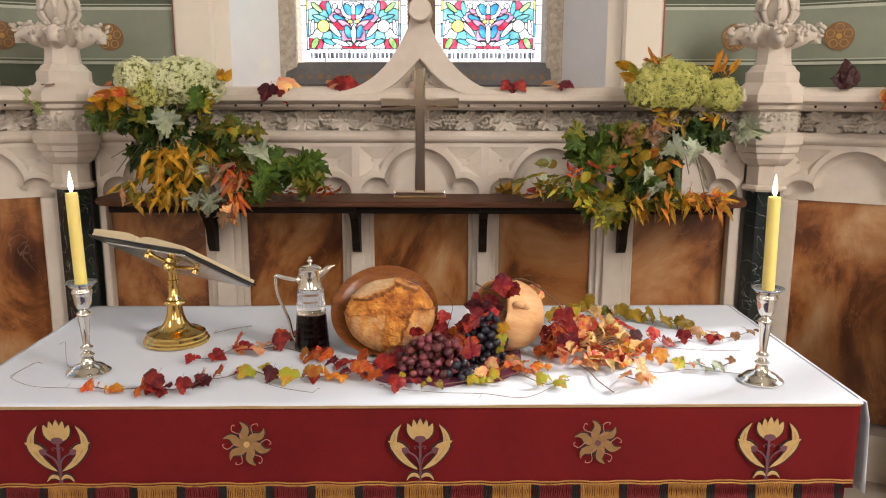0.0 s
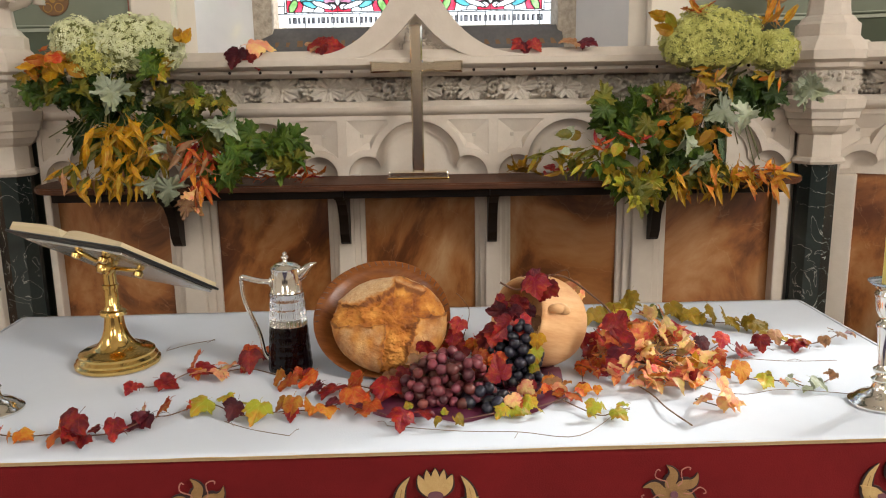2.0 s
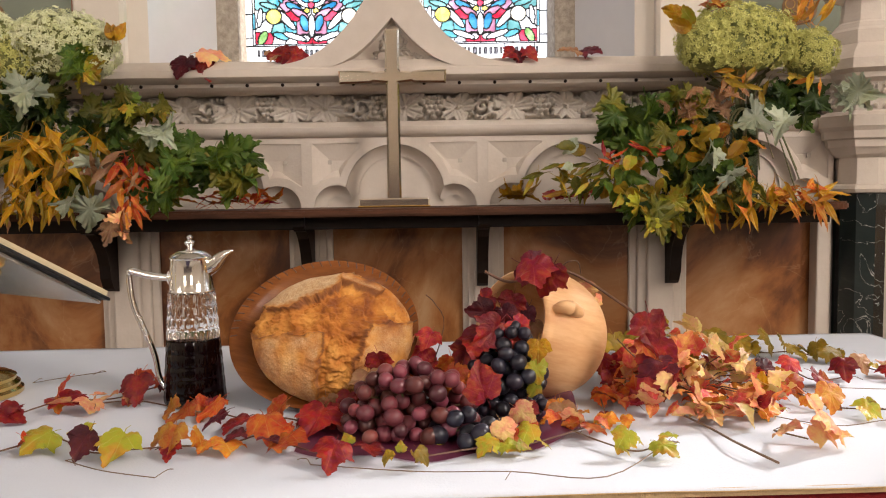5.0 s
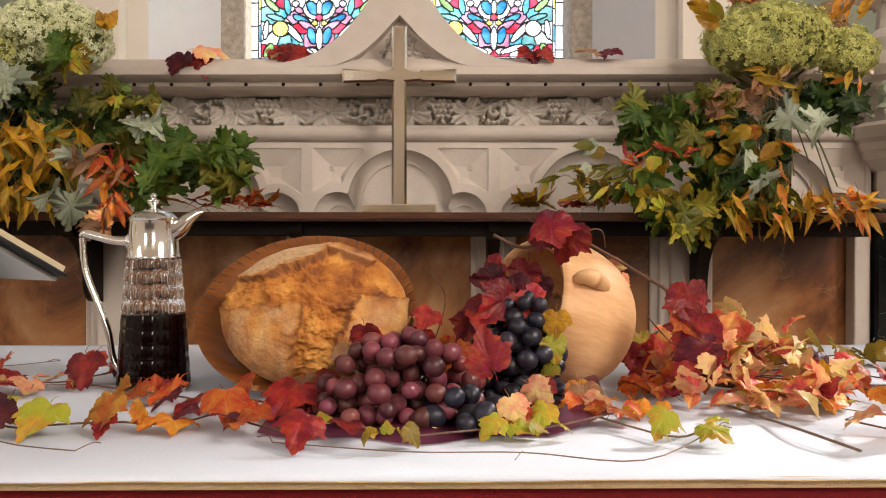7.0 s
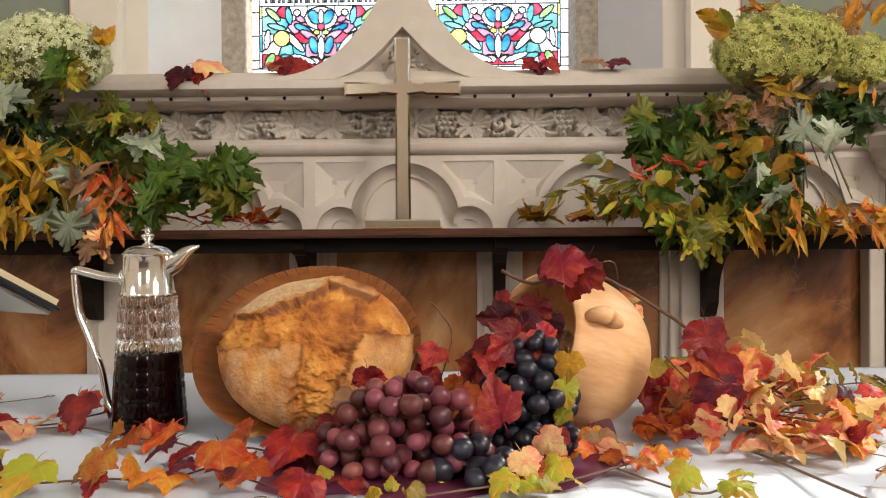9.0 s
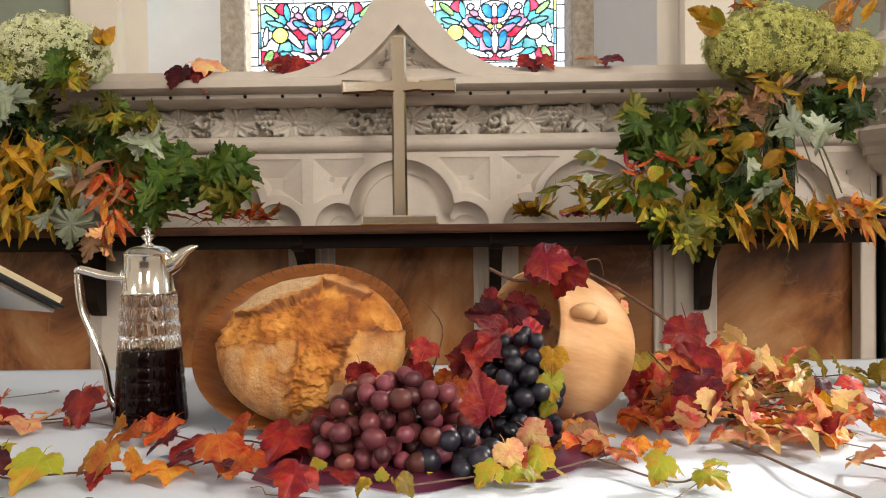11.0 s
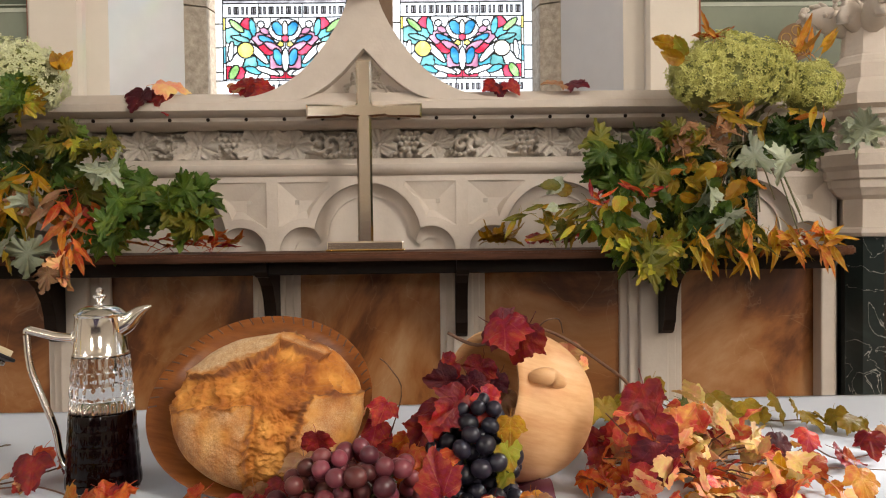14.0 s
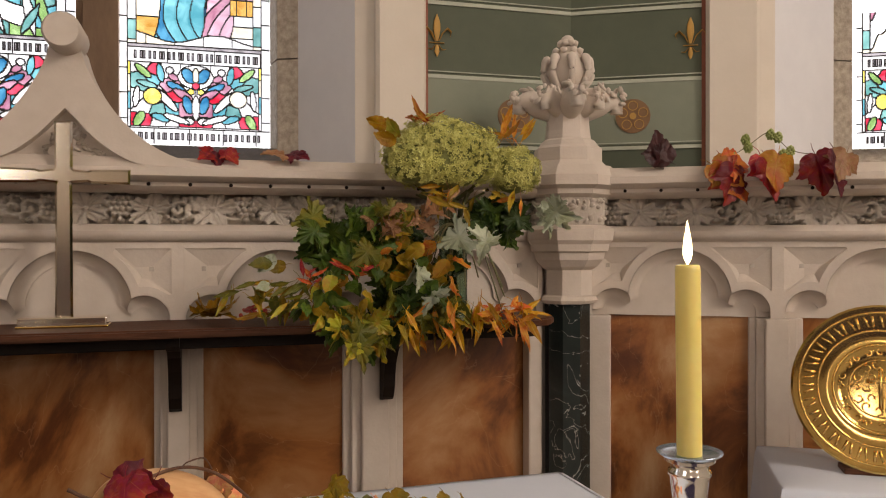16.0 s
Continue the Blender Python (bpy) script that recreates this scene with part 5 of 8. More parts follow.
def sunburst(x, z, mid_mat):
    h = part("sun_motif", plate(bmesh.new(), [arc(0, 0, 0.0075, 0, 2 * math.pi * 15 / 16, 15)], FY - 0.005, FY + 0.002), mid_mat, frontal, "embroidered bronze sun with wavy rays", at=pose(x, 0, z))
    for tn in (-9, 52, 108, 166, 230, 290):
        a = radians(tn)
        line = [(q * math.sin(a) + w * math.cos(a), q * math.cos(a) - w * math.sin(a)) for q, w in ((0.006, 0.0), (0.022, -0.004), (0.038, 0.004), (0.050, 0.002), (0.060, -0.006))]
        stitched_ribbon(h, line, 0.015, BRONZETHREAD, "ray", 0.0024, 0.62, 0.008)
    for k in range(6):
        a = radians(22 + 60 * k)
        pts = [(q * math.sin(a) + w * math.cos(a), FY - 0.002, q * math.cos(a) - w * math.sin(a)) for q, w in ((0.018, 0.0), (0.030, 0.004), (0.040, -0.002), (0.050, -0.006), (0.058, 0.000), (0.060, 0.007), (0.055, 0.008))]
        part("curled_ray", tube(bmesh.new(), smooth_path(pts, 4), 0.0012, 5), PINKTHREAD, h)
    return h


for x in (-0.862, 0.036, 0.912):
    lily(x, TZ - 0.207)
sunburst(-0.395, TZ - 0.105, CREAMTHREAD)
sunburst(0.480, TZ - 0.105, PLUMTHREAD)
bm = bmesh.new()
for dz in (0.0, 0.007):
    tube(bm, [(TL + 2.27 * k / 160, FY - 0.001 + 0.001 * math.sin(k * 2.1), FZ0 + 0.018 + dz + 0.0016 * math.sin(k * 0.7)) for k in range(161)], 0.0022, 5)
part("fringe_braid", bm, GOLDFRINGE, frontal, "twisted gold braid")
rf = random.Random(8)
x = TL + 0.015
k = 0
while x < TR - 0.105:
    for mat, w, n in ((GOLDFRINGE, 0.098, 22), (BLACKFRINGE, 0.021, 5), (REDFRINGE, 0.083, 18), (BLACKFRINGE, 0.021, 5)):
        if x + w > TR:
            break
        bm = bmesh.new()
        for i in range(n):
            xx = x + w * (i + 0.5) / n
            tube(bm, [(xx, FY, FZ0 + 0.018), (xx + rf.uniform(-0.001, 0.001), FY - 0.003, FZ0 - 0.02), (xx + rf.uniform(-0.003, 0.003), FY - rf.uniform(0.0, 0.004), FZ0 - 0.075)], w / n * 0.62, 5)
        part("fringe_tassel", bm, mat, frontal, {GOLDFRINGE: "gold threads", BLACKFRINGE: "black threads", REDFRINGE: "red threads"}[mat])
        x += w

# ---- leaves ----
LEAFMAT = {
    "R": leaf_material("leaf_deep_red", (0.145, 0.005, 0.010), (0.34, 0.024, 0.013), (0.40, 0.08, 0.04)),
    "C": leaf_material("leaf_crimson", (0.31, 0.012, 0.026), (0.55, 0.07, 0.04), (0.60, 0.22, 0.12)),
    "K": leaf_material("leaf_dark_plum", (0.075, 0.008, 0.016), (0.15, 0.015, 0.02), (0.22, 0.05, 0.05)),
    "O": leaf_material("leaf_orange_red", (0.46, 0.055, 0.014), (0.60, 0.17, 0.025), (0.70, 0.38, 0.14)),
    "Y": leaf_material("leaf_amber", (0.60, 0.26, 0.03), (0.52, 0.11, 0.015), (0.78, 0.50, 0.15)),
    "S": leaf_material("leaf_yellow", (0.54, 0.28, 0.010), (0.38, 0.17, 0.012), (0.70, 0.55, 0.15)),
    "M": leaf_material("leaf_mustard", (0.36, 0.22, 0.015), (0.24, 0.17, 0.015), (0.46, 0.34, 0.10)),
    "L": leaf_material("leaf_lime", (0.36, 0.36, 0.03), (0.50, 0.26, 0.03), (0.55, 0.55, 0.18)),
    "G": leaf_material("leaf_green", (0.050, 0.098, 0.012), (0.11, 0.16, 0.018), (0.16, 0.22, 0.06)),
    "D": leaf_material("leaf_dark_green", (0.022, 0.046, 0.008), (0.042, 0.072, 0.012), (0.08, 0.13, 0.04)),
    "E": leaf_material("leaf_olive", (0.12, 0.125, 0.015), (0.20, 0.16, 0.02), (0.30, 0.28, 0.10)),
    "W": leaf_material("leaf_pale_underside", (0.40, 0.44, 0.33), (0.30, 0.33, 0.20), (0.40, 0.41, 0.27)),
    "P": leaf_material("leaf_peach", (0.80, 0.30, 0.17), (0.85, 0.58, 0.22), (0.85, 0.60, 0.38)),
    "N": leaf_material("leaf_coral", (0.66, 0.085, 0.065), (0.84, 0.42, 0.11), (0.88, 0.50, 0.35)),
    "I": leaf_material("leaf_cream", (0.84, 0.52, 0.26), (0.80, 0.62, 0.20), (0.90, 0.70, 0.48)),
    "U": leaf_material("leaf_dried_dark", (0.035, 0.010, 0.010), (0.055, 0.014, 0.014), (0.09, 0.03, 0.03)),
    "B": leaf_material("leaf_brown", (0.27, 0.13, 0.06), (0.38, 0.20, 0.10), (0.45, 0.30, 0.18)),
}
SHAPES = {
    "maple": [(0.0, 0.0), (0.13, -0.06), (0.34, -0.15), (0.32, -0.02), (0.52, 0.04), (0.45, 0.17), (0.63, 0.35), (0.43, 0.36), (0.25, 0.37), (0.34, 0.57), (0.21, 0.62), (0.13, 0.80), (0.0, 1.0)],
    "ivy": [(0.0, 0.0), (0.14, -0.10), (0.34, -0.06), (0.47, 0.10), (0.50, 0.28), (0.60, 0.40), (0.38, 0.46), (0.36, 0.60), (0.24, 0.66), (0.17, 0.84), (0.0, 1.0)],
    "lance": [(0.0, 0.0), (0.05, 0.10), (0.10, 0.26), (0.118, 0.42), (0.10, 0.60), (0.055, 0.80), (0.0, 1.0)],
    "oval": [(0.0, 0.0), (0.16, 0.06), (0.28, 0.22), (0.32, 0.42), (0.26, 0.64), (0.13, 0.84), (0.0, 1.0)],
}
leaf_cache = {}


def leaf_mesh(shape, colour, var):
    """A leaf of unit length: stalk at the origin, tip along y, with a folded midrib, toothed edge and crumpled blade."""
    key = (shape, colour, var)
    if key in leaf_cache:
        return leaf_cache[key]
    r = random.Random(ord(shape[0]) * 7 + var)
    half = SHAPES[shape]
    fine = []
    for (ax, ay), (bx, by) in zip(half, half[1:]):
        fine.append((ax, ay))
        mx_, my_ = (ax + bx) / 2, (ay + by) / 2
        if shape != "lance":
            nx_, ny_ = by - ay, ax - bx
            q_ = 0.06 if shape == "oval" else 0.12 if shape == "maple" else 0.05
            fine.append((ax * 0.62 + bx * 0.38 - nx_ * q_, ay * 0.62 + by * 0.38 - ny_ * q_))
            fine.append((ax * 0.40 + bx * 0.60 + nx_ * q_, ay * 0.40 + by * 0.60 + ny_ * q_))
        else:
            fine.append((mx_, my_))
    fine.append(half[-1])
    out = fine + [(-x, y) for x, y in reversed(fine[1:-1])]
    fold, curl, bow = r.uniform(0.05, 0.32) if shape == "maple" else r.uniform(0.1, 0.6), r.uniform(-0.6, 0.5), r.uniform(-0.6, 0.3)
    skew, twist = r.uniform(-0.15, 0.15), r.uniform(-0.5, 0.5)

    def lift(x, y, edge):
        z = fold * abs(x) + curl * x * x * 1.6 + bow * (y - 0.2) ** 2 + twist * x * (y - 0.2)
        return z + (0.3 + edge) * 0.085 * noise.noise(Vector((x * 4.2 + var * 5, y * 4.2, var * 3.1))) + edge * 0.05 * noise.noise(Vector((x * 11, y * 11, var)))
    bm = bmesh.new()
    c = (0.0, 0.28)
    mid = bm.verts.new((c[0], c[1], lift(*c, 0)))
    rings = []
    for f in (0.36, 0.70, 1.0):
        ring = []
        for i, (x, y) in enumerate(out):
            k = 1 + (r.uniform(-0.03, 0.03) if f == 1.0 and 0 < i else 0)
            xx, yy = c[0] + (x - c[0]) * f * k, c[1] + (y - c[1]) * f * k
            ring.append(bm.verts.new((xx + skew * yy * yy, yy, lift(xx, yy, f))))
        rings.append(ring)
    n = len(out)
    for i in range(n):
        j = (i + 1) % n
        bm.faces.new((mid, rings[0][j], rings[0][i]))
        for a, b in zip(rings, rings[1:]):
            bm.faces.new((a[i], a[j], b[j], b[i]))
    # the stalk
    tube(bm, [(0, 0.02, lift(0, 0.02, 0) - 0.004), (0.01, -0.15, -0.03), (0.04 * (var - 1), -0.30, -0.09)], [0.012, 0.010, 0.008], 4)
    bmesh.ops.recalc_face_normals(bm, faces=bm.faces[:])
    me = mesh_of("leaf", bm, LEAFMAT[colour], True)
    leaf_cache[key] = me
    return me


def leaf(parent, shape, colour, var, m, size):
    ob = new("leaf", leaf_mesh(shape, colour, var))
    ob.parent = parent
    ob.matrix_basis = m @ Matrix.Scale(size, 4)
    return ob


def resting(ob, base_z):
    """Lifts a leaf so that it just touches the surface at base_z (in its parent's frame), if it would sink into it."""
    low = min((ob.matrix_basis @ v.co).z for v in ob.data.vertices)
    if low < base_z:
        ob.matrix_basis = Matrix.Translation((0, 0, base_z - low)) @ ob.matrix_basis
    return ob


STEM = material("vine_stem", (0.16, 0.075, 0.04), 0.6, dark=(0.08, 0.035, 0.02), scale=30, amount=0.8, bump=0.3, bump_scale=200)
TWIG = material("dry_grey_twig", (0.22, 0.14, 0.09), 0.7, dark=(0.11, 0.065, 0.04), scale=30, amount=0.8, bump=0.3, bump_scale=200)
GREENSTEM = material("green_stem", (0.10, 0.13, 0.04), 0.6, dark=(0.12, 0.06, 0.03), scale=20, amount=0.8)

# ---- candles ----
WAX = material("yellow_beeswax", (0.80, 0.66, 0.22), 0.45, dark=(0.72, 0.56, 0.15), scale=6, amount=0.6)
WAX.node_tree.nodes["Principled BSDF"].inputs["Subsurface Weight"].default_value = 0.35
WAX.node_tree.nodes["Principled BSDF"].inputs["Subsurface Radius"].default_value = (0.03, 0.02, 0.006)
WICK = material("charred_wick", (0.012, 0.010, 0.009), 0.9)
FLAME = bpy.data.materials.new("candle_flame")
FLAME.use_nodes = True
fn = FLAME.node_tree
em = fn.nodes.new("ShaderNodeEmission")
em.inputs["Color"].default_value, em.inputs["Strength"].default_value = (1.0, 0.78, 0.42, 1), 9.0
fn.links.new(em.outputs[0], fn.nodes["Material Output"].inputs["Surface"])
PANBLUE = material("bluish_steel_drip_pan", (0.48, 0.56, 0.66), 0.22, 0.9, scale=10, amount=0.4)


def candlestick(x, y, lean):
    st = thing("candlestick", "polished silver baluster candlestick on a round foot", "candlestick", pose(x, y, TZ + 0.001), "altar candlesticks")
    part("foot", lathe(bmesh.new(), [(0.054, 0), (0.058, 0.002), (0.058, 0.006), (0.053, 0.010), (0.049, 0.011), (0.044, 0.018), (0.034, 0.024), (0.022, 0.028), (0.017, 0.034), (0.015, 0.046)], 40), SILVER, st, smooth=True, angle=50)
    part("stem", lathe(bmesh.new(), [(0.014, 0.044), (0.018, 0.048), (0.019, 0.053), (0.013, 0.058), (0.010, 0.062), (0.016, 0.068), (0.017, 0.074), (0.010, 0.080), (0.009, 0.084), (0.012, 0.12), (0.0165, 0.158), (0.019, 0.163), (0.018, 0.170), (0.012, 0.174), (0.010, 0.180)], 24), SILVER, st, smooth=True, angle=50)
    part("socket", lathe(bmesh.new(), [(0.010, 0.178), (0.016, 0.184), (0.0215, 0.196), (0.0235, 0.212), (0.0245, 0.222), (0.027, 0.226), (0.027, 0.231), (0.024, 0.234), (0.024, 0.240), (0.032, 0.244), (0.032, 0.248)], 28), SILVER, st, "cup-shaped silver socket", smooth=True, angle=50)
    part("drip_pan", lathe(bmesh.new(), [(0.020, 0.247), (0.034, 0.249), (0.041, 0.254), (0.0415, 0.256), (0.034, 0.2525), (0.018, 0.2505)], 40), PANBLUE, st, "bluish metal drip pan", smooth=True)
    cd = thing("candle", "tall yellow beeswax candle, lit", "candle", pose(x, y, TZ + 0.252) @ pose(0, 0, 0, 0, lean, 0), "altar candles")
    part("wax", lathe(bmesh.new(), [(0.0158, 0), (0.0158, 0.236), (0.0152, 0.2415), (0.0135, 0.243), (0.009, 0.239), (0.002, 0.237)], 32), WAX, cd, smooth=True, angle=60)
    part("wick", tube(bmesh.new(), [(0, 0, 0.234), (0.0005, 0, 0.243), (0.002, 0, 0.25)], 0.0011, 6), WICK, cd)
    part("flame", lathe(bmesh.new(), [(0.0006, 0.243), (0.0040, 0.249), (0.0062, 0.257), (0.0060, 0.266), (0.0042, 0.279), (0.0020, 0.291), (0.0003, 0.300)], 16), FLAME, cd, "bright yellow candle flame", smooth=True)


candlestick(0.972, 2.235, -0.6)
candlestick(-0.842, 2.263, -1.2)

# ---- brass book stand with an open book ----
PAPER = material("ivory_book_pages", (0.66, 0.55, 0.36), 0.8, dark=(0.50, 0.38, 0.20), scale=3, amount=0.5, bump=0.4, bump_scale=30, stretch=(1, 1, 40))
COVER = material("black_leather_cover", (0.012, 0.012, 0.014), 0.4, scale=40, amount=0.5, bump=0.4, bump_scale=160)
PLATEM = material("pale_nickel_plate", (0.66, 0.66, 0.62), 0.25, 0.8, dark=(0.42, 0.40, 0.34), scale=5, amount=0.6)
LX, LY = -0.697, 2.545
stand = thing("book_stand", "polished brass missal stand on a stepped round base", "book stand", pose(LX, LY, TZ + 0.001))
part("base", lathe(bmesh.new(), [(0.094, 0), (0.098, 0.003), (0.098, 0.010), (0.092, 0.014), (0.093, 0.020), (0.086, 0.026), (0.087, 0.032), (0.078, 0.037), (0.060, 0.040), (0.044, 0.050), (0.032, 0.068), (0.025, 0.090), (0.022, 0.112), (0.021, 0.124)], 48), BRASS, stand, "stepped bell-shaped base", smooth=True, angle=40)
part("column", lathe(bmesh.new(), [(0.030, 0.122), (0.032, 0.127), (0.030, 0.132), (0.022, 0.136), (0.020, 0.141), (0.017, 0.145), (0.0155, 0.186), (0.019, 0.188), (0.019, 0.196), (0.015, 0.198), (0.0145, 0.262)], 28), BRASS, stand, smooth=True, angle=40)
bx_axis = Vector((0.164, -0.110, 0.001)).normalized()
by_axis = Vector((0.146, 0.210, -0.150))
by_axis = (by_axis - by_axis.dot(bx_axis) * bx_axis).normalized()
bn_axis = bx_axis.cross(by_axis)
tiltm = Matrix.Translation((-0.036, 0.112, 0.224)) @ Matrix((bx_axis, by_axis, bn_axis)).transposed().to_4x4()
hinge = tiltm @ pose(0.092, -0.076, 0)
part("tilting_plate", soft_box(-0.185, 0.205, -0.128, 0.150, -0.004, 0.004, 0.002), PLATEM, stand, "pale metal book plate", at=tiltm)
bm = bmesh.new()
for y in (-0.05, 0.05):
    tube(bm, [(-0.05, y, -0.012), (0.0, y * 0.5, -0.022), (0.055, y, -0.012)], 0.006, 8)
for x in (-0.05, 0.055):
    for y in (-0.05, 0.05):
        lathe(bm, [(0.003, -0.03), (0.011, -0.027), (0.012, -0.018), (0.006, -0.012), (0.010, -0.006), (0.010, -0.003)], 12, (x, y, 0))
lathe(bm, [(0.016, -0.045), (0.022, -0.03), (0.014, -0.012)], 14)
part("tilt_fitting", bm, BRASS, stand, "brass fittings with turned knobs", smooth=True, angle=50, at=hinge)
book = thing("open_book", "thick open book with ivory pages and black cover", "book", pose(LX, LY, TZ + 0.001) @ tiltm @ pose(0, 0, 0.0055))
part("cover", soft_box(-0.250, 0.226, -0.152, 0.152, -0.001, 0.005, 0.002), COVER, book)


def page_block(x0, x1, h0, h1, name):
    """Half an open book: a sheaf of pages rising in a curve from the gutter."""
    bm = bmesh.new()
    n = 14
    lo, hi = [], []
    for k in range(n + 1):
        t = k / n
        x = x0 + (x1 - x0) * t
        z = 0.006 + (h0 + (h1 - h0) * t) * (1 - math.exp(-9 * t)) ** 0.6
        lo.append((x, 0.0055))
        hi.append((x, z))
    plate(bm, [lo + hi[::-1]], -0.146, 0.146)
    return part(name, bm, PAPER, book, "sheaf of ivory pages", smooth=True, angle=30)


page_block(-0.014, -0.241, 0.028, 0.021, "page_block")
page_block(-0.010, 0.217, 0.027, 0.010, "page_block")

# ---- claret jug ----
CUTGLASS = bpy.data.materials.new("cut_glass")
CUTGLASS.use_nodes = True
g = CUTGLASS.node_tree.nodes["Principled BSDF"]
g.inputs["Base Color"].default_value = (0.97, 0.98, 0.98, 1)
g.inputs["Roughness"].default_value, g.inputs["IOR"].default_value, g.inputs["Transmission Weight"].default_value = 0.02, 1.5, 1.0
WINE = bpy.data.materials.new("dark_red_wine")
WINE.use_nodes = True
g = WINE.node_tree.nodes["Principled BSDF"]
g.inputs["Base Color"].default_value, g.inputs["Roughness"].default_value = (0.0025, 0.0004, 0.0006, 1), 0.10
g.inputs["Specular IOR Level"].default_value = 0.3
JX, JY = -0.269, 2.486
jug = thing("claret_jug", "cut glass claret jug with silver mounts, half full of red wine", "jug", pose(JX, JY, TZ + 0.001, 0, 0, 0) @ Matrix.Diagonal((0.95, 0.95, 0.955, 1)))
bm = bmesh.new()
prof = []
rows_n = 9
for k in range(rows_n * 8 + 1):
    t = k / (rows_n * 8)
    z = 0.006 + 0.193 * t
    prof.append((0.0525 - 0.0135 * t, z))


def cut(i, z):
    t = (z - 0.006) / 0.193 * rows_n
    w = abs(math.sin(math.pi * t))
    a = abs(math.sin(math.pi * i * 22 / 132))
    return 1.0 + 0.05 * (w * a) ** 0.55 - 0.01


lathe(bm, [p for p in prof if p[1] > 0.1155], 132, radius=cut, caps=True)
part("glass_body", bm, CUTGLASS, jug, "clear glass cut in rows of facets", smooth=True, angle=50)
part("wine_filled_body", lathe(bmesh.new(), [(0.0505, 0.0055)] + [p for p in prof if p[1] < 0.1155], 132, radius=lambda i, z: 1.02 + (cut(i, z) - 1.0) * 0.4), WINE, jug, "cut glass filled with dark red wine", smooth=True, angle=50)
part("glass_foot", lathe(bmesh.new(), [(0.045, 0.0), (0.0515, 0.001), (0.0525, 0.0052)], 48), CUTGLASS, jug, smooth=True, angle=50)
part("silver_collar", lathe(bmesh.new(), [(0.0390, 0.195), (0.0398, 0.198), (0.0388, 0.2005), (0.0378, 0.202), (0.0348, 0.252), (0.0352, 0.2535), (0.0362, 0.255), (0.0362, 0.2565), (0.0350, 0.2575)], 48), SILVER, jug, "plain polished silver collar", smooth=True, angle=40)
part("lid", lathe(bmesh.new(), [(0.0350, 0.2572), (0.0330, 0.2595), (0.0270, 0.2645), (0.0200, 0.2672), (0.0090, 0.2682), (0.0080, 0.2700), (0.0045, 0.2722), (0.0048, 0.2745), (0.0085, 0.2790), (0.0096, 0.2820), (0.0088, 0.2838), (0.0045, 0.2855), (0.0042, 0.2880), (0.0058, 0.2905), (0.0040, 0.2930), (0.0012, 0.2945)], 32), SILVER, jug, "flat-domed silver lid with turned knop", smooth=True, angle=50)
bm = bmesh.new()
sp = smooth_path([(0.026, 0, 0.236), (0.040, 0, 0.2425), (0.052, 0, 0.2545), (0.064, 0, 0.2625), (0.0755, 0, 0.2665)], 3)
tube(bm, sp, [max(0.0015, 0.017 * (1 - k / (len(sp) - 1)) ** 0.8) for k in range(len(sp))], 14)
part("spout", bm, SILVER, jug, "pointed silver spout", smooth=True)
bm = bmesh.new()
hp = smooth_path([(-0.036, 0, 0.221), (-0.064, 0, 0.2235), (-0.096, 0, 0.2315), (-0.1075, 0, 0.2325), (-0.1080, 0, 0.218), (-0.1035, 0, 0.177), (-0.088, 0, 0.135), (-0.070, 0, 0.088), (-0.062, 0, 0.045), (-0.052, 0, 0.028)], 5)
tube(bm, hp, [0.0078] * 14 + [0.0062] * (len(hp) - 14), 10, 0.8)
bmesh.ops.create_uvsphere(bm, u_segments=16, v_segments=8, radius=1, matrix=pose(-0.0375, 0, 0.221) @ Matrix.Diagonal((0.0045, 0.0120, 0.0130, 1)))
part("handle", bm, SILVER, jug, "angular silver handle", smooth=True, angle=50)

# ---- loaf on a wooden platter, leaning on a white bowl ----
BOWLWOOD = material("turned_brown_wood", (0.27, 0.090, 0.022), 0.26, dark=(0.12, 0.036, 0.009), scale=7, amount=0.9, bump=0.15, bump_scale=60, stretch=(1, 5, 1), spec=0.28)
BOWLDARK = material("dark_wood_groove", (0.10, 0.035, 0.012), 0.4, scale=12, amount=0.5)
WHITEWARE = material("white_glazed_china", (0.78, 0.78, 0.78), 0.2, scale=4, amount=0.15)
bowl = thing("white_bowl", "white china bowl propping up the wooden platter", "bowl", pose(-0.062, 2.575, TZ + 0.001))
part("bowl_body", lathe(bmesh.new(), [(0.055, 0), (0.06, 0.004), (0.085, 0.02), (0.108, 0.05), (0.118, 0.072), (0.115, 0.073), (0.1, 0.045), (0.06, 0.015), (0.004, 0.01)], 40), WHITEWARE, bowl, smooth=True)
PL_M = pose(-0.055, 2.532, TZ + 0.1045, 41.5, 0, 0)
platter = thing("wooden_platter", "round turned wooden platter with a grooved rim", "platter", PL_M)
part("dish", lathe(bmesh.new(), [(0.06, -0.018), (0.10, -0.014), (0.145, 0.002), (0.160, 0.011), (0.1615, 0.015), (0.157, 0.0165), (0.138, 0.008), (0.125, -0.003), (0.09, -0.008), (0.004, -0.009)], 64), BOWLWOOD, platter, smooth=True, angle=60)
for k in range(30):
    a = math.pi * (0.02 + 1.0 * k / 29)
    bm = tube(bmesh.new(), [(0.149 * math.cos(a), 0.149 * math.sin(a), 0.0130), (0.159 * math.cos(a + 0.03), 0.159 * math.sin(a + 0.03), 0.0170)], 0.0014, 5)
    part("rim_groove", bm, BOWLDARK, platter)

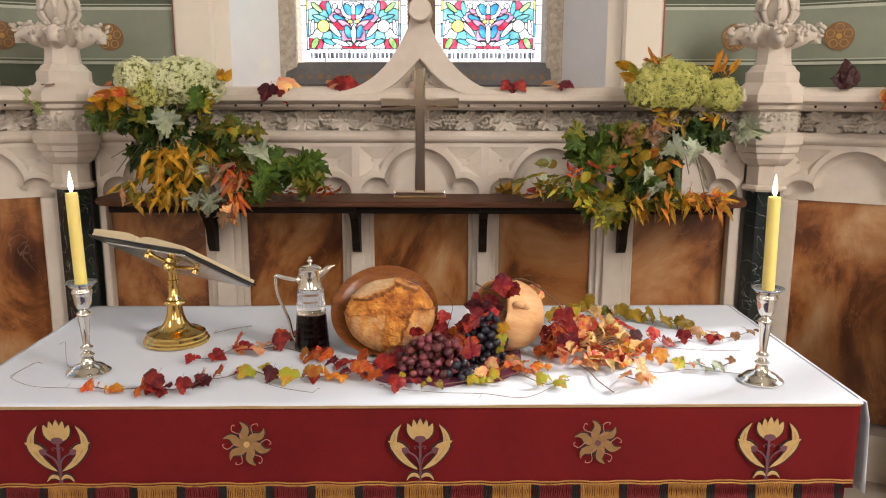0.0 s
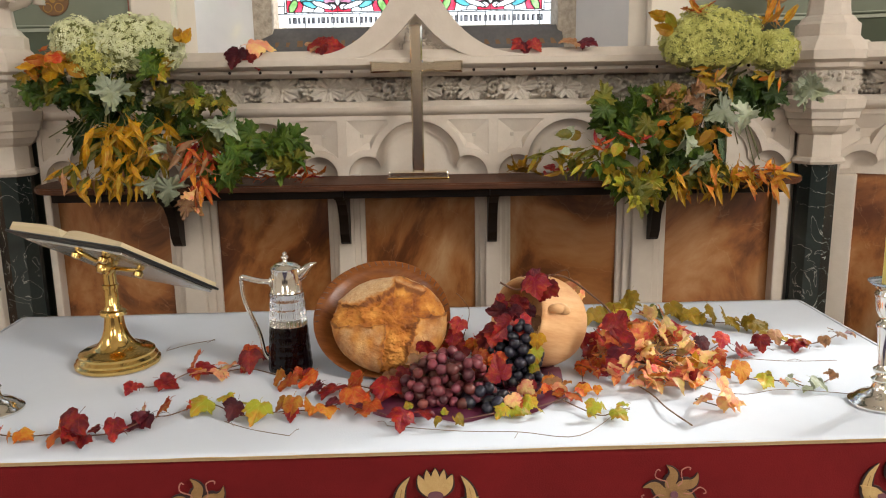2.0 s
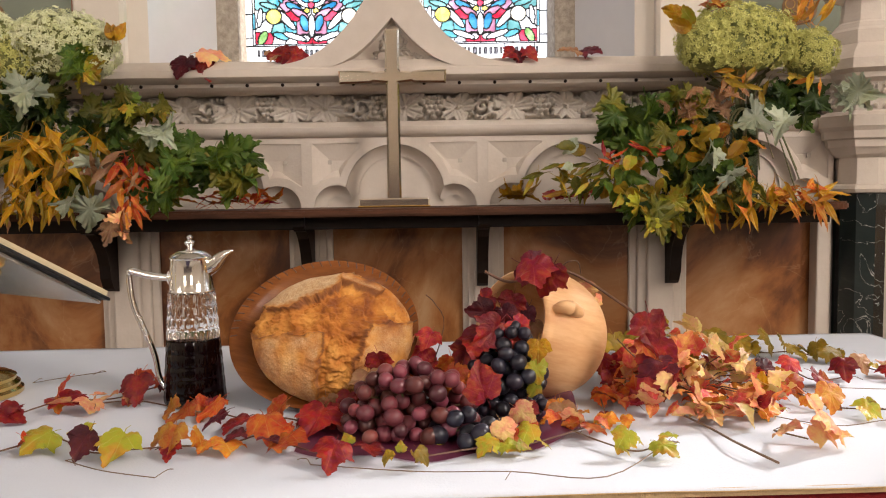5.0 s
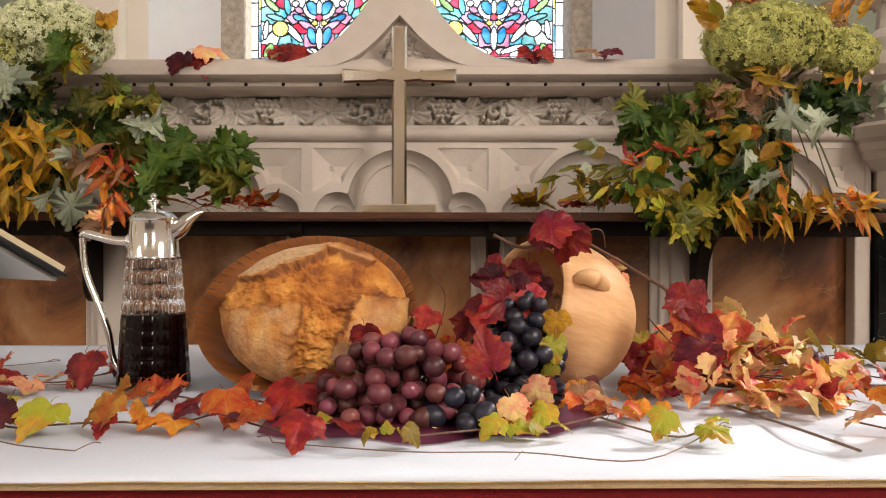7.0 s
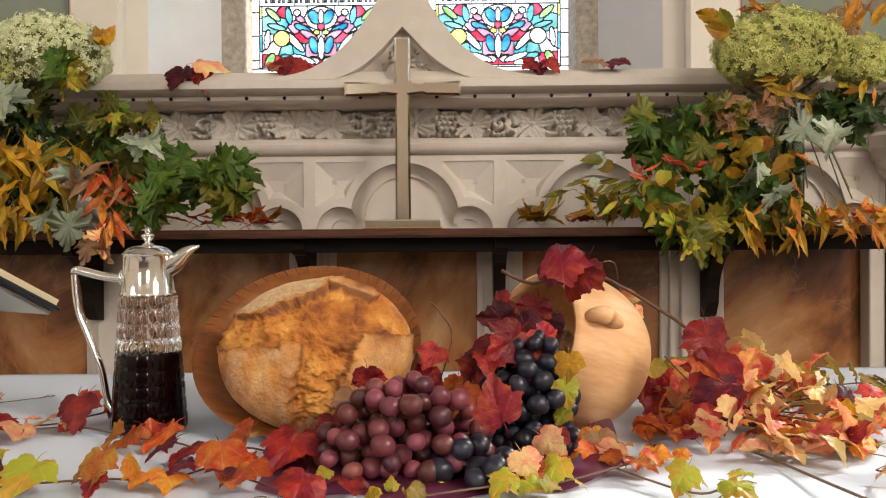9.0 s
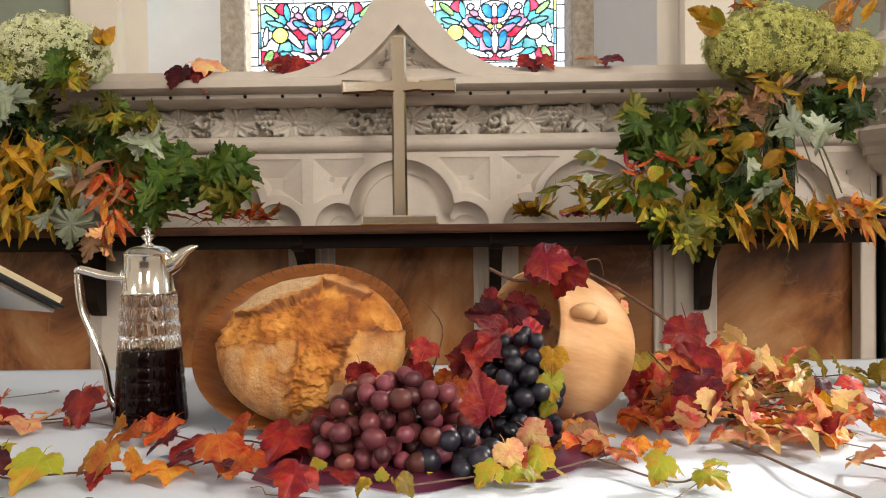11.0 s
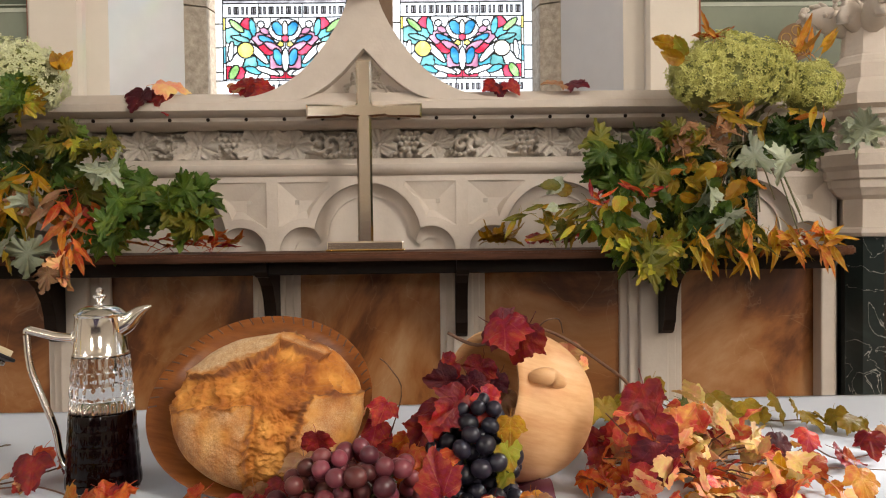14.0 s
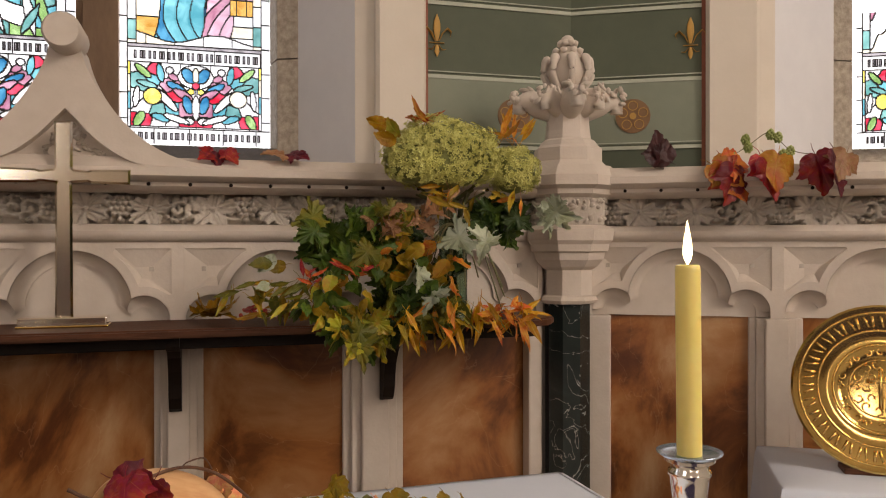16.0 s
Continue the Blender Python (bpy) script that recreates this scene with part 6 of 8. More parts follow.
CRUST = bpy.data.materials.new("bread_crust")
CRUST.use_nodes = True
N, L = CRUST.node_tree.nodes, CRUST.node_tree.links
cb = N["Principled BSDF"]
cb.inputs["Roughness"].default_value = 0.75
at_n = N.new("ShaderNodeAttribute")
at_n.attribute_name = "flour"
tc = N.new("ShaderNodeTexCoord")
n1 = N.new("ShaderNodeTexNoise")
n1.inputs["Scale"].default_value, n1.inputs["Detail"].default_value = 24, 10
L.new(tc.outputs["Object"], n1.inputs["Vector"])
n2 = N.new("ShaderNodeTexNoise")
n2.inputs["Scale"].default_value, n2.inputs["Detail"].default_value, n2.inputs["Roughness"].default_value = 48, 12, 0.85
L.new(tc.outputs["Object"], n2.inputs["Vector"])
r1 = N.new("ShaderNodeValToRGB")
e = r1.color_ramp.elements
e[0].position, e[0].color = 0.32, (0.20, 0.050, 0.008, 1)
e[1].position, e[1].color = 0.68, (0.68, 0.32, 0.065, 1)
q = e.new(0.47)
q.color = (0.46, 0.155, 0.018, 1)
L.new(n1.outputs["Fac"], r1.inputs["Fac"])
r2 = N.new("ShaderNodeValToRGB")
e = r2.color_ramp.elements
e[0].position, e[0].color = 0.42, (0.44, 0.215, 0.070, 1)
e[1].position, e[1].color = 0.68, (0.76, 0.58, 0.36, 1)
n4 = N.new("ShaderNodeTexNoise")
n4.inputs["Scale"].default_value, n4.inputs["Detail"].default_value = 620, 2
L.new(tc.outputs["Object"], n4.inputs["Vector"])
dust = N.new("ShaderNodeMath")
dust.operation = "MULTIPLY_ADD"
dust.inputs[1].default_value = 0.55
L.new(n4.outputs["Fac"], dust.inputs[0])
half_n = N.new("ShaderNodeMath")
half_n.operation = "MULTIPLY"
half_n.inputs[1].default_value = 0.5
L.new(n2.outputs["Fac"], half_n.inputs[0])
L.new(half_n.outputs[0], dust.inputs[2])
L.new(dust.outputs[0], r2.inputs["Fac"])
mx = N.new("ShaderNodeMix")
mx.data_type = "RGBA"
L.new(at_n.outputs["Fac"], mx.inputs["Factor"])
L.new(r1.outputs[0], mx.inputs["A"])
L.new(r2.outputs[0], mx.inputs["B"])
ab_n = N.new("ShaderNodeAttribute")
ab_n.attribute_name = "bake"
md = N.new("ShaderNodeMix")
md.data_type = "RGBA"
md.inputs["B"].default_value = (0.13, 0.038, 0.009, 1)
md.clamp_factor = True
L.new(ab_n.outputs["Fac"], md.inputs["Factor"])
L.new(mx.outputs["Result"], md.inputs["A"])
L.new(md.outputs["Result"], cb.inputs["Base Color"])
bp = N.new("ShaderNodeBump")
bp.inputs["Strength"].default_value, bp.inputs["Distance"].default_value = 0.8, 0.003
n3 = N.new("ShaderNodeTexNoise")
n3.inputs["Scale"].default_value, n3.inputs["Detail"].default_value = 150, 9
L.new(tc.outputs["Object"], n3.inputs["Vector"])
L.new(n3.outputs["Fac"], bp.inputs["Height"])
L.new(bp.outputs[0], cb.inputs["Normal"])


def loaf_zone(u, v):
    """How far inside a floury flap of crust (u, v) lies on the face of the loaf; below 0 in the torn golden middle."""
    w = 0.045 * noise.noise(Vector((u * 4, v * 4, 1.7))) + 0.035 * noise.noise(Vector((u * 11, v * 11, 5))) + 0.02 * noise.noise(Vector((u * 27, v * 27, 9)))
    cap = min(0.80 * (v - 0.84 - 0.62 * u - 0.30 * u * u) + 0.06, 0.10 - u, 0.5)       # upper left strip
    field = min(-0.085 - u + 0.10 * (v + 0.3), 0.10 + 0.14 * (u + 0.6) - v)              # lower left field
    flap = min(u - 0.37 - 0.26 * (v + 0.15), 0.27 - 0.10 * (u - 0.5) - v)                # right flap
    ear = 0.055 - abs(v - 1.02 + 0.48 * u) - max(0.0, abs(u - 0.33) - 0.22)              # thin white ridge
    return max(cap + w, field + w, flap + w, ear)


bm = bmesh.new()
nu, nv = 400, 240
rings = []
fl, bake = [], []
for j in range(1, nv):
    th = math.pi * j / nv
    ring = []
    for i in range(nu):
        ph = 2 * math.pi * i / nu
        x, y, z = math.sin(th) * math.cos(ph), math.sin(th) * math.sin(ph), math.cos(th)
        fu, fv = x * 0.98, (0.0889 * y + 0.0463 * z) / 0.1002
        d = loaf_zone(fu, fv) if -5.54 * y + 10.64 * z > -0.4 else 0.3
        lip = 0.085 * math.exp(-max(d, 0.0) / 0.10) if d > 0 else -0.045 + 0.13 * math.exp(d / 0.012)
        lump = noise.fractal(Vector((x * 5 + 3, y * 5, z * 5)), 1.0, 2.0, 5)
        ridge = abs(noise.noise(Vector((fu * 2.6 + 0.9 * fv, fv * 3.6 - 0.6 * fu, 7))))
        fine = noise.fractal(Vector((x * 17, y * 17, z * 17)), 0.8, 2.1, 3)
        rough = (0.035 * fine + 0.12 * lump - 0.20 * max(0.0, 0.22 - ridge)) if d < 0 else 0.014 * lump + 0.006 * fine
        s = 1 + (lip + rough) * (0.35 + 0.65 * max(z, 0)) + 0.02 * noise.noise(Vector((x * 1.5, y * 1.5, z * 1.5)))
        if z < -0.3:
            zz = -0.3 + (z + 0.3) * 0.3
        else:
            zz = z
        ring.append(bm.verts.new((0.132 * x * s, 0.116 * y * s, 0.072 * zz * s)))
        white = 1.0 if fv > 0.30 + 0.1 * fu and fu < 0.62 else 0.34 + 0.5 * noise.noise(Vector((x * 5, y * 5, 4)))
        fl.append(max(0.0, min(white, (d - 0.015) * 14)) if z > -0.6 else 0.6)
        bake.append(min(0.85, 0.85 * math.exp(-((d + 0.004) / 0.011) ** 2) + max(0.0, 1.4 * (0.11 - ridge) + 0.35 * lump - 0.25 * fine - 0.12) * (1 if d < 0 else 0.25) + (0.30 * max(0.0, noise.noise(Vector((x * 9, y * 9, z * 9)))) if d > 0 else 0)))
    rings.append(ring)
top, bot = bm.verts.new((0, 0, 0.066)), bm.verts.new((0, 0, -0.04))
fl += [0.0, 0.5]
bake += [0.0, 0.0]
for a, b in zip(rings, rings[1:]):
    for i in range(nu):
        j = (i + 1) % nu
        bm.faces.new((a[i], b[i], b[j], a[j]))
for i in range(nu):
    j = (i + 1) % nu
    bm.faces.new((top, rings[0][i], rings[0][j]))
    bm.faces.new((bot, rings[-1][j], rings[-1][i]))
loaf = solid("round_loaf", bm, CRUST, "round rustic loaf with a floury, split golden crust", "bread", smooth=True)
attr = loaf.data.attributes.new("flour", "FLOAT", "POINT")
attr.data.foreach_set("value", fl)
attr = loaf.data.attributes.new("bake", "FLOAT", "POINT")
attr.data.foreach_set("value", bake)
loaf.matrix_basis = pose(-0.033, 2.4765, TZ + 0.110, 46, 0, 0)

# ---- turned wooden pot on its side ----
POTWOOD = material("pale_turned_wood_pot", (0.78, 0.49, 0.25), 0.5, dark=(0.58, 0.28, 0.11), scale=4, amount=0.9, bump=0.06, bump_scale=80, stretch=(1.2, 9.0, 1.6), spec=0.35)
axis = Vector((-0.80, -0.50, 0.30)).normalized()
pot_m = Matrix.Translation((0.310, 2.490, TZ + 0.1085)) @ axis.to_track_quat("Z", "Y").to_matrix().to_4x4() @ Matrix.Scale(1.065, 4)
pot = thing("wooden_pot", "pale turned wooden pot lying on its side", "pot", pot_m)
pot_curve = [(p.x, p.y) for p in smooth_path([(0.030, -0.091, 0), (0.058, -0.085, 0), (0.079, -0.068, 0), (0.094, -0.038, 0), (0.100, -0.004, 0), (0.0975, 0.025, 0), (0.0885, 0.052, 0)], 5)]
part("body", lathe(bmesh.new(), pot_curve + [(0.0885, 0.057), (0.0865, 0.062), (0.083, 0.064), (0.078, 0.061), (0.077, 0.050), (0.086, 0.022), (0.087, -0.02), (0.07, -0.058), (0.004, -0.074)], 64), POTWOOD, pot, smooth=True, angle=60)
bm = bmesh.new()
inv = pot_m.inverted()
c0 = inv @ Vector((0.342, 2.395, TZ + 0.165))
d0 = Vector((c0.x, c0.y, 0)).normalized()
tg = Vector((0, 0, 1))
base = d0 * 0.094 + Vector((0, 0, 0.030))
tube(bm, smooth_path([base - tg * 0.030 - d0 * 0.004, base - tg * 0.016 + d0 * 0.005, base + d0 * 0.009, base + tg * 0.014 + d0 * 0.007, base + tg * 0.020 - d0 * 0.006], 4), [0.003 + 0.0085 * math.sin(math.pi * (k + 0.5) / 17) ** 0.6 for k in range(17)], 12)
part("lug_handle", bm, POTWOOD, pot, "small rounded lug handle", smooth=True)

# ---- grapes ----
def grape_material(name, base, bloom):
    m = material(name, base, 0.33, dark=bloom, scale=55, amount=0.8, vary=0.6, bump=0.05, spec=0.42)
    m.node_tree.nodes["Principled BSDF"].inputs["Subsurface Weight"].default_value = 0.12
    m.node_tree.nodes["Principled BSDF"].inputs["Subsurface Radius"].default_value = (0.01, 0.003, 0.003)
    return m


REDGRAPE = grape_material("red_grape_skin", (0.165, 0.015, 0.016), (0.150, 0.062, 0.085))
BLACKGRAPE = grape_material("black_grape_skin", (0.007, 0.005, 0.009), (0.026, 0.026, 0.042))


def grape_mesh(mat, name):
    bm = bmesh.new()
    bmesh.ops.create_uvsphere(bm, u_segments=18, v_segments=12, radius=1.0)
    return mesh_of(name, bm, mat, True)


GRAPES = {"red": grape_mesh(REDGRAPE, "grape"), "black": grape_mesh(BLACKGRAPE, "grape")}


def bunch(name, kind, label, n, centre, spread, size, seed, floor_z=TZ + 0.004):
    r = random.Random(seed)
    h = thing(name, label, "grapes", pose(*centre), "bunches of grapes")
    spots = []
    tries = 0
    while len(spots) < n and tries < 9000:
        tries += 1
        p = Vector((r.uniform(-1, 1) * spread[0], r.uniform(-1, 1) * spread[1], r.random() * spread[2]))
        s = size * r.uniform(0.85, 1.12)
        w = Vector(centre) + p
        if w.z < floor_z + s:
            p.z += floor_z + s - w.z
        if (p.x / spread[0]) ** 2 + (p.y / spread[1]) ** 2 + (p.z / spread[2]) ** 2 > 1.05:
            continue
        if any((p - q).length < (s + t) * 0.84 for q, t in spots):
            continue
        spots.append((p, s))
    for p, s in spots:
        ob = new("grape", GRAPES[kind])
        ob.parent = h
        ob.matrix_basis = Matrix.Translation(p) @ Euler((r.uniform(0, 6), r.uniform(0, 6), r.uniform(0, 6))).to_matrix().to_4x4() @ Matrix.Diagonal((s, s * 0.98, s * 1.12, 1))
    for p, s in spots[::3]:
        bm = tube(bmesh.new(), [p * 0.97, p * 0.4 + Vector((0, 0, 0.012)), Vector((0, 0, 0.012))], 0.0013, 5)
        part("stalk", bm, GREENSTEM, h)
    return h


bunch("grape_bunch", "red", "bunch of bloomy red grapes heaped on the cloth", 120, (0.102, 2.298, TZ + 0.004), (0.100, 0.080, 0.098), 0.0113, 3)
bunch("grape_bunch", "black", "bunch of black grapes spilling from the pot", 120, (0.245, 2.375, TZ + 0.004), (0.060, 0.066, 0.145), 0.0112, 5)
bunch("grape_bunch", "black", "small cluster of black grapes in front", 15, (0.185, 2.245, TZ + 0.004), (0.058, 0.045, 0.035), 0.0125, 9)

# ---- plum organza cloth under the grapes ----
ORGANZA = bpy.data.materials.new("plum_organza")
ORGANZA.use_nodes = True
N, L = ORGANZA.node_tree.nodes, ORGANZA.node_tree.links
N["Principled BSDF"].inputs["Base Color"].default_value = (0.10, 0.010, 0.035, 1)
N["Principled BSDF"].inputs["Roughness"].default_value = 0.45
tb = N.new("ShaderNodeBsdfTransparent")
tb.inputs["Color"].default_value = (0.75, 0.45, 0.55, 1)
wv = N.new("ShaderNodeTexNoise")
wv.inputs["Scale"].default_value = 9
tc = N.new("ShaderNodeTexCoord")
L.new(tc.outputs["Object"], wv.inputs["Vector"])
mr = N.new("ShaderNodeMapRange")
mr.inputs["To Min"].default_value, mr.inputs["To Max"].default_value = 0.15, 0.5
L.new(wv.outputs["Fac"], mr.inputs["Value"])
ms = N.new("ShaderNodeMixShader")
L.new(mr.outputs[0], ms.inputs[0])
L.new(N["Principled BSDF"].outputs[0], ms.inputs[1])
L.new(tb.outputs[0], ms.inputs[2])
L.new(ms.outputs[0], N["Material Output"].inputs["Surface"])
bm = bmesh.new()
nx, ny = 60, 40
rows = []
for j in range(ny + 1):
    row = []
    for i in range(nx + 1):
        s, t = i / nx, j / ny
        x = -0.055 + 0.395 * s
        bulge = 0.055 * math.sin(math.pi * min(max((s + 0.02) / 1.0, 0), 1)) + 0.012 * math.sin(17 * s + 2 * t)
        y = 2.222 - bulge + 0.22 * t + 0.03 * s
        fold = 0.0035 + 0.010 * (0.5 + 0.5 * math.sin(30 * s + 9 * t + 3 * noise.noise(Vector((s * 3, t * 3, 0))))) * (0.4 + 0.6 * s)
        rise = 0.035 * max(0.0, s - 0.80) / 0.2 * math.sin(math.pi * min(1, t * 1.2 + 0.1))
        z = TZ + 0.002 + fold * (0.35 + t) * math.sin(math.pi * min(1, t * 4 + 0.05) / 2) + rise
        row.append(bm.verts.new((x, y, z)))
    rows.append(row)
for j in range(ny):
    for i in range(nx):
        bm.faces.new((rows[j][i], rows[j][i + 1], rows[j + 1][i + 1], rows[j + 1][i]))
solid("organza_cloth", bm, ORGANZA, "crumpled sheer plum organza under the grapes", "cloth", smooth=True)

# ---- trailing vines on the altar ----
rv = random.Random(11)


def flat_pose(x, y, z, turn, tilt=0.0, roll=0.0):
    return pose(x, y, z, 0, 0, turn) @ pose(0, 0, 0, tilt, roll, 0)


def vine(label, pts, colours, sizes, stem=0.0012, shape="ivy", lift=0.010, mat=None, extra=True):
    """A trailing stem through pts (x, y) on the cloth, with one leaf at each point: its colour letter and length."""
    h = thing("vine_trail", label, "vine", pose(pts[0][0], pts[0][1], TZ + 0.002), "vine trails on the altar")
    o = Vector((pts[0][0], pts[0][1], 0))
    path = [Vector((x, y, 0.004 + lift * abs(math.sin(i * 1.9 + 1)))) - o for i, (x, y) in enumerate(pts)]
    bm = tube(bmesh.new(), smooth_path(path, 5), stem, 6)
    for i, p in enumerate(path):
        if extra and i % 2 == 0:
            a = rv.uniform(0, 6.28)
            q = p + Vector((0.03 * math.cos(a), 0.03 * math.sin(a), 0.001))
            tube(bm, smooth_path([p, (p + q) / 2 + Vector((0.004, 0.003, 0.003)), q + Vector((0.003, -0.002, 0))], 3), 0.0006, 4)
    part("stem", bm, mat or STEM, h)
    for i, (p, c) in enumerate(zip(path, colours)):
        if c == "-":
            continue
        s = sizes[i % len(sizes)] * (0.88 if "red" in label or "orange leaves" in label else 1.0)
        resting(leaf(h, shape, c, rv.randrange(4), flat_pose(p.x, p.y, p.z + 0.006, rv.uniform(-70, 70) + 180, rv.uniform(-65, -5), rv.uniform(-25, 25)), s), 0.001)
        for extra_leaf in range(rv.choice((1, 2, 2, 3))):
            c2 = rv.choice((c, c, rv.choice("OYRKPM"))) if len(colours) > 3 and c not in "ML" else c
            resting(leaf(h, shape, c2, rv.randrange(4), flat_pose(p.x + rv.uniform(-0.04, 0.04), p.y + rv.uniform(-0.02, 0.03), p.z + 0.008, rv.uniform(60, 300), rv.uniform(-65, 5), rv.uniform(-35, 35)), s * rv.uniform(0.45, 0.8)), 0.001)
    return h


vine("vine of red and orange autumn leaves along the cloth", [(-0.767, 2.124), (-0.715, 2.121), (-0.633, 2.115), (-0.597, 2.118), (-0.535, 2.124), (-0.490, 2.185), (-0.46, 2.215), (-0.394, 2.250), (-0.321, 2.202), (-0.276, 2.203), (-0.210, 2.209), (-0.154, 2.235), (-0.103, 2.255), (-0.061, 2.22), (0.011, 2.158)],
     "OYORRKOLKLYYOOR", [0.045, 0.042, 0.055, 0.068, 0.05, 0.06, 0.052, 0.06, 0.05, 0.062, 0.052, 0.058, 0.062, 0.064, 0.056])
vine("vine of dark red leaves beside the jug", [(-0.586, 2.354), (-0.536, 2.374), (-0.480, 2.445), (-0.408, 2.480), (-0.369, 2.52), (-0.345, 2.56)], "RRRPOO", [0.038, 0.055, 0.075, 0.05, 0.06, 0.06])
vine("vine of orange leaves below the jug", [(-0.42, 2.43), (-0.361, 2.472), (-0.245, 2.38), (-0.197, 2.381), (-0.142, 2.333), (-0.087, 2.334), (-0.026, 2.30)], "PROOROR", [0.05, 0.06, 0.058, 0.055, 0.07, 0.06, 0.07])
vine("trail of mustard green leaves along the cloth", [(0.50, 2.80), (0.56, 2.86), (0.626, 2.92), (0.660, 2.845), (0.717, 2.848), (0.756, 2.793), (0.806, 2.78), (0.845, 2.748), (0.892, 2.716), (0.928, 2.653)], "MMMEMMMMMM", [0.055, 0.06, 0.06, 0.05, 0.058, 0.045, 0.055, 0.05, 0.055, 0.03])
vine("trail of small crimson leaves along the cloth", [(0.52, 2.66), (0.621, 2.647), (0.682, 2.679), (0.702, 2.535), (0.777, 2.59), (0.785, 2.521), (0.857, 2.562), (0.910, 2.61), (0.952, 2.575), (1.024, 2.594), (1.084, 2.638)], "CCCKCRRBRBB", [0.06, 0.07, 0.085, 0.05, 0.042, 0.05, 0.045, 0.04, 0.045, 0.03, 0.03])
vine("trail of small pale leaves along the cloth", [(0.56, 2.42), (0.636, 2.422), (0.708, 2.449), (0.739, 2.373), (0.785, 2.34), (0.829, 2.327), (0.871, 2.313), (0.940, 2.353)], "OPOYLWWB", [0.05, 0.05, 0.045, 0.05, 0.04, 0.03, 0.04, 0.022])
vine("sprig of small orange and lime leaves in front of the pot", [(0.400, 2.43), (0.384, 2.318), (0.342, 2.258), (0.263, 2.213), (0.210, 2.195), (0.114, 2.150)], "OYOLLM", [0.036, 0.036, 0.036, 0.036, 0.034, 0.025])
vine("sprig of lime leaves on the cloth", [(0.306, 2.285), (0.387, 2.185), (0.423, 2.178), (0.46, 2.21)], "OLL-", [0.034, 0.034, 0.036, 0.03], mat=TWIG)
vine("peach leaf fallen on the cloth", [(0.60, 2.24), (0.639, 2.219)], "-P", [0.07, 0.07], mat=TWIG)
for lab, pts in (("bare grey twig lying on the cloth", [(0.50, 2.34), (0.525, 2.28), (0.533, 2.20), (0.56, 2.127)]), ("bare thin twig on the cloth", [(-1.02, 2.50), (-0.928, 2.318), (-0.88, 2.26)]),
                 ("bare thin curled twig on the cloth", [(-1.016, 2.31), (-1.03, 2.24), (-1.016, 2.19), (-0.935, 2.141), (-0.839, 2.125), (-0.769, 2.118)]), ("bare thin twig on the cloth", [(-0.60, 2.60), (-0.56, 2.66), (-0.50, 2.68)]),
                 ("long thin tendril lying in front of the grapes", [(-0.02, 2.14), (0.114, 2.12), (0.228, 2.102), (0.34, 2.09), (0.445, 2.21)]), ("bare twig on the cloth", [(0.60, 2.36), (0.70, 2.28), (0.80, 2.29), (0.93, 2.27)]),
                 ("bare thin twig on the cloth", [(0.62, 2.46), (0.75, 2.50), (0.88, 2.46), (1.0, 2.47)]), ("bare thin twig on the cloth", [(-0.34, 2.17), (-0.28, 2.14), (-0.20, 2.10)])):
    vine(lab, pts, "-" * len(pts), [0.03], 0.0016 if "grey" in lab else 0.0007, mat=TWIG, lift=0.006, extra="thin" in lab)

# leaves heaped round the pot and the grapes
heap = thing("leaf_heap", "heap of orange, peach and crimson vine leaves beside the pot", "leaves", pose(0.56, 2.47, TZ + 0.002))
stems = bmesh.new()
for k in range(210):
    a, q = rv.uniform(0, 6.28), math.sqrt(rv.random())
    x, y = 0.145 * q * math.cos(a), 0.17 * q * math.sin(a)
    z = 0.010 + rv.random() * 0.115 * (1 - q * q)
    c = rv.choice("NPIINIPSNILYIC" if x > -0.05 else "NCNPOCPN")
    resting(leaf(heap, "oval" if k % 3 == 0 else "ivy", c, rv.randrange(4), flat_pose(x, y, z, rv.uniform(0, 360), rv.uniform(-40, 75), rv.uniform(-45, 45)), rv.uniform(0.026, 0.047)), 0.001)
    if k % 5 == 0:
        tube(stems, [(x, y, z), (x * 0.5, y * 0.5 + 0.02, z * 0.5 + 0.01), (0, 0, 0.005)], 0.0011, 5)
part("stem", stems, STEM, heap)

arch = thing("vine_spray", "arching woody vine with dark red leaves over the pot", "vine", pose(0.27, 2.42, TZ + 0.19))
o = Vector((0.27, 2.42, TZ + 0.19))
bm = bmesh.new()
main = [Vector(p) - o for p in ((0.215, 2.41, TZ + 0.222), (0.255, 2.41, TZ + 0.205), (0.30, 2.44, TZ + 0.218), (0.345, 2.50, TZ + 0.215), (0.39, 2.53, TZ + 0.195), (0.435, 2.50, TZ + 0.165), (0.470, 2.46, TZ + 0.135), (0.495, 2.46, TZ + 0.075), (0.53, 2.46, TZ + 0.03))]
tube(bm, smooth_path(main, 5), 0.0024, 7)
tube(bm, smooth_path([Vector(p) - o for p in ((0.345, 2.50, TZ + 0.215), (0.355, 2.47, TZ + 0.230), (0.375, 2.49, TZ + 0.228), (0.385, 2.52, TZ + 0.205))], 4), 0.0011, 5)
tube(bm, smooth_path([Vector(p) - o for p in ((0.425, 2.42, TZ + 0.11), (0.46, 2.43, TZ + 0.075), (0.50, 2.42, TZ + 0.05))], 4), 0.0012, 5)
tube(bm, smooth_path([Vector(p) - o for p in ((0.115, 2.47, TZ + 0.02), (0.15, 2.50, TZ + 0.12), (0.135, 2.50, TZ + 0.16), (0.12, 2.50, TZ + 0.175))], 4), 0.0010, 5)
part("stem", bm, STEM, arch, smooth=True)


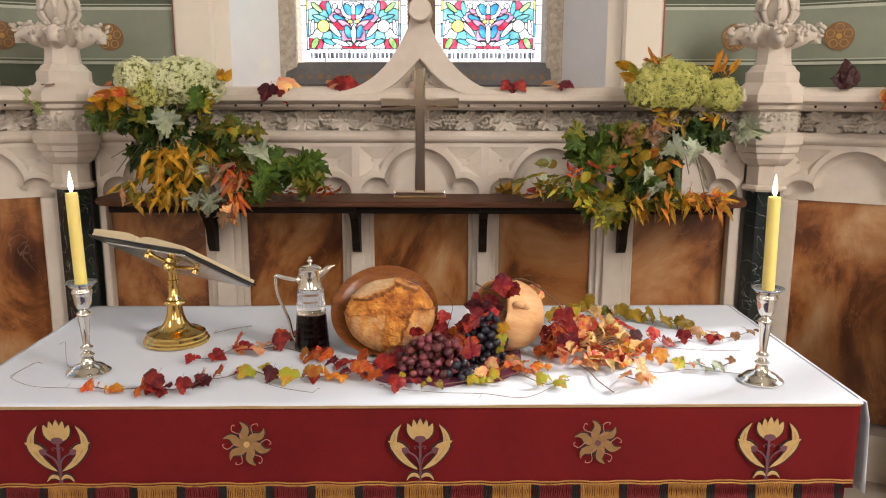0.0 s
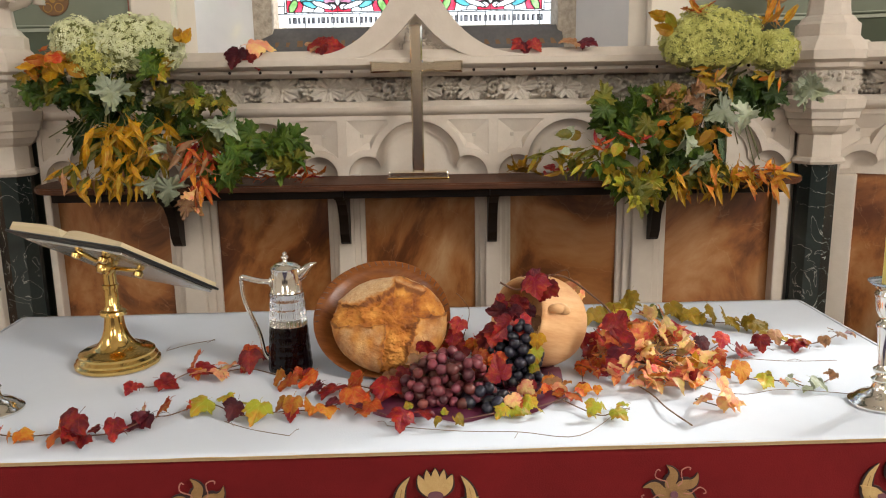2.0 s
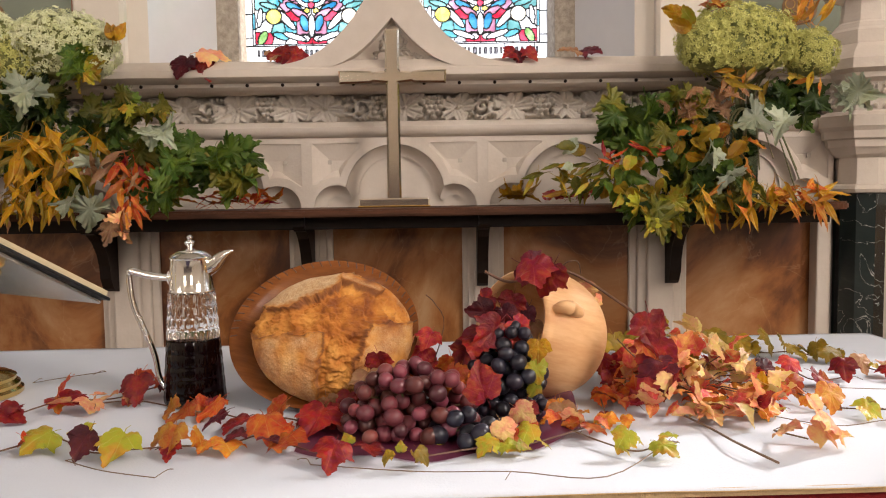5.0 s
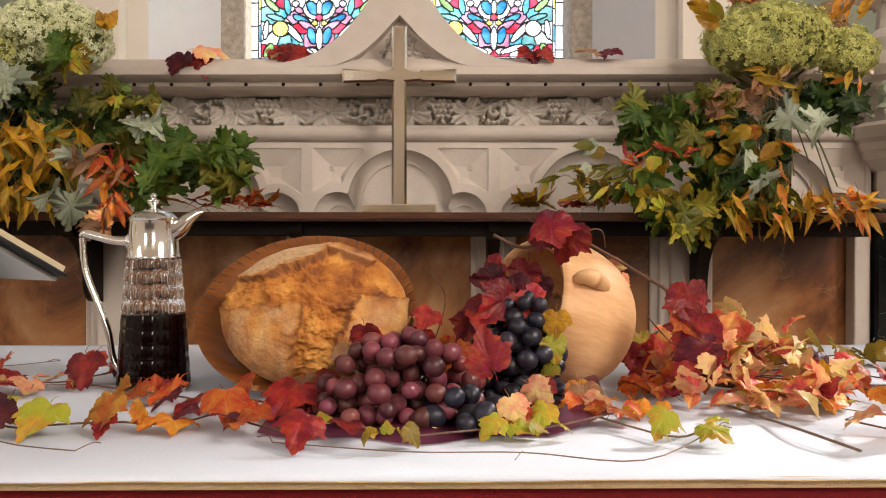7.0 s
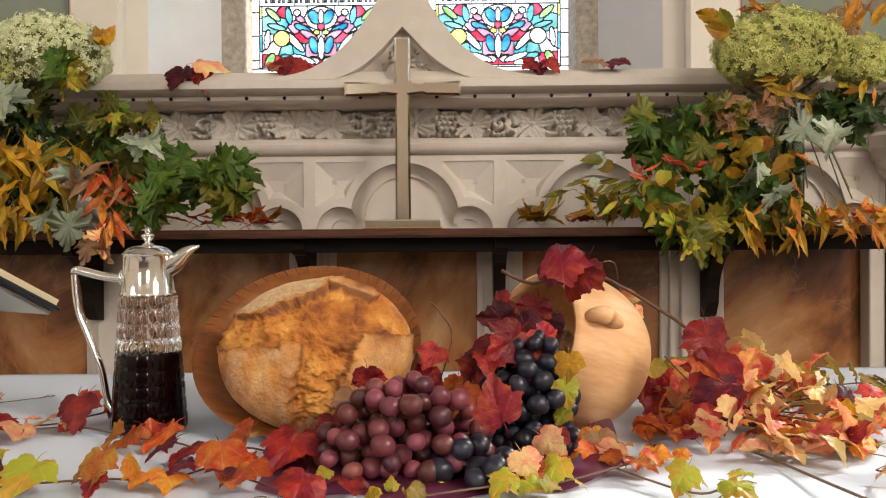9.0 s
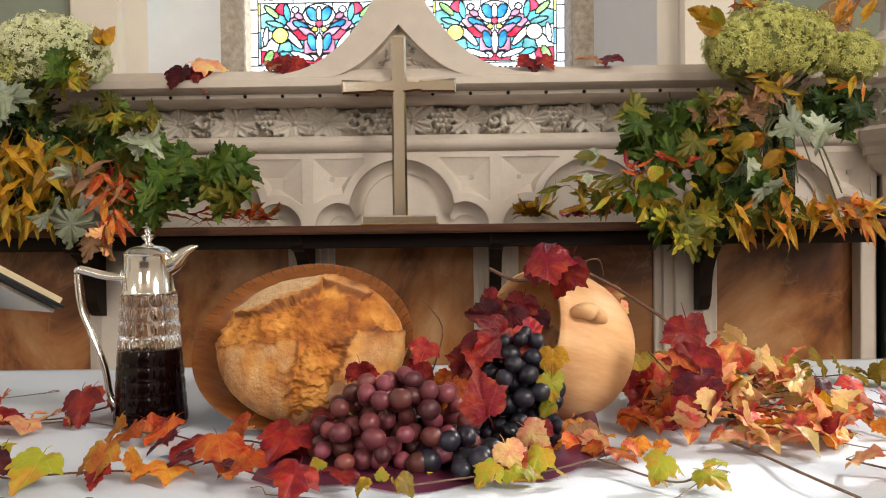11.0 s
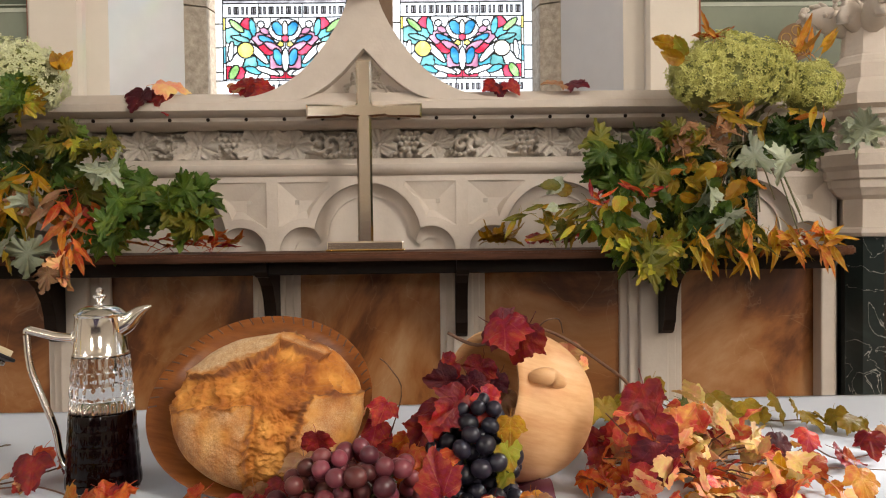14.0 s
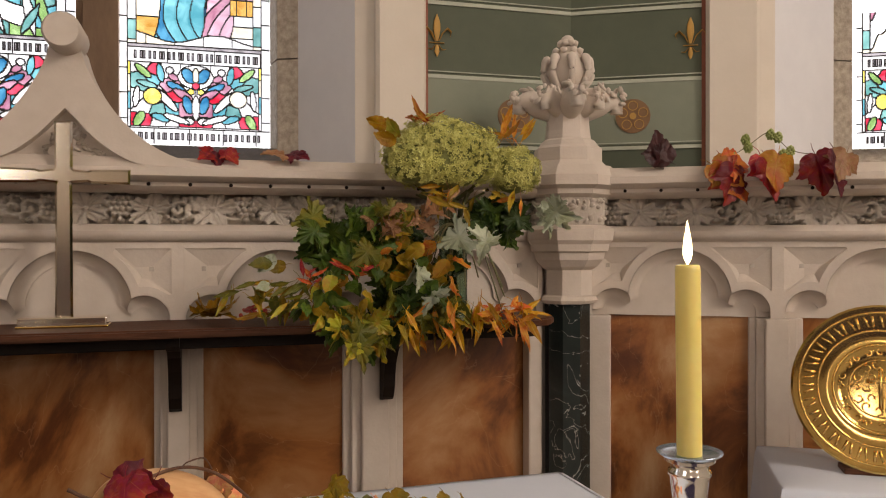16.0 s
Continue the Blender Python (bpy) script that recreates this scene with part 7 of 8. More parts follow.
def upright(x, y, z, spin, lean=0.0, yaw=0.0):
    """A leaf facing the nave: spin turns its tip (0 up, 180 down), lean tips it back, yaw turns it aside."""
    return pose(x, y, z, 0, 0, yaw) @ pose(0, 0, 0, 90 - lean, 0, 0) @ pose(0, 0, 0, 0, 0, spin)


for x, y, z, c, s, spin in ((0.285, 2.37, 0.243, "C", 0.085, 200), (0.318, 2.37, 0.237, "R", 0.085, 150), (0.270, 2.39, 0.236, "K", 0.08, 240), (0.395, 2.545, 0.185, "P", 0.06, 190), (0.412, 2.54, 0.165, "P", 0.055, 170),
                            (0.462, 2.37, 0.158, "R", 0.095, 185), (0.475, 2.36, 0.12, "R", 0.095, 165), (0.452, 2.37, 0.12, "O", 0.065, 200), (0.470, 2.35, 0.09, "K", 0.085, 190), (0.492, 2.37, 0.105, "P", 0.055, 140), (0.458, 2.36, 0.065, "C", 0.055, 200), (0.485, 2.35, 0.07, "P", 0.055, 170),
                            (0.235, 2.36, 0.150, "R", 0.085, 130), (0.205, 2.36, 0.140, "R", 0.08, 170), (0.190, 2.37, 0.115, "R", 0.070, 150), (0.255, 2.37, 0.150, "C", 0.07, 210), (0.225, 2.38, 0.165, "K", 0.065, 100), (0.175, 2.36, 0.085, "O", 0.060, 165), (0.250, 2.36, 0.125, "C", 0.06, 180),
                            (0.200, 2.33, 0.085, "O", 0.06, 200), (0.165, 2.33, 0.075, "O", 0.055, 160), (0.205, 2.215, 0.072, "C", 0.075, 25), (0.222, 2.20, 0.045, "P", 0.05, 200), (0.245, 2.23, 0.055, "P", 0.05, 230), (0.262, 2.24, 0.06, "R", 0.05, 170), (0.245, 2.21, 0.022, "O", 0.04, 90),
                            (0.290, 2.34, 0.125, "S", 0.055, 180), (0.282, 2.335, 0.095, "L", 0.055, 200), (0.285, 2.33, 0.06, "L", 0.035, 170), (0.31, 2.30, 0.045, "Y", 0.045, 185), (0.315, 2.29, 0.035, "B", 0.06, 190), (0.335, 2.28, 0.03, "P", 0.05, 150),
                            (0.095, 2.50, 0.100, "P", 0.07, 190), (0.115, 2.49, 0.085, "C", 0.07, 170), (0.13, 2.49, 0.115, "C", 0.06, 150), (0.085, 2.49, 0.06, "O", 0.06, 200), (0.145, 2.45, 0.06, "R", 0.06, 120), (0.16, 2.45, 0.08, "O", 0.06, 180), (0.08, 2.52, 0.13, "W", 0.035, 150),
                            (0.048, 2.36, 0.105, "R", 0.06, 190), (0.035, 2.345, 0.080, "B", 0.075, 175), (0.062, 2.34, 0.06, "P", 0.065, 160), (0.005, 2.36, 0.045, "R", 0.055, 170), (-0.030, 2.36, 0.035, "B", 0.055, 200), (0.065, 2.36, 0.035, "O", 0.06, 150), (-0.005, 2.32, 0.02, "R", 0.06, 110),
                            (0.262, 2.42, 0.185, "R", 0.065, 160), (0.240, 2.41, 0.165, "K", 0.065, 200), (0.285, 2.425, 0.165, "K", 0.06, 150), (0.262, 2.415, 0.150, "R", 0.06, 230), (0.290, 2.42, 0.140, "B", 0.05, 190), (0.275, 2.43, 0.125, "K", 0.065, 120), (0.225, 2.40, 0.185, "R", 0.055, 120), (0.43, 2.5, 0.04, "C", 0.065, 180), (0.42, 2.53, 0.06, "C", 0.055, 200), (0.145, 2.225, 0.008, "L", 0.022, 20), (0.09, 2.20, 0.006, "L", 0.022, 0), (0.02, 2.22, 0.012, "L", 0.028, 10)):
    resting(leaf(arch, "ivy", c, rv.randrange(4), upright(x - o.x, y - o.y, z + TZ - o.z, spin, rv.uniform(-5, 45), rv.uniform(-30, 30)), s * 0.70), TZ + 0.001 - o.z)

# ---- brass cross ----
cross = thing("altar_cross", "polished pale brass standing cross on a flat base", "cross", pose(0.001, 3.735, Z_SHELF + 0.0005))
w, aw = 0.0225, 0.0195
outline = [(-w, 0.02), (w, 0.02), (w * 0.95, 0.39), (0.02, 0.394), (0.06, 0.398), (0.07, 0.394), (0.170, 0.392), (0.171, 0.434), (0.07, 0.432), (0.06, 0.428), (0.026, 0.432), (0.0225, 0.438), (0.023, 0.563), (-0.023, 0.563), (-0.0225, 0.438), (-0.026, 0.432), (-0.06, 0.428), (-0.07, 0.432), (-0.171, 0.434), (-0.170, 0.392), (-0.07, 0.394), (-0.06, 0.398), (-0.02, 0.394), (-w * 0.95, 0.39)]
bm = plate(bmesh.new(), [outline], -0.011, 0.011)
bmesh.ops.dissolve_limit(bm, angle_limit=0.01, verts=bm.verts, edges=bm.edges)
bmesh.ops.bevel(bm, geom=[e for e in bm.edges if e.calc_face_angle(0) > 1.2 and abs(e.verts[0].co.y - e.verts[1].co.y) < 0.001], offset=0.0060, segments=1, affect="EDGES")
part("cross_body", bm, PALEBRASS, cross, "mirror-bright cross with bevelled edges")
part("base", soft_box(-0.112, 0.112, -0.038, 0.038, 0.0, 0.029, 0.004), PALEBRASS, cross)
part("base_edge", soft_box(-0.115, 0.115, -0.041, 0.041, 0.0, 0.006, 0.002), BRASS, cross)

# ---- flower arrangements on the shelf ----
VASEGLASS = bpy.data.materials.new("green_glass_vase")
VASEGLASS.use_nodes = True
g = VASEGLASS.node_tree.nodes["Principled BSDF"]
g.inputs["Base Color"].default_value = (0.45, 0.58, 0.46, 1)
g.inputs["Roughness"].default_value, g.inputs["IOR"].default_value, g.inputs["Transmission Weight"].default_value = 0.03, 1.3, 1.0
FLORET = material("cream_green_hydrangea_petals", (0.80, 0.80, 0.56), 0.6, dark=(0.55, 0.56, 0.24), scale=22, amount=0.8)
FLORETG = material("lime_hydrangea_petals", (0.60, 0.58, 0.19), 0.6, dark=(0.42, 0.41, 0.09), scale=22, amount=0.8)
HEADCORE = material("hydrangea_core_fill", (0.24, 0.25, 0.08), 0.8, dark=(0.13, 0.14, 0.03), scale=30, amount=0.8)


def flower_head(parent, c, r, mat, n, seed):
    """A hydrangea head: hundreds of tiny four-petalled florets over a bumpy dome."""
    rr = random.Random(seed)
    bm = bmesh.new()
    for k in range(int(n * 1.8)):
        zz = 1 - 1.75 * rr.random()
        a = rr.uniform(0, 2 * math.pi)
        s = math.sqrt(max(0, 1 - zz * zz))
        d = Vector((s * math.cos(a), s * math.sin(a), zz))
        bump = 1 + 0.16 * noise.noise(d * 2.6 + Vector((seed, 0, 0))) + 0.10 * noise.noise(d * 7 + Vector((0, seed, 0))) + rr.uniform(-0.08, 0.06)
        p = Vector((d.x * r[0], d.y * r[1], d.z * r[2])) * bump
        q = d.to_track_quat("Z", "Y").to_matrix() @ Euler((rr.uniform(-0.6, 0.6), rr.uniform(-0.6, 0.6), rr.uniform(0, 6))).to_matrix()
        f = rr.uniform(0.0062, 0.0095)
        cv = bm.verts.new(p)
        for j in range(4):
            b = j * math.pi / 2
            pts = [q @ Vector((f * 0.75 * math.cos(b - 0.5), f * 0.75 * math.sin(b - 0.5), 0.002)), q @ Vector((f * 1.15 * math.cos(b), f * 1.15 * math.sin(b), 0.0005)), q @ Vector((f * 0.75 * math.cos(b + 0.5), f * 0.75 * math.sin(b + 0.5), 0.002))]
            bm.faces.new([cv] + [bm.verts.new(p + x) for x in pts])
    ob = part("floret_mass", bm, mat, parent, "mass of tiny pale green and cream florets", at=pose(*c))
    ob["kind"] = "stuff"
    # solid core, darker green than the petals, fills the gaps behind the florets
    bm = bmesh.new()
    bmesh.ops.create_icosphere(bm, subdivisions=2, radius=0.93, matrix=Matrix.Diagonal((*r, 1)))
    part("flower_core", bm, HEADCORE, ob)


def colours_w(cols):
    return "W" in cols


def arrangement(x, label, heads, sprays, seed):
    rr = random.Random(seed)
    h = thing("flower_arrangement", label, "flower arrangement", pose(x, 3.66, Z_SHELF + 0.0005), "shelf flower arrangements")
    part("vase", lathe(bmesh.new(), [(0.040, 0.0), (0.043, 0.003), (0.043, 0.30), (0.0405, 0.30), (0.0395, 0.012), (0.004, 0.011)], 32), VASEGLASS, h, "tall green-tinted glass vase", smooth=True, angle=50)
    for k in range(16):
        a = rr.uniform(0, 6.28)
        bm = tube(bmesh.new(), [(0.02 * math.cos(a), 0.02 * math.sin(a), 0.02), (0.012 * math.cos(a + 2), 0.012 * math.sin(a + 2), 0.2), (0.03 * math.cos(a + 1), 0.03 * math.sin(a + 1), 0.34), (rr.uniform(-0.12, 0.12), rr.uniform(-0.06, 0.03), rr.uniform(0.36, 0.42))], 0.004, 5)
        part("stem", bm, GREENSTEM, h)
    for k in range(14):
        ex, ez = rr.uniform(-0.22, 0.22), rr.uniform(-0.02, 0.22)
        bm = tube(bmesh.new(), smooth_path([(0, -0.03, 0.28), (ex * 0.4, -0.09, 0.26), (ex, -0.14 + rr.uniform(-0.04, 0.05), ez)], 4), 0.0022, 5)
        part("stem", bm, GREENSTEM, h)
    for c, r, mat, n in heads:
        flower_head(h, (c[0] - x, c[1] - 3.66, c[2] - Z_SHELF), r, mat, n, rr.randrange(100))
    for cx, cz, rx, rz, n, shape, cols, s0, s1, d0, d1, spread in sprays:
        for k in range(n if colours_w(cols) else int(n * 1.6)):
            a, q = rr.uniform(0, 6.28), math.sqrt(rr.random())
            lx, lz = cx + rx * q * math.cos(a), cz + rz * q * math.sin(a)
            y = rr.uniform(d0, d1)
            out = math.degrees(math.atan2(-(lx - x), (lz - 1.5)))
            spin = spread[0] + rr.uniform(-spread[1], spread[1])
            leaf(h, shape, rr.choice(cols), rr.randrange(4), upright(lx - x, y - 3.66, max(lz, Z_SHELF - 0.14 if y < 3.56 else Z_SHELF + 0.015) - Z_SHELF, spin, rr.uniform(-25, 60), rr.uniform(-55, 55)), rr.uniform(s0, s1) * (0.82 if shape == "maple" else 0.95))
    return h


def flat_leaves(x, label, cols, n, rx, seed, size, shape):
    rr = random.Random(seed)
    h = thing("fallen_leaves", label, "leaves", pose(x, 3.66, Z_SHELF + 0.001))
    for k in range(n):
        leaf(h, shape, rr.choice(cols), rr.randrange(4), flat_pose(rr.uniform(-rx, rx), rr.uniform(-0.06, 0.05), 0.012 + rr.uniform(0, 0.02), rr.uniform(0, 360), rr.uniform(0, 30), rr.uniform(-25, 25)), size * rr.uniform(0.8, 1.2))


# columns: x, z, half width, half height, count, shape, colours, least and most length, depth range, tip direction
arrangement(1.093, "hydrangea heads with maple and autumn leaves in a glass vase", [
    ((1.045, 3.60, 1.745), (0.165, 0.125, 0.108), FLORETG, 1700), ((1.262, 3.59, 1.705), (0.072, 0.075, 0.075), FLORETG, 520), ((0.955, 3.57, 1.725), (0.085, 0.08, 0.075), FLORETG, 520)], [
    (0.96, 1.44, 0.10, 0.12, 16, "maple", "DDGE", 0.09, 0.125, 3.58, 3.66, (180, 90)),
    (0.735, 1.51, 0.085, 0.075, 13, "maple", "GGE", 0.09, 0.13, 3.47, 3.60, (150, 70)),
    (0.85, 1.53, 0.05, 0.04, 7, "maple", "GGE", 0.07, 0.09, 3.50, 3.58, (180, 80)),
    (0.77, 1.262, 0.07, 0.04, 9, "maple", "GGLE", 0.085, 0.12, 3.44, 3.53, (185, 50)),
    (0.93, 1.32, 0.10, 0.06, 15, "maple", "GDEE", 0.08, 0.12, 3.45, 3.56, (180, 70)),
    (1.03, 1.295, 0.20, 0.05, 32, "lance", "SSYMSE", 0.07, 0.11, 3.43, 3.55, (180, 55)),
    (0.53, 1.345, 0.10, 0.05, 18, "lance", "EMLSE", 0.05, 0.085, 3.48, 3.58, (140, 60)),
    (0.56, 1.40, 0.06, 0.06, 8, "oval", "EGMW", 0.05, 0.075, 3.48, 3.56, (150, 60)),
    (0.66, 1.37, 0.08, 0.06, 12, "lance", "EMLE", 0.05, 0.085, 3.48, 3.58, (160, 60)),
    (0.70, 1.35, 0.10, 0.06, 20, "oval", "LGMGS", 0.045, 0.075, 3.45, 3.55, (180, 70)),
    (1.215, 1.295, 0.075, 0.04, 16, "lance", "YYOS", 0.07, 0.105, 3.45, 3.55, (180, 120)),
    (0.95, 1.44, 0.11, 0.07, 24, "oval", "SMGYM", 0.05, 0.08, 3.46, 3.57, (180, 80)),
    (0.89, 1.565, 0.09, 0.04, 18, "maple", "BBEMB", 0.05, 0.08, 3.46, 3.56, (180, 80)),
    (1.08, 1.53, 0.07, 0.05, 2, "maple", "W", 0.10, 0.13, 3.45, 3.50, (150, 60)),
    (0.97, 1.40, 0.07, 0.04, 3, "maple", "W", 0.09, 0.12, 3.44, 3.47, (180, 40)),
    (1.30, 1.60, 0.05, 0.03, 3, "maple", "WWG", 0.10, 0.12, 3.48, 3.54, (230, 40)),
    (1.19, 1.575, 0.07, 0.05, 12, "maple", "DDG", 0.09, 0.12, 3.50, 3.60, (190, 70)),
    (0.64, 1.40, 0.02, 0.02, 4, "lance", "CO", 0.05, 0.06, 3.45, 3.48, (0, 90)),
    (0.755, 1.415, 0.03, 0.015, 5, "lance", "CO", 0.04, 0.06, 3.45, 3.48, (0, 100)),
    (1.24, 1.80, 0.06, 0.03, 7, "lance", "SSY", 0.06, 0.10, 3.55, 3.62, (-20, 40)),
    (0.99, 1.845, 0.05, 0.015, 6, "lance", "YYO", 0.05, 0.07, 3.53, 3.60, (0, 80)),
    (0.885, 1.80, 0.02, 0.03, 3, "oval", "SLS", 0.06, 0.075, 3.53, 3.56, (60, 60)),
    (1.10, 1.63, 0.16, 0.035, 16, "lance", "YBSM", 0.06, 0.09, 3.47, 3.58, (180, 100))], 21)
flat_leaves(0.40, "large yellow maple leaf lying on the shelf", "S", 3, 0.05, 2, 0.10, "maple")
flat_leaves(0.54, "crumpled bright red leaves lying on the shelf", "CCR", 10, 0.085, 3, 0.06, "oval")
arrangement(-1.09, "hydrangea heads with maple and yellow leaves in a glass vase", [
    ((-0.975, 3.60, 1.755), (0.155, 0.125, 0.105), FLORET, 1500), ((-1.165, 3.58, 1.775), (0.09, 0.085, 0.078), FLORET, 560), ((-1.10, 3.56, 1.72), (0.10, 0.08, 0.075), FLORETG, 520)], [
    (-1.00, 1.46, 0.20, 0.13, 34, "maple", "DDDGE", 0.09, 0.13, 3.57, 3.66, (180, 90)),
    (-0.66, 1.42, 0.09, 0.10, 16, "maple", "GGEG", 0.095, 0.135, 3.47, 3.60, (180, 70)),
    (-0.475, 1.40, 0.080, 0.060, 12, "maple", "GGE", 0.10, 0.14, 3.49, 3.60, (160, 80)),
    (-0.74, 1.57, 0.08, 0.05, 12, "maple", "GLE", 0.06, 0.085, 3.50, 3.58, (170, 90)),
    (-0.99, 1.438, 0.15, 0.085, 40, "lance", "SSMSE", 0.085, 0.13, 3.43, 3.55, (170, 75)),
    (-1.14, 1.325, 0.12, 0.05, 30, "lance", "EMSEB", 0.06, 0.10, 3.45, 3.56, (180, 70)),
    (-1.00, 1.30, 0.10, 0.03, 14, "lance", "SSM", 0.06, 0.09, 3.43, 3.50, (180, 40)),
    (-0.755, 1.36, 0.05, 0.11, 20, "lance", "OOBCY", 0.07, 0.11, 3.44, 3.52, (180, 60)),
    (-0.855, 1.42, 0.02, 0.02, 2, "maple", "WB", 0.10, 0.12, 3.44, 3.46, (175, 30)),
    (-0.875, 1.30, 0.03, 0.03, 2, "maple", "W", 0.12, 0.14, 3.43, 3.45, (200, 30)),
    (-0.775, 1.25, 0.02, 0.02, 2, "maple", "PB", 0.09, 0.11, 3.43, 3.45, (185, 30)),
    (-0.655, 1.52, 0.03, 0.03, 2, "maple", "W", 0.10, 0.12, 3.45, 3.48, (190, 40)),
    (-0.985, 1.64, 0.09, 0.02, 2, "maple", "W", 0.12, 0.15, 3.42, 3.45, (190, 40)),
    (-0.875, 1.70, 0.04, 0.05, 7, "maple", "GL", 0.07, 0.10, 3.46, 3.52, (170, 60)),
    (-1.22, 1.71, 0.08, 0.05, 18, "oval", "SSYO", 0.06, 0.09, 3.47, 3.55, (150, 80)),
    (-1.27, 1.64, 0.06, 0.05, 14, "maple", "EGGM", 0.07, 0.10, 3.48, 3.58, (130, 60)),
    (-1.10, 1.61, 0.15, 0.06, 26, "maple", "DDE", 0.07, 0.10, 3.49, 3.62, (180, 70)),
    (-0.80, 1.77, 0.02, 0.02, 3, "oval", "SS", 0.05, 0.065, 3.52, 3.56, (20, 60))], 33)
flat_leaves(-0.48, "heap of curled orange red leaves lying on the shelf", "OOYC", 20, 0.12, 6, 0.085, "lance")

# ---- leaves and hops along the ledge ----
def ledge_leaves(name, label, items, category="leaves"):
    c = items[0]
    h = thing(name, label, category, pose(c[0], c[1], c[2]))
    for x, y, z, colr, size, spin, lean in items:
        leaf(h, "ivy", colr, rv.randrange(4), upright(x - c[0], y - c[1], z - c[2], spin, lean, rv.uniform(-25, 25)), size)
    return h


LZ = Z_FRIEZE1 + 0.108
ledge_leaves("ledge_leaf", "curled crimson and orange leaves on the stone ledge", [(-0.66, 3.775, LZ, "K", 0.09, 170, 30), (-0.62, 3.775, LZ + 0.02, "P", 0.10, 260, 55), (-0.605, 3.77, LZ, "R", 0.08, 185, 25)])
ledge_leaves("ledge_leaf", "curled dark red leaf on the stone ledge", [(-0.345, 3.785, LZ + 0.012, "R", 0.085, 265, 30), (-0.335, 3.78, LZ + 0.02, "R", 0.075, 110, 30), (-0.36, 3.78, LZ + 0.008, "B", 0.06, 80, 60)])
ledge_leaves("ledge_leaf", "curled crimson leaf pair on the stone ledge", [(0.395, 3.775, LZ + 0.012, "R", 0.06, 130, 30), (0.43, 3.775, LZ + 0.015, "C", 0.06, 200, 30), (0.405, 3.77, LZ + 0.008, "K", 0.05, 180, 20)])
ledge_leaves("ledge_leaf", "curled brown leaf on the stone ledge", [(0.60, 3.785, LZ + 0.01, "B", 0.075, 100, 60), (0.615, 3.785, LZ + 0.01, "K", 0.075, 255, 60)])
ledge_leaves("ledge_leaf", "dark curled leaf standing on the stone ledge", [(1.80, 3.64, LZ + 0.002, "U", 0.115, 12, 10), (1.825, 3.635, LZ + 0.008, "U", 0.085, 50, 20), (1.79, 3.645, LZ + 0.01, "U", 0.08, 330, 0)])
ledge_leaves("ledge_leaf", "orange and red leaves hanging from the ledge", [
    (1.935, 3.500, LZ - 0.008, "O", 0.150, 200, 5), (1.900, 3.515, LZ - 0.012, "Y", 0.120, 225, 15), (1.960, 3.490, LZ - 0.020, "R", 0.130, 170, 5), (1.930, 3.505, LZ - 0.002, "O", 0.110, 250, 20),
    (2.035, 3.455, LZ + 0.012, "C", 0.125, 195, 5), (2.080, 3.430, LZ + 0.012, "Y", 0.120, 165, 5), (2.050, 3.445, LZ - 0.005, "R", 0.130, 180, 5),
    (2.175, 3.380, LZ + 0.012, "R", 0.130, 200, 5), (2.225, 3.355, LZ + 0.010, "K", 0.135, 170, 5), (2.255, 3.340, LZ + 0.015, "B", 0.100, 150, 10)])
HOPS = material("pale_green_hop_cones", (0.36, 0.40, 0.14), 0.7, dark=(0.22, 0.27, 0.07), scale=40, amount=0.8)


def hop_sprig(label, cones, stem):
    c = cones[0]
    h = thing("hop_sprig", label, "hops", pose(*c), "hop sprigs")
    part("stem", tube(bmesh.new(), smooth_path([Vector(p) - Vector(c) for p in stem], 5), 0.0014, 5), GREENSTEM, h)
    for x, y, z in cones:
        bm = bmesh.new()
        for k in range(22):
            a, t = k * 2.4, k / 22
            rr = 0.011 * math.sin(math.pi * (0.15 + 0.8 * t))
            m = Matrix.Translation((rr * math.cos(a), rr * math.sin(a), 0.03 * (t - 0.5))) @ Euler((0.6 * math.sin(a), 0.6 * math.cos(a), a)).to_matrix().to_4x4() @ Matrix.Diagonal((0.0055, 0.0045, 0.006, 1))
            bmesh.ops.create_icosphere(bm, subdivisions=1, radius=1, matrix=m)
        part("hop_cone", bm, HOPS, h, at=pose(x - c[0], y - c[1], z - c[2]), smooth=True)


hop_sprig("sprig of pale green hops on the ledge", [(1.985, 3.53, LZ + 0.02), (2.02, 3.51, LZ + 0.07), (2.03, 3.51, LZ + 0.045), (2.09, 3.48, LZ + 0.085), (2.11, 3.47, LZ + 0.075), (2.14, 3.45, LZ + 0.03), (2.12, 3.46, LZ + 0.02)], [(1.97, 3.54, LZ + 0.005), (2.03, 3.51, LZ + 0.05), (2.09, 3.48, LZ + 0.09), (2.15, 3.45, LZ + 0.03), (2.27, 3.38, LZ + 0.01)])
hop_sprig("sprig of pale green hops hanging from the ledge", [(-1.70, 3.70, LZ - 0.03), (-1.71, 3.70, LZ - 0.06), (-1.66, 3.69, LZ - 0.08), (-1.655, 3.69, LZ - 0.11), (-1.80, 3.65, LZ + 0.01)], [(-1.85, 3.63, LZ + 0.01), (-1.75, 3.68, LZ + 0.005), (-1.66, 3.69, LZ - 0.1)])
ledge_leaves("ledge_leaf", "dark red leaf hanging on the ledge", [(-1.82, 3.66, LZ + 0.01, "R", 0.10, 120, 30), (-1.86, 3.64, LZ, "O", 0.09, 200, 20)])
ledge_leaves("ledge_leaf", "small dried brown leaf on the pier ledge", [(-1.58, 3.69, 1.752, "B", 0.05, 90, 85)])

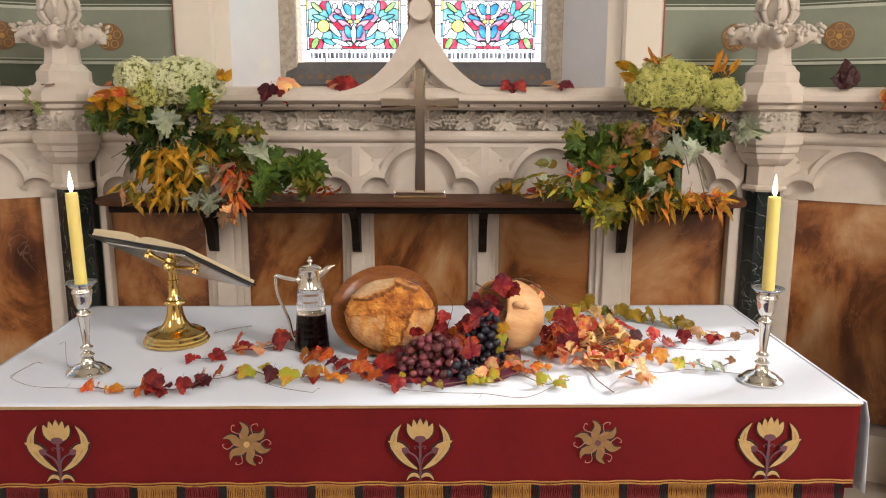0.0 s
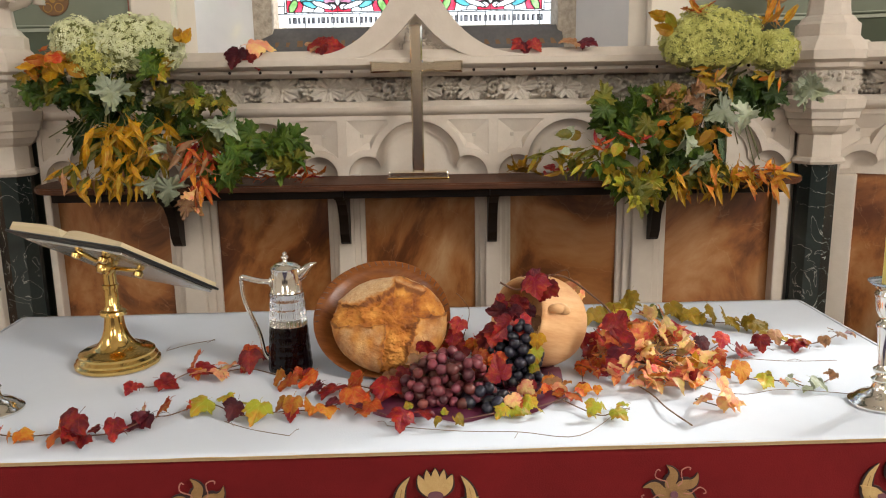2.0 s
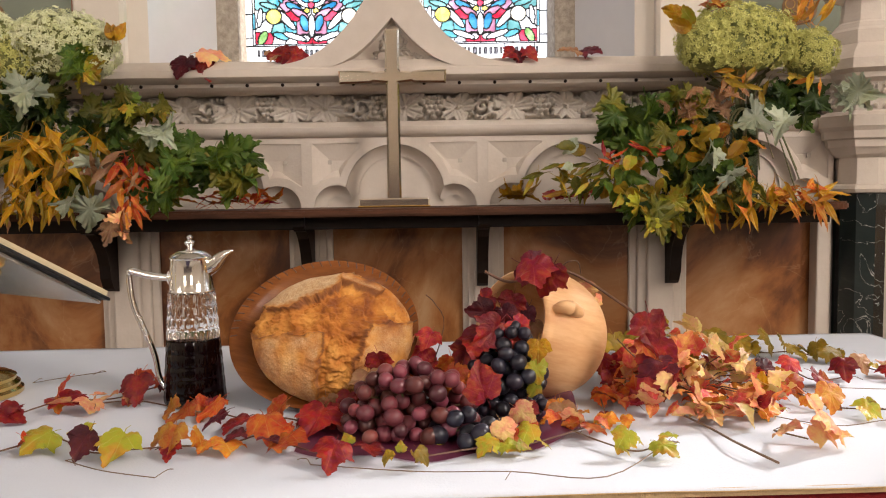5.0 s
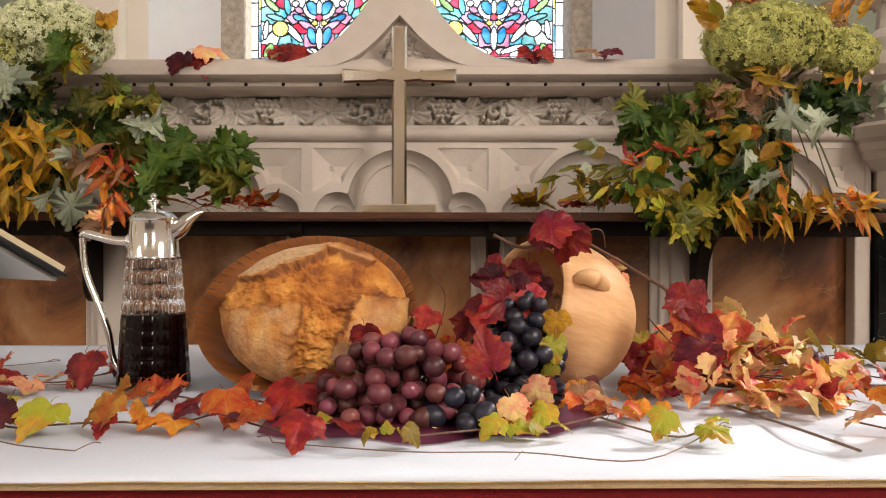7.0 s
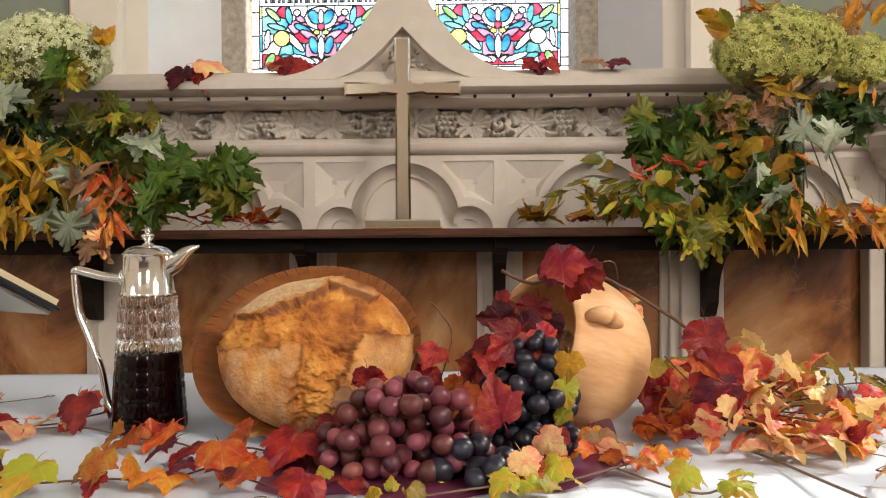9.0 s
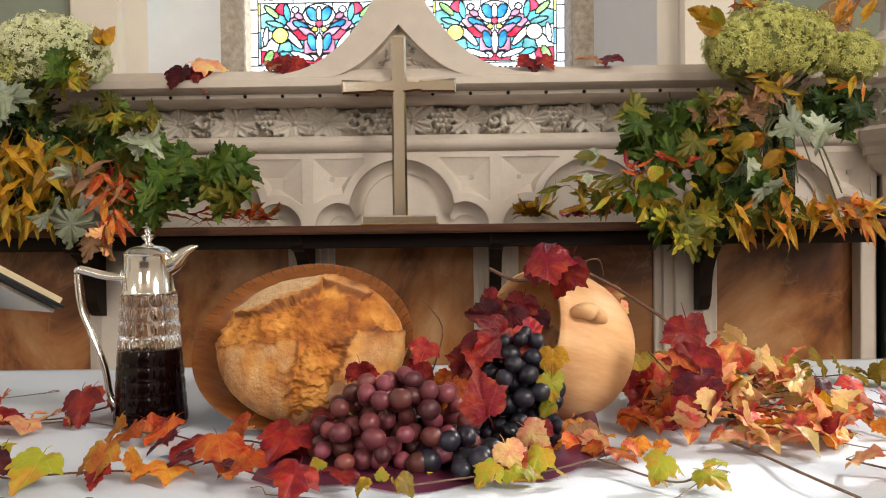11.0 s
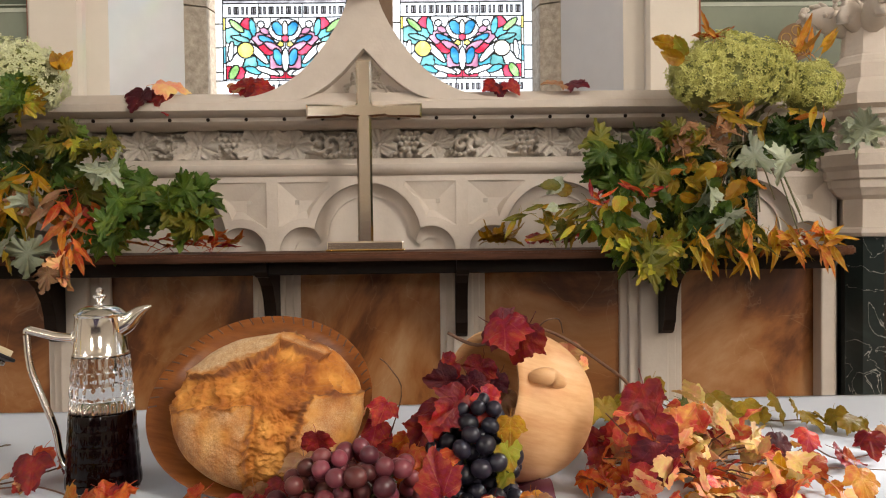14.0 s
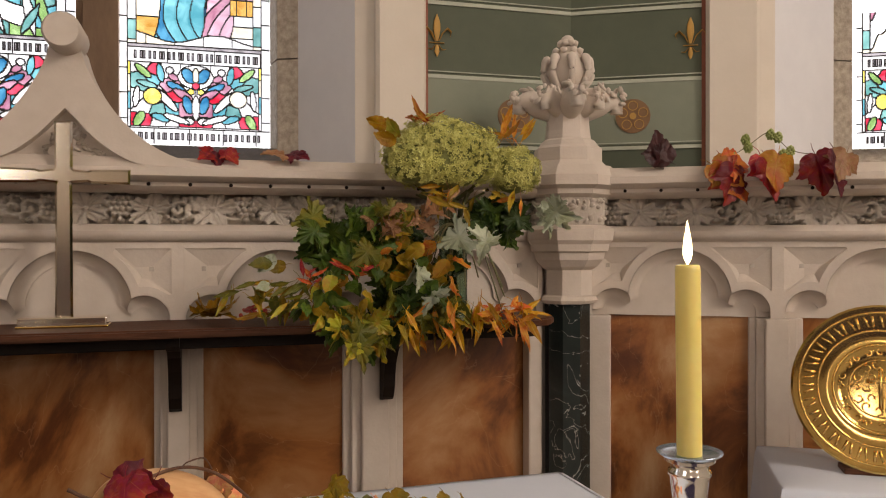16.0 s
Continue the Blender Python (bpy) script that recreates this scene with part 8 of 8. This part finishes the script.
# ---- credence table with a brass alms dish ----
CR_M = pose(2.19, 3.17, 0, 0, 0, -30)
cred = thing("credence_table", "small side table under a white linen cloth", "side table", CR_M)
part("tabletop", soft_box(-0.27, 0.45, -0.22, 0.22, 0.81, 0.838, 0.004), OAK, cred)
for x in (-0.23, 0.41):
    for y in (-0.18, 0.18):
        part("leg", soft_box(x - 0.025, x + 0.025, y - 0.025, y + 0.025, 0, 0.81, 0.004), OAK, cred)
ccl = thing("credence_cloth", "white linen cloth draped over the side table", "tablecloth", CR_M)
bm = bmesh.new()
ring0 = [(-0.275, -0.225), (0.455, -0.225), (0.455, 0.225), (-0.275, 0.225)]
dense = []
for (ax, ay), (bx, by) in zip(ring0, ring0[1:] + ring0[:1]):
    for k in range(24):
        dense.append((ax + (bx - ax) * k / 24, ay + (by - ay) * k / 24))
prev = [bm.verts.new((x, y, 0.842)) for x, y in dense]
bm.faces.new(prev)
for step, (dz, out) in enumerate(((0.006, 0.006), (0.03, 0.010), (0.12, 0.014), (0.22, 0.020))):
    cur = []
    for i, (x, y) in enumerate(dense):
        nxv, nyv = (x - 0.09) / 0.365, y / 0.225
        wob = 1 + 0.5 * math.sin(i * 0.9) * step / 3
        cur.append(bm.verts.new((x + (out * wob if nxv > 0.99 else -out * wob if nxv < -0.99 else 0), y + (out * wob if nyv > 0.99 else -out * wob if nyv < -0.99 else 0), 0.842 - dz)))
    for i in range(len(dense)):
        j = (i + 1) % len(dense)
        bm.faces.new((prev[i], prev[j], cur[j], cur[i]))
    prev = cur
bmesh.ops.recalc_face_normals(bm, faces=bm.faces[:])
part("linen", bm, LINEN, ccl, smooth=True, angle=50)
dish = thing("alms_dish", "embossed polished brass alms dish leaning on edge", "dish", pose(2.195, 3.15, 1.078, 82, 0, -38))
part("dish_body", lathe(bmesh.new(), [(0.004, -0.004), (0.085, -0.004), (0.105, 0.0), (0.118, 0.006), (0.128, 0.012), (0.140, 0.010), (0.150, 0.014), (0.215, 0.022), (0.228, 0.026), (0.234, 0.022), (0.232, 0.016), (0.215, 0.014), (0.14, 0.002), (0.11, -0.010), (0.004, -0.012)], 72), BRASS, dish, smooth=True, angle=40)
for k in range(30):
    a = 2 * math.pi * k / 30
    p0, p1 = Vector((0.172 * math.cos(a), 0.172 * math.sin(a), 0.0185)), Vector((0.202 * math.cos(a), 0.202 * math.sin(a), 0.0215))
    part("raised_bar", tube(bmesh.new(), [p0, p1], 0.0042, 6, 0.6), BRASS, dish, smooth=True)
    q0, q1 = Vector((0.172 * math.cos(a + 0.06), 0.172 * math.sin(a + 0.06), 0.0185)), Vector((0.202 * math.cos(a + 0.11), 0.202 * math.sin(a + 0.11), 0.0215))
    part("raised_bar", tube(bmesh.new(), [q0, q1], 0.003, 6, 0.6), BRASS, dish, smooth=True)
bm = bmesh.new()
for rad, tr in ((0.162, 0.0030), (0.212, 0.0035), (0.122, 0.004), (0.080, 0.003)):
    pts = [(rad * math.cos(2 * math.pi * k / 64), rad * math.sin(2 * math.pi * k / 64), {0.162: 0.0165, 0.212: 0.0225, 0.122: 0.009, 0.080: -0.003}[rad]) for k in range(65)]
    tube(bm, pts, tr, 6)
part("rim_bead", bm, BRASS, dish, smooth=True)
bm = bmesh.new()
tube(bm, [(0, -0.055, -0.002), (0, 0.055, -0.002)], 0.006, 8)
tube(bm, [(-0.035, 0.02, -0.002), (0.035, 0.02, -0.002)], 0.006, 8)
for ring, count, size in ((0.034, 7, 0.011), (0.062, 13, 0.012), (0.101, 20, 0.010)):
    lift = -0.003 if ring < 0.09 else 0.001
    for k in range(count):
        a = 2 * math.pi * (k + 0.5 * (count % 2)) / count
        turn = 1 if k % 2 else -1
        curl = []
        for j in range(9):
            w = a + turn * j * 0.62
            rr = size * (1.15 - 0.095 * j)
            curl.append((ring * math.cos(a) + rr * math.cos(w), ring * math.sin(a) + rr * math.sin(w), lift + 0.0012 * math.sin(j * 0.4)))
        tube(bm, curl, [0.0012 + 0.0018 * math.sin(math.pi * (j + 1) / 10) for j in range(9)], 6)
        if k % 2:
            tube(bm, [((ring + size) * math.cos(a + 0.16), (ring + size) * math.sin(a + 0.16), lift), ((ring - size * 0.6) * math.cos(a + 0.22), (ring - size * 0.6) * math.sin(a + 0.22), lift)], 0.0022, 6)
part("embossing", bm, BRASS, dish, "raised scrollwork in the middle", smooth=True)
tri = thing("dish_stand", "low brown wooden rest under the dish", "stand", CR_M)
part("rest", soft_box(-0.09, 0.12, -0.06, 0.02, 0.8425, 0.858, 0.003), OAK, tri)
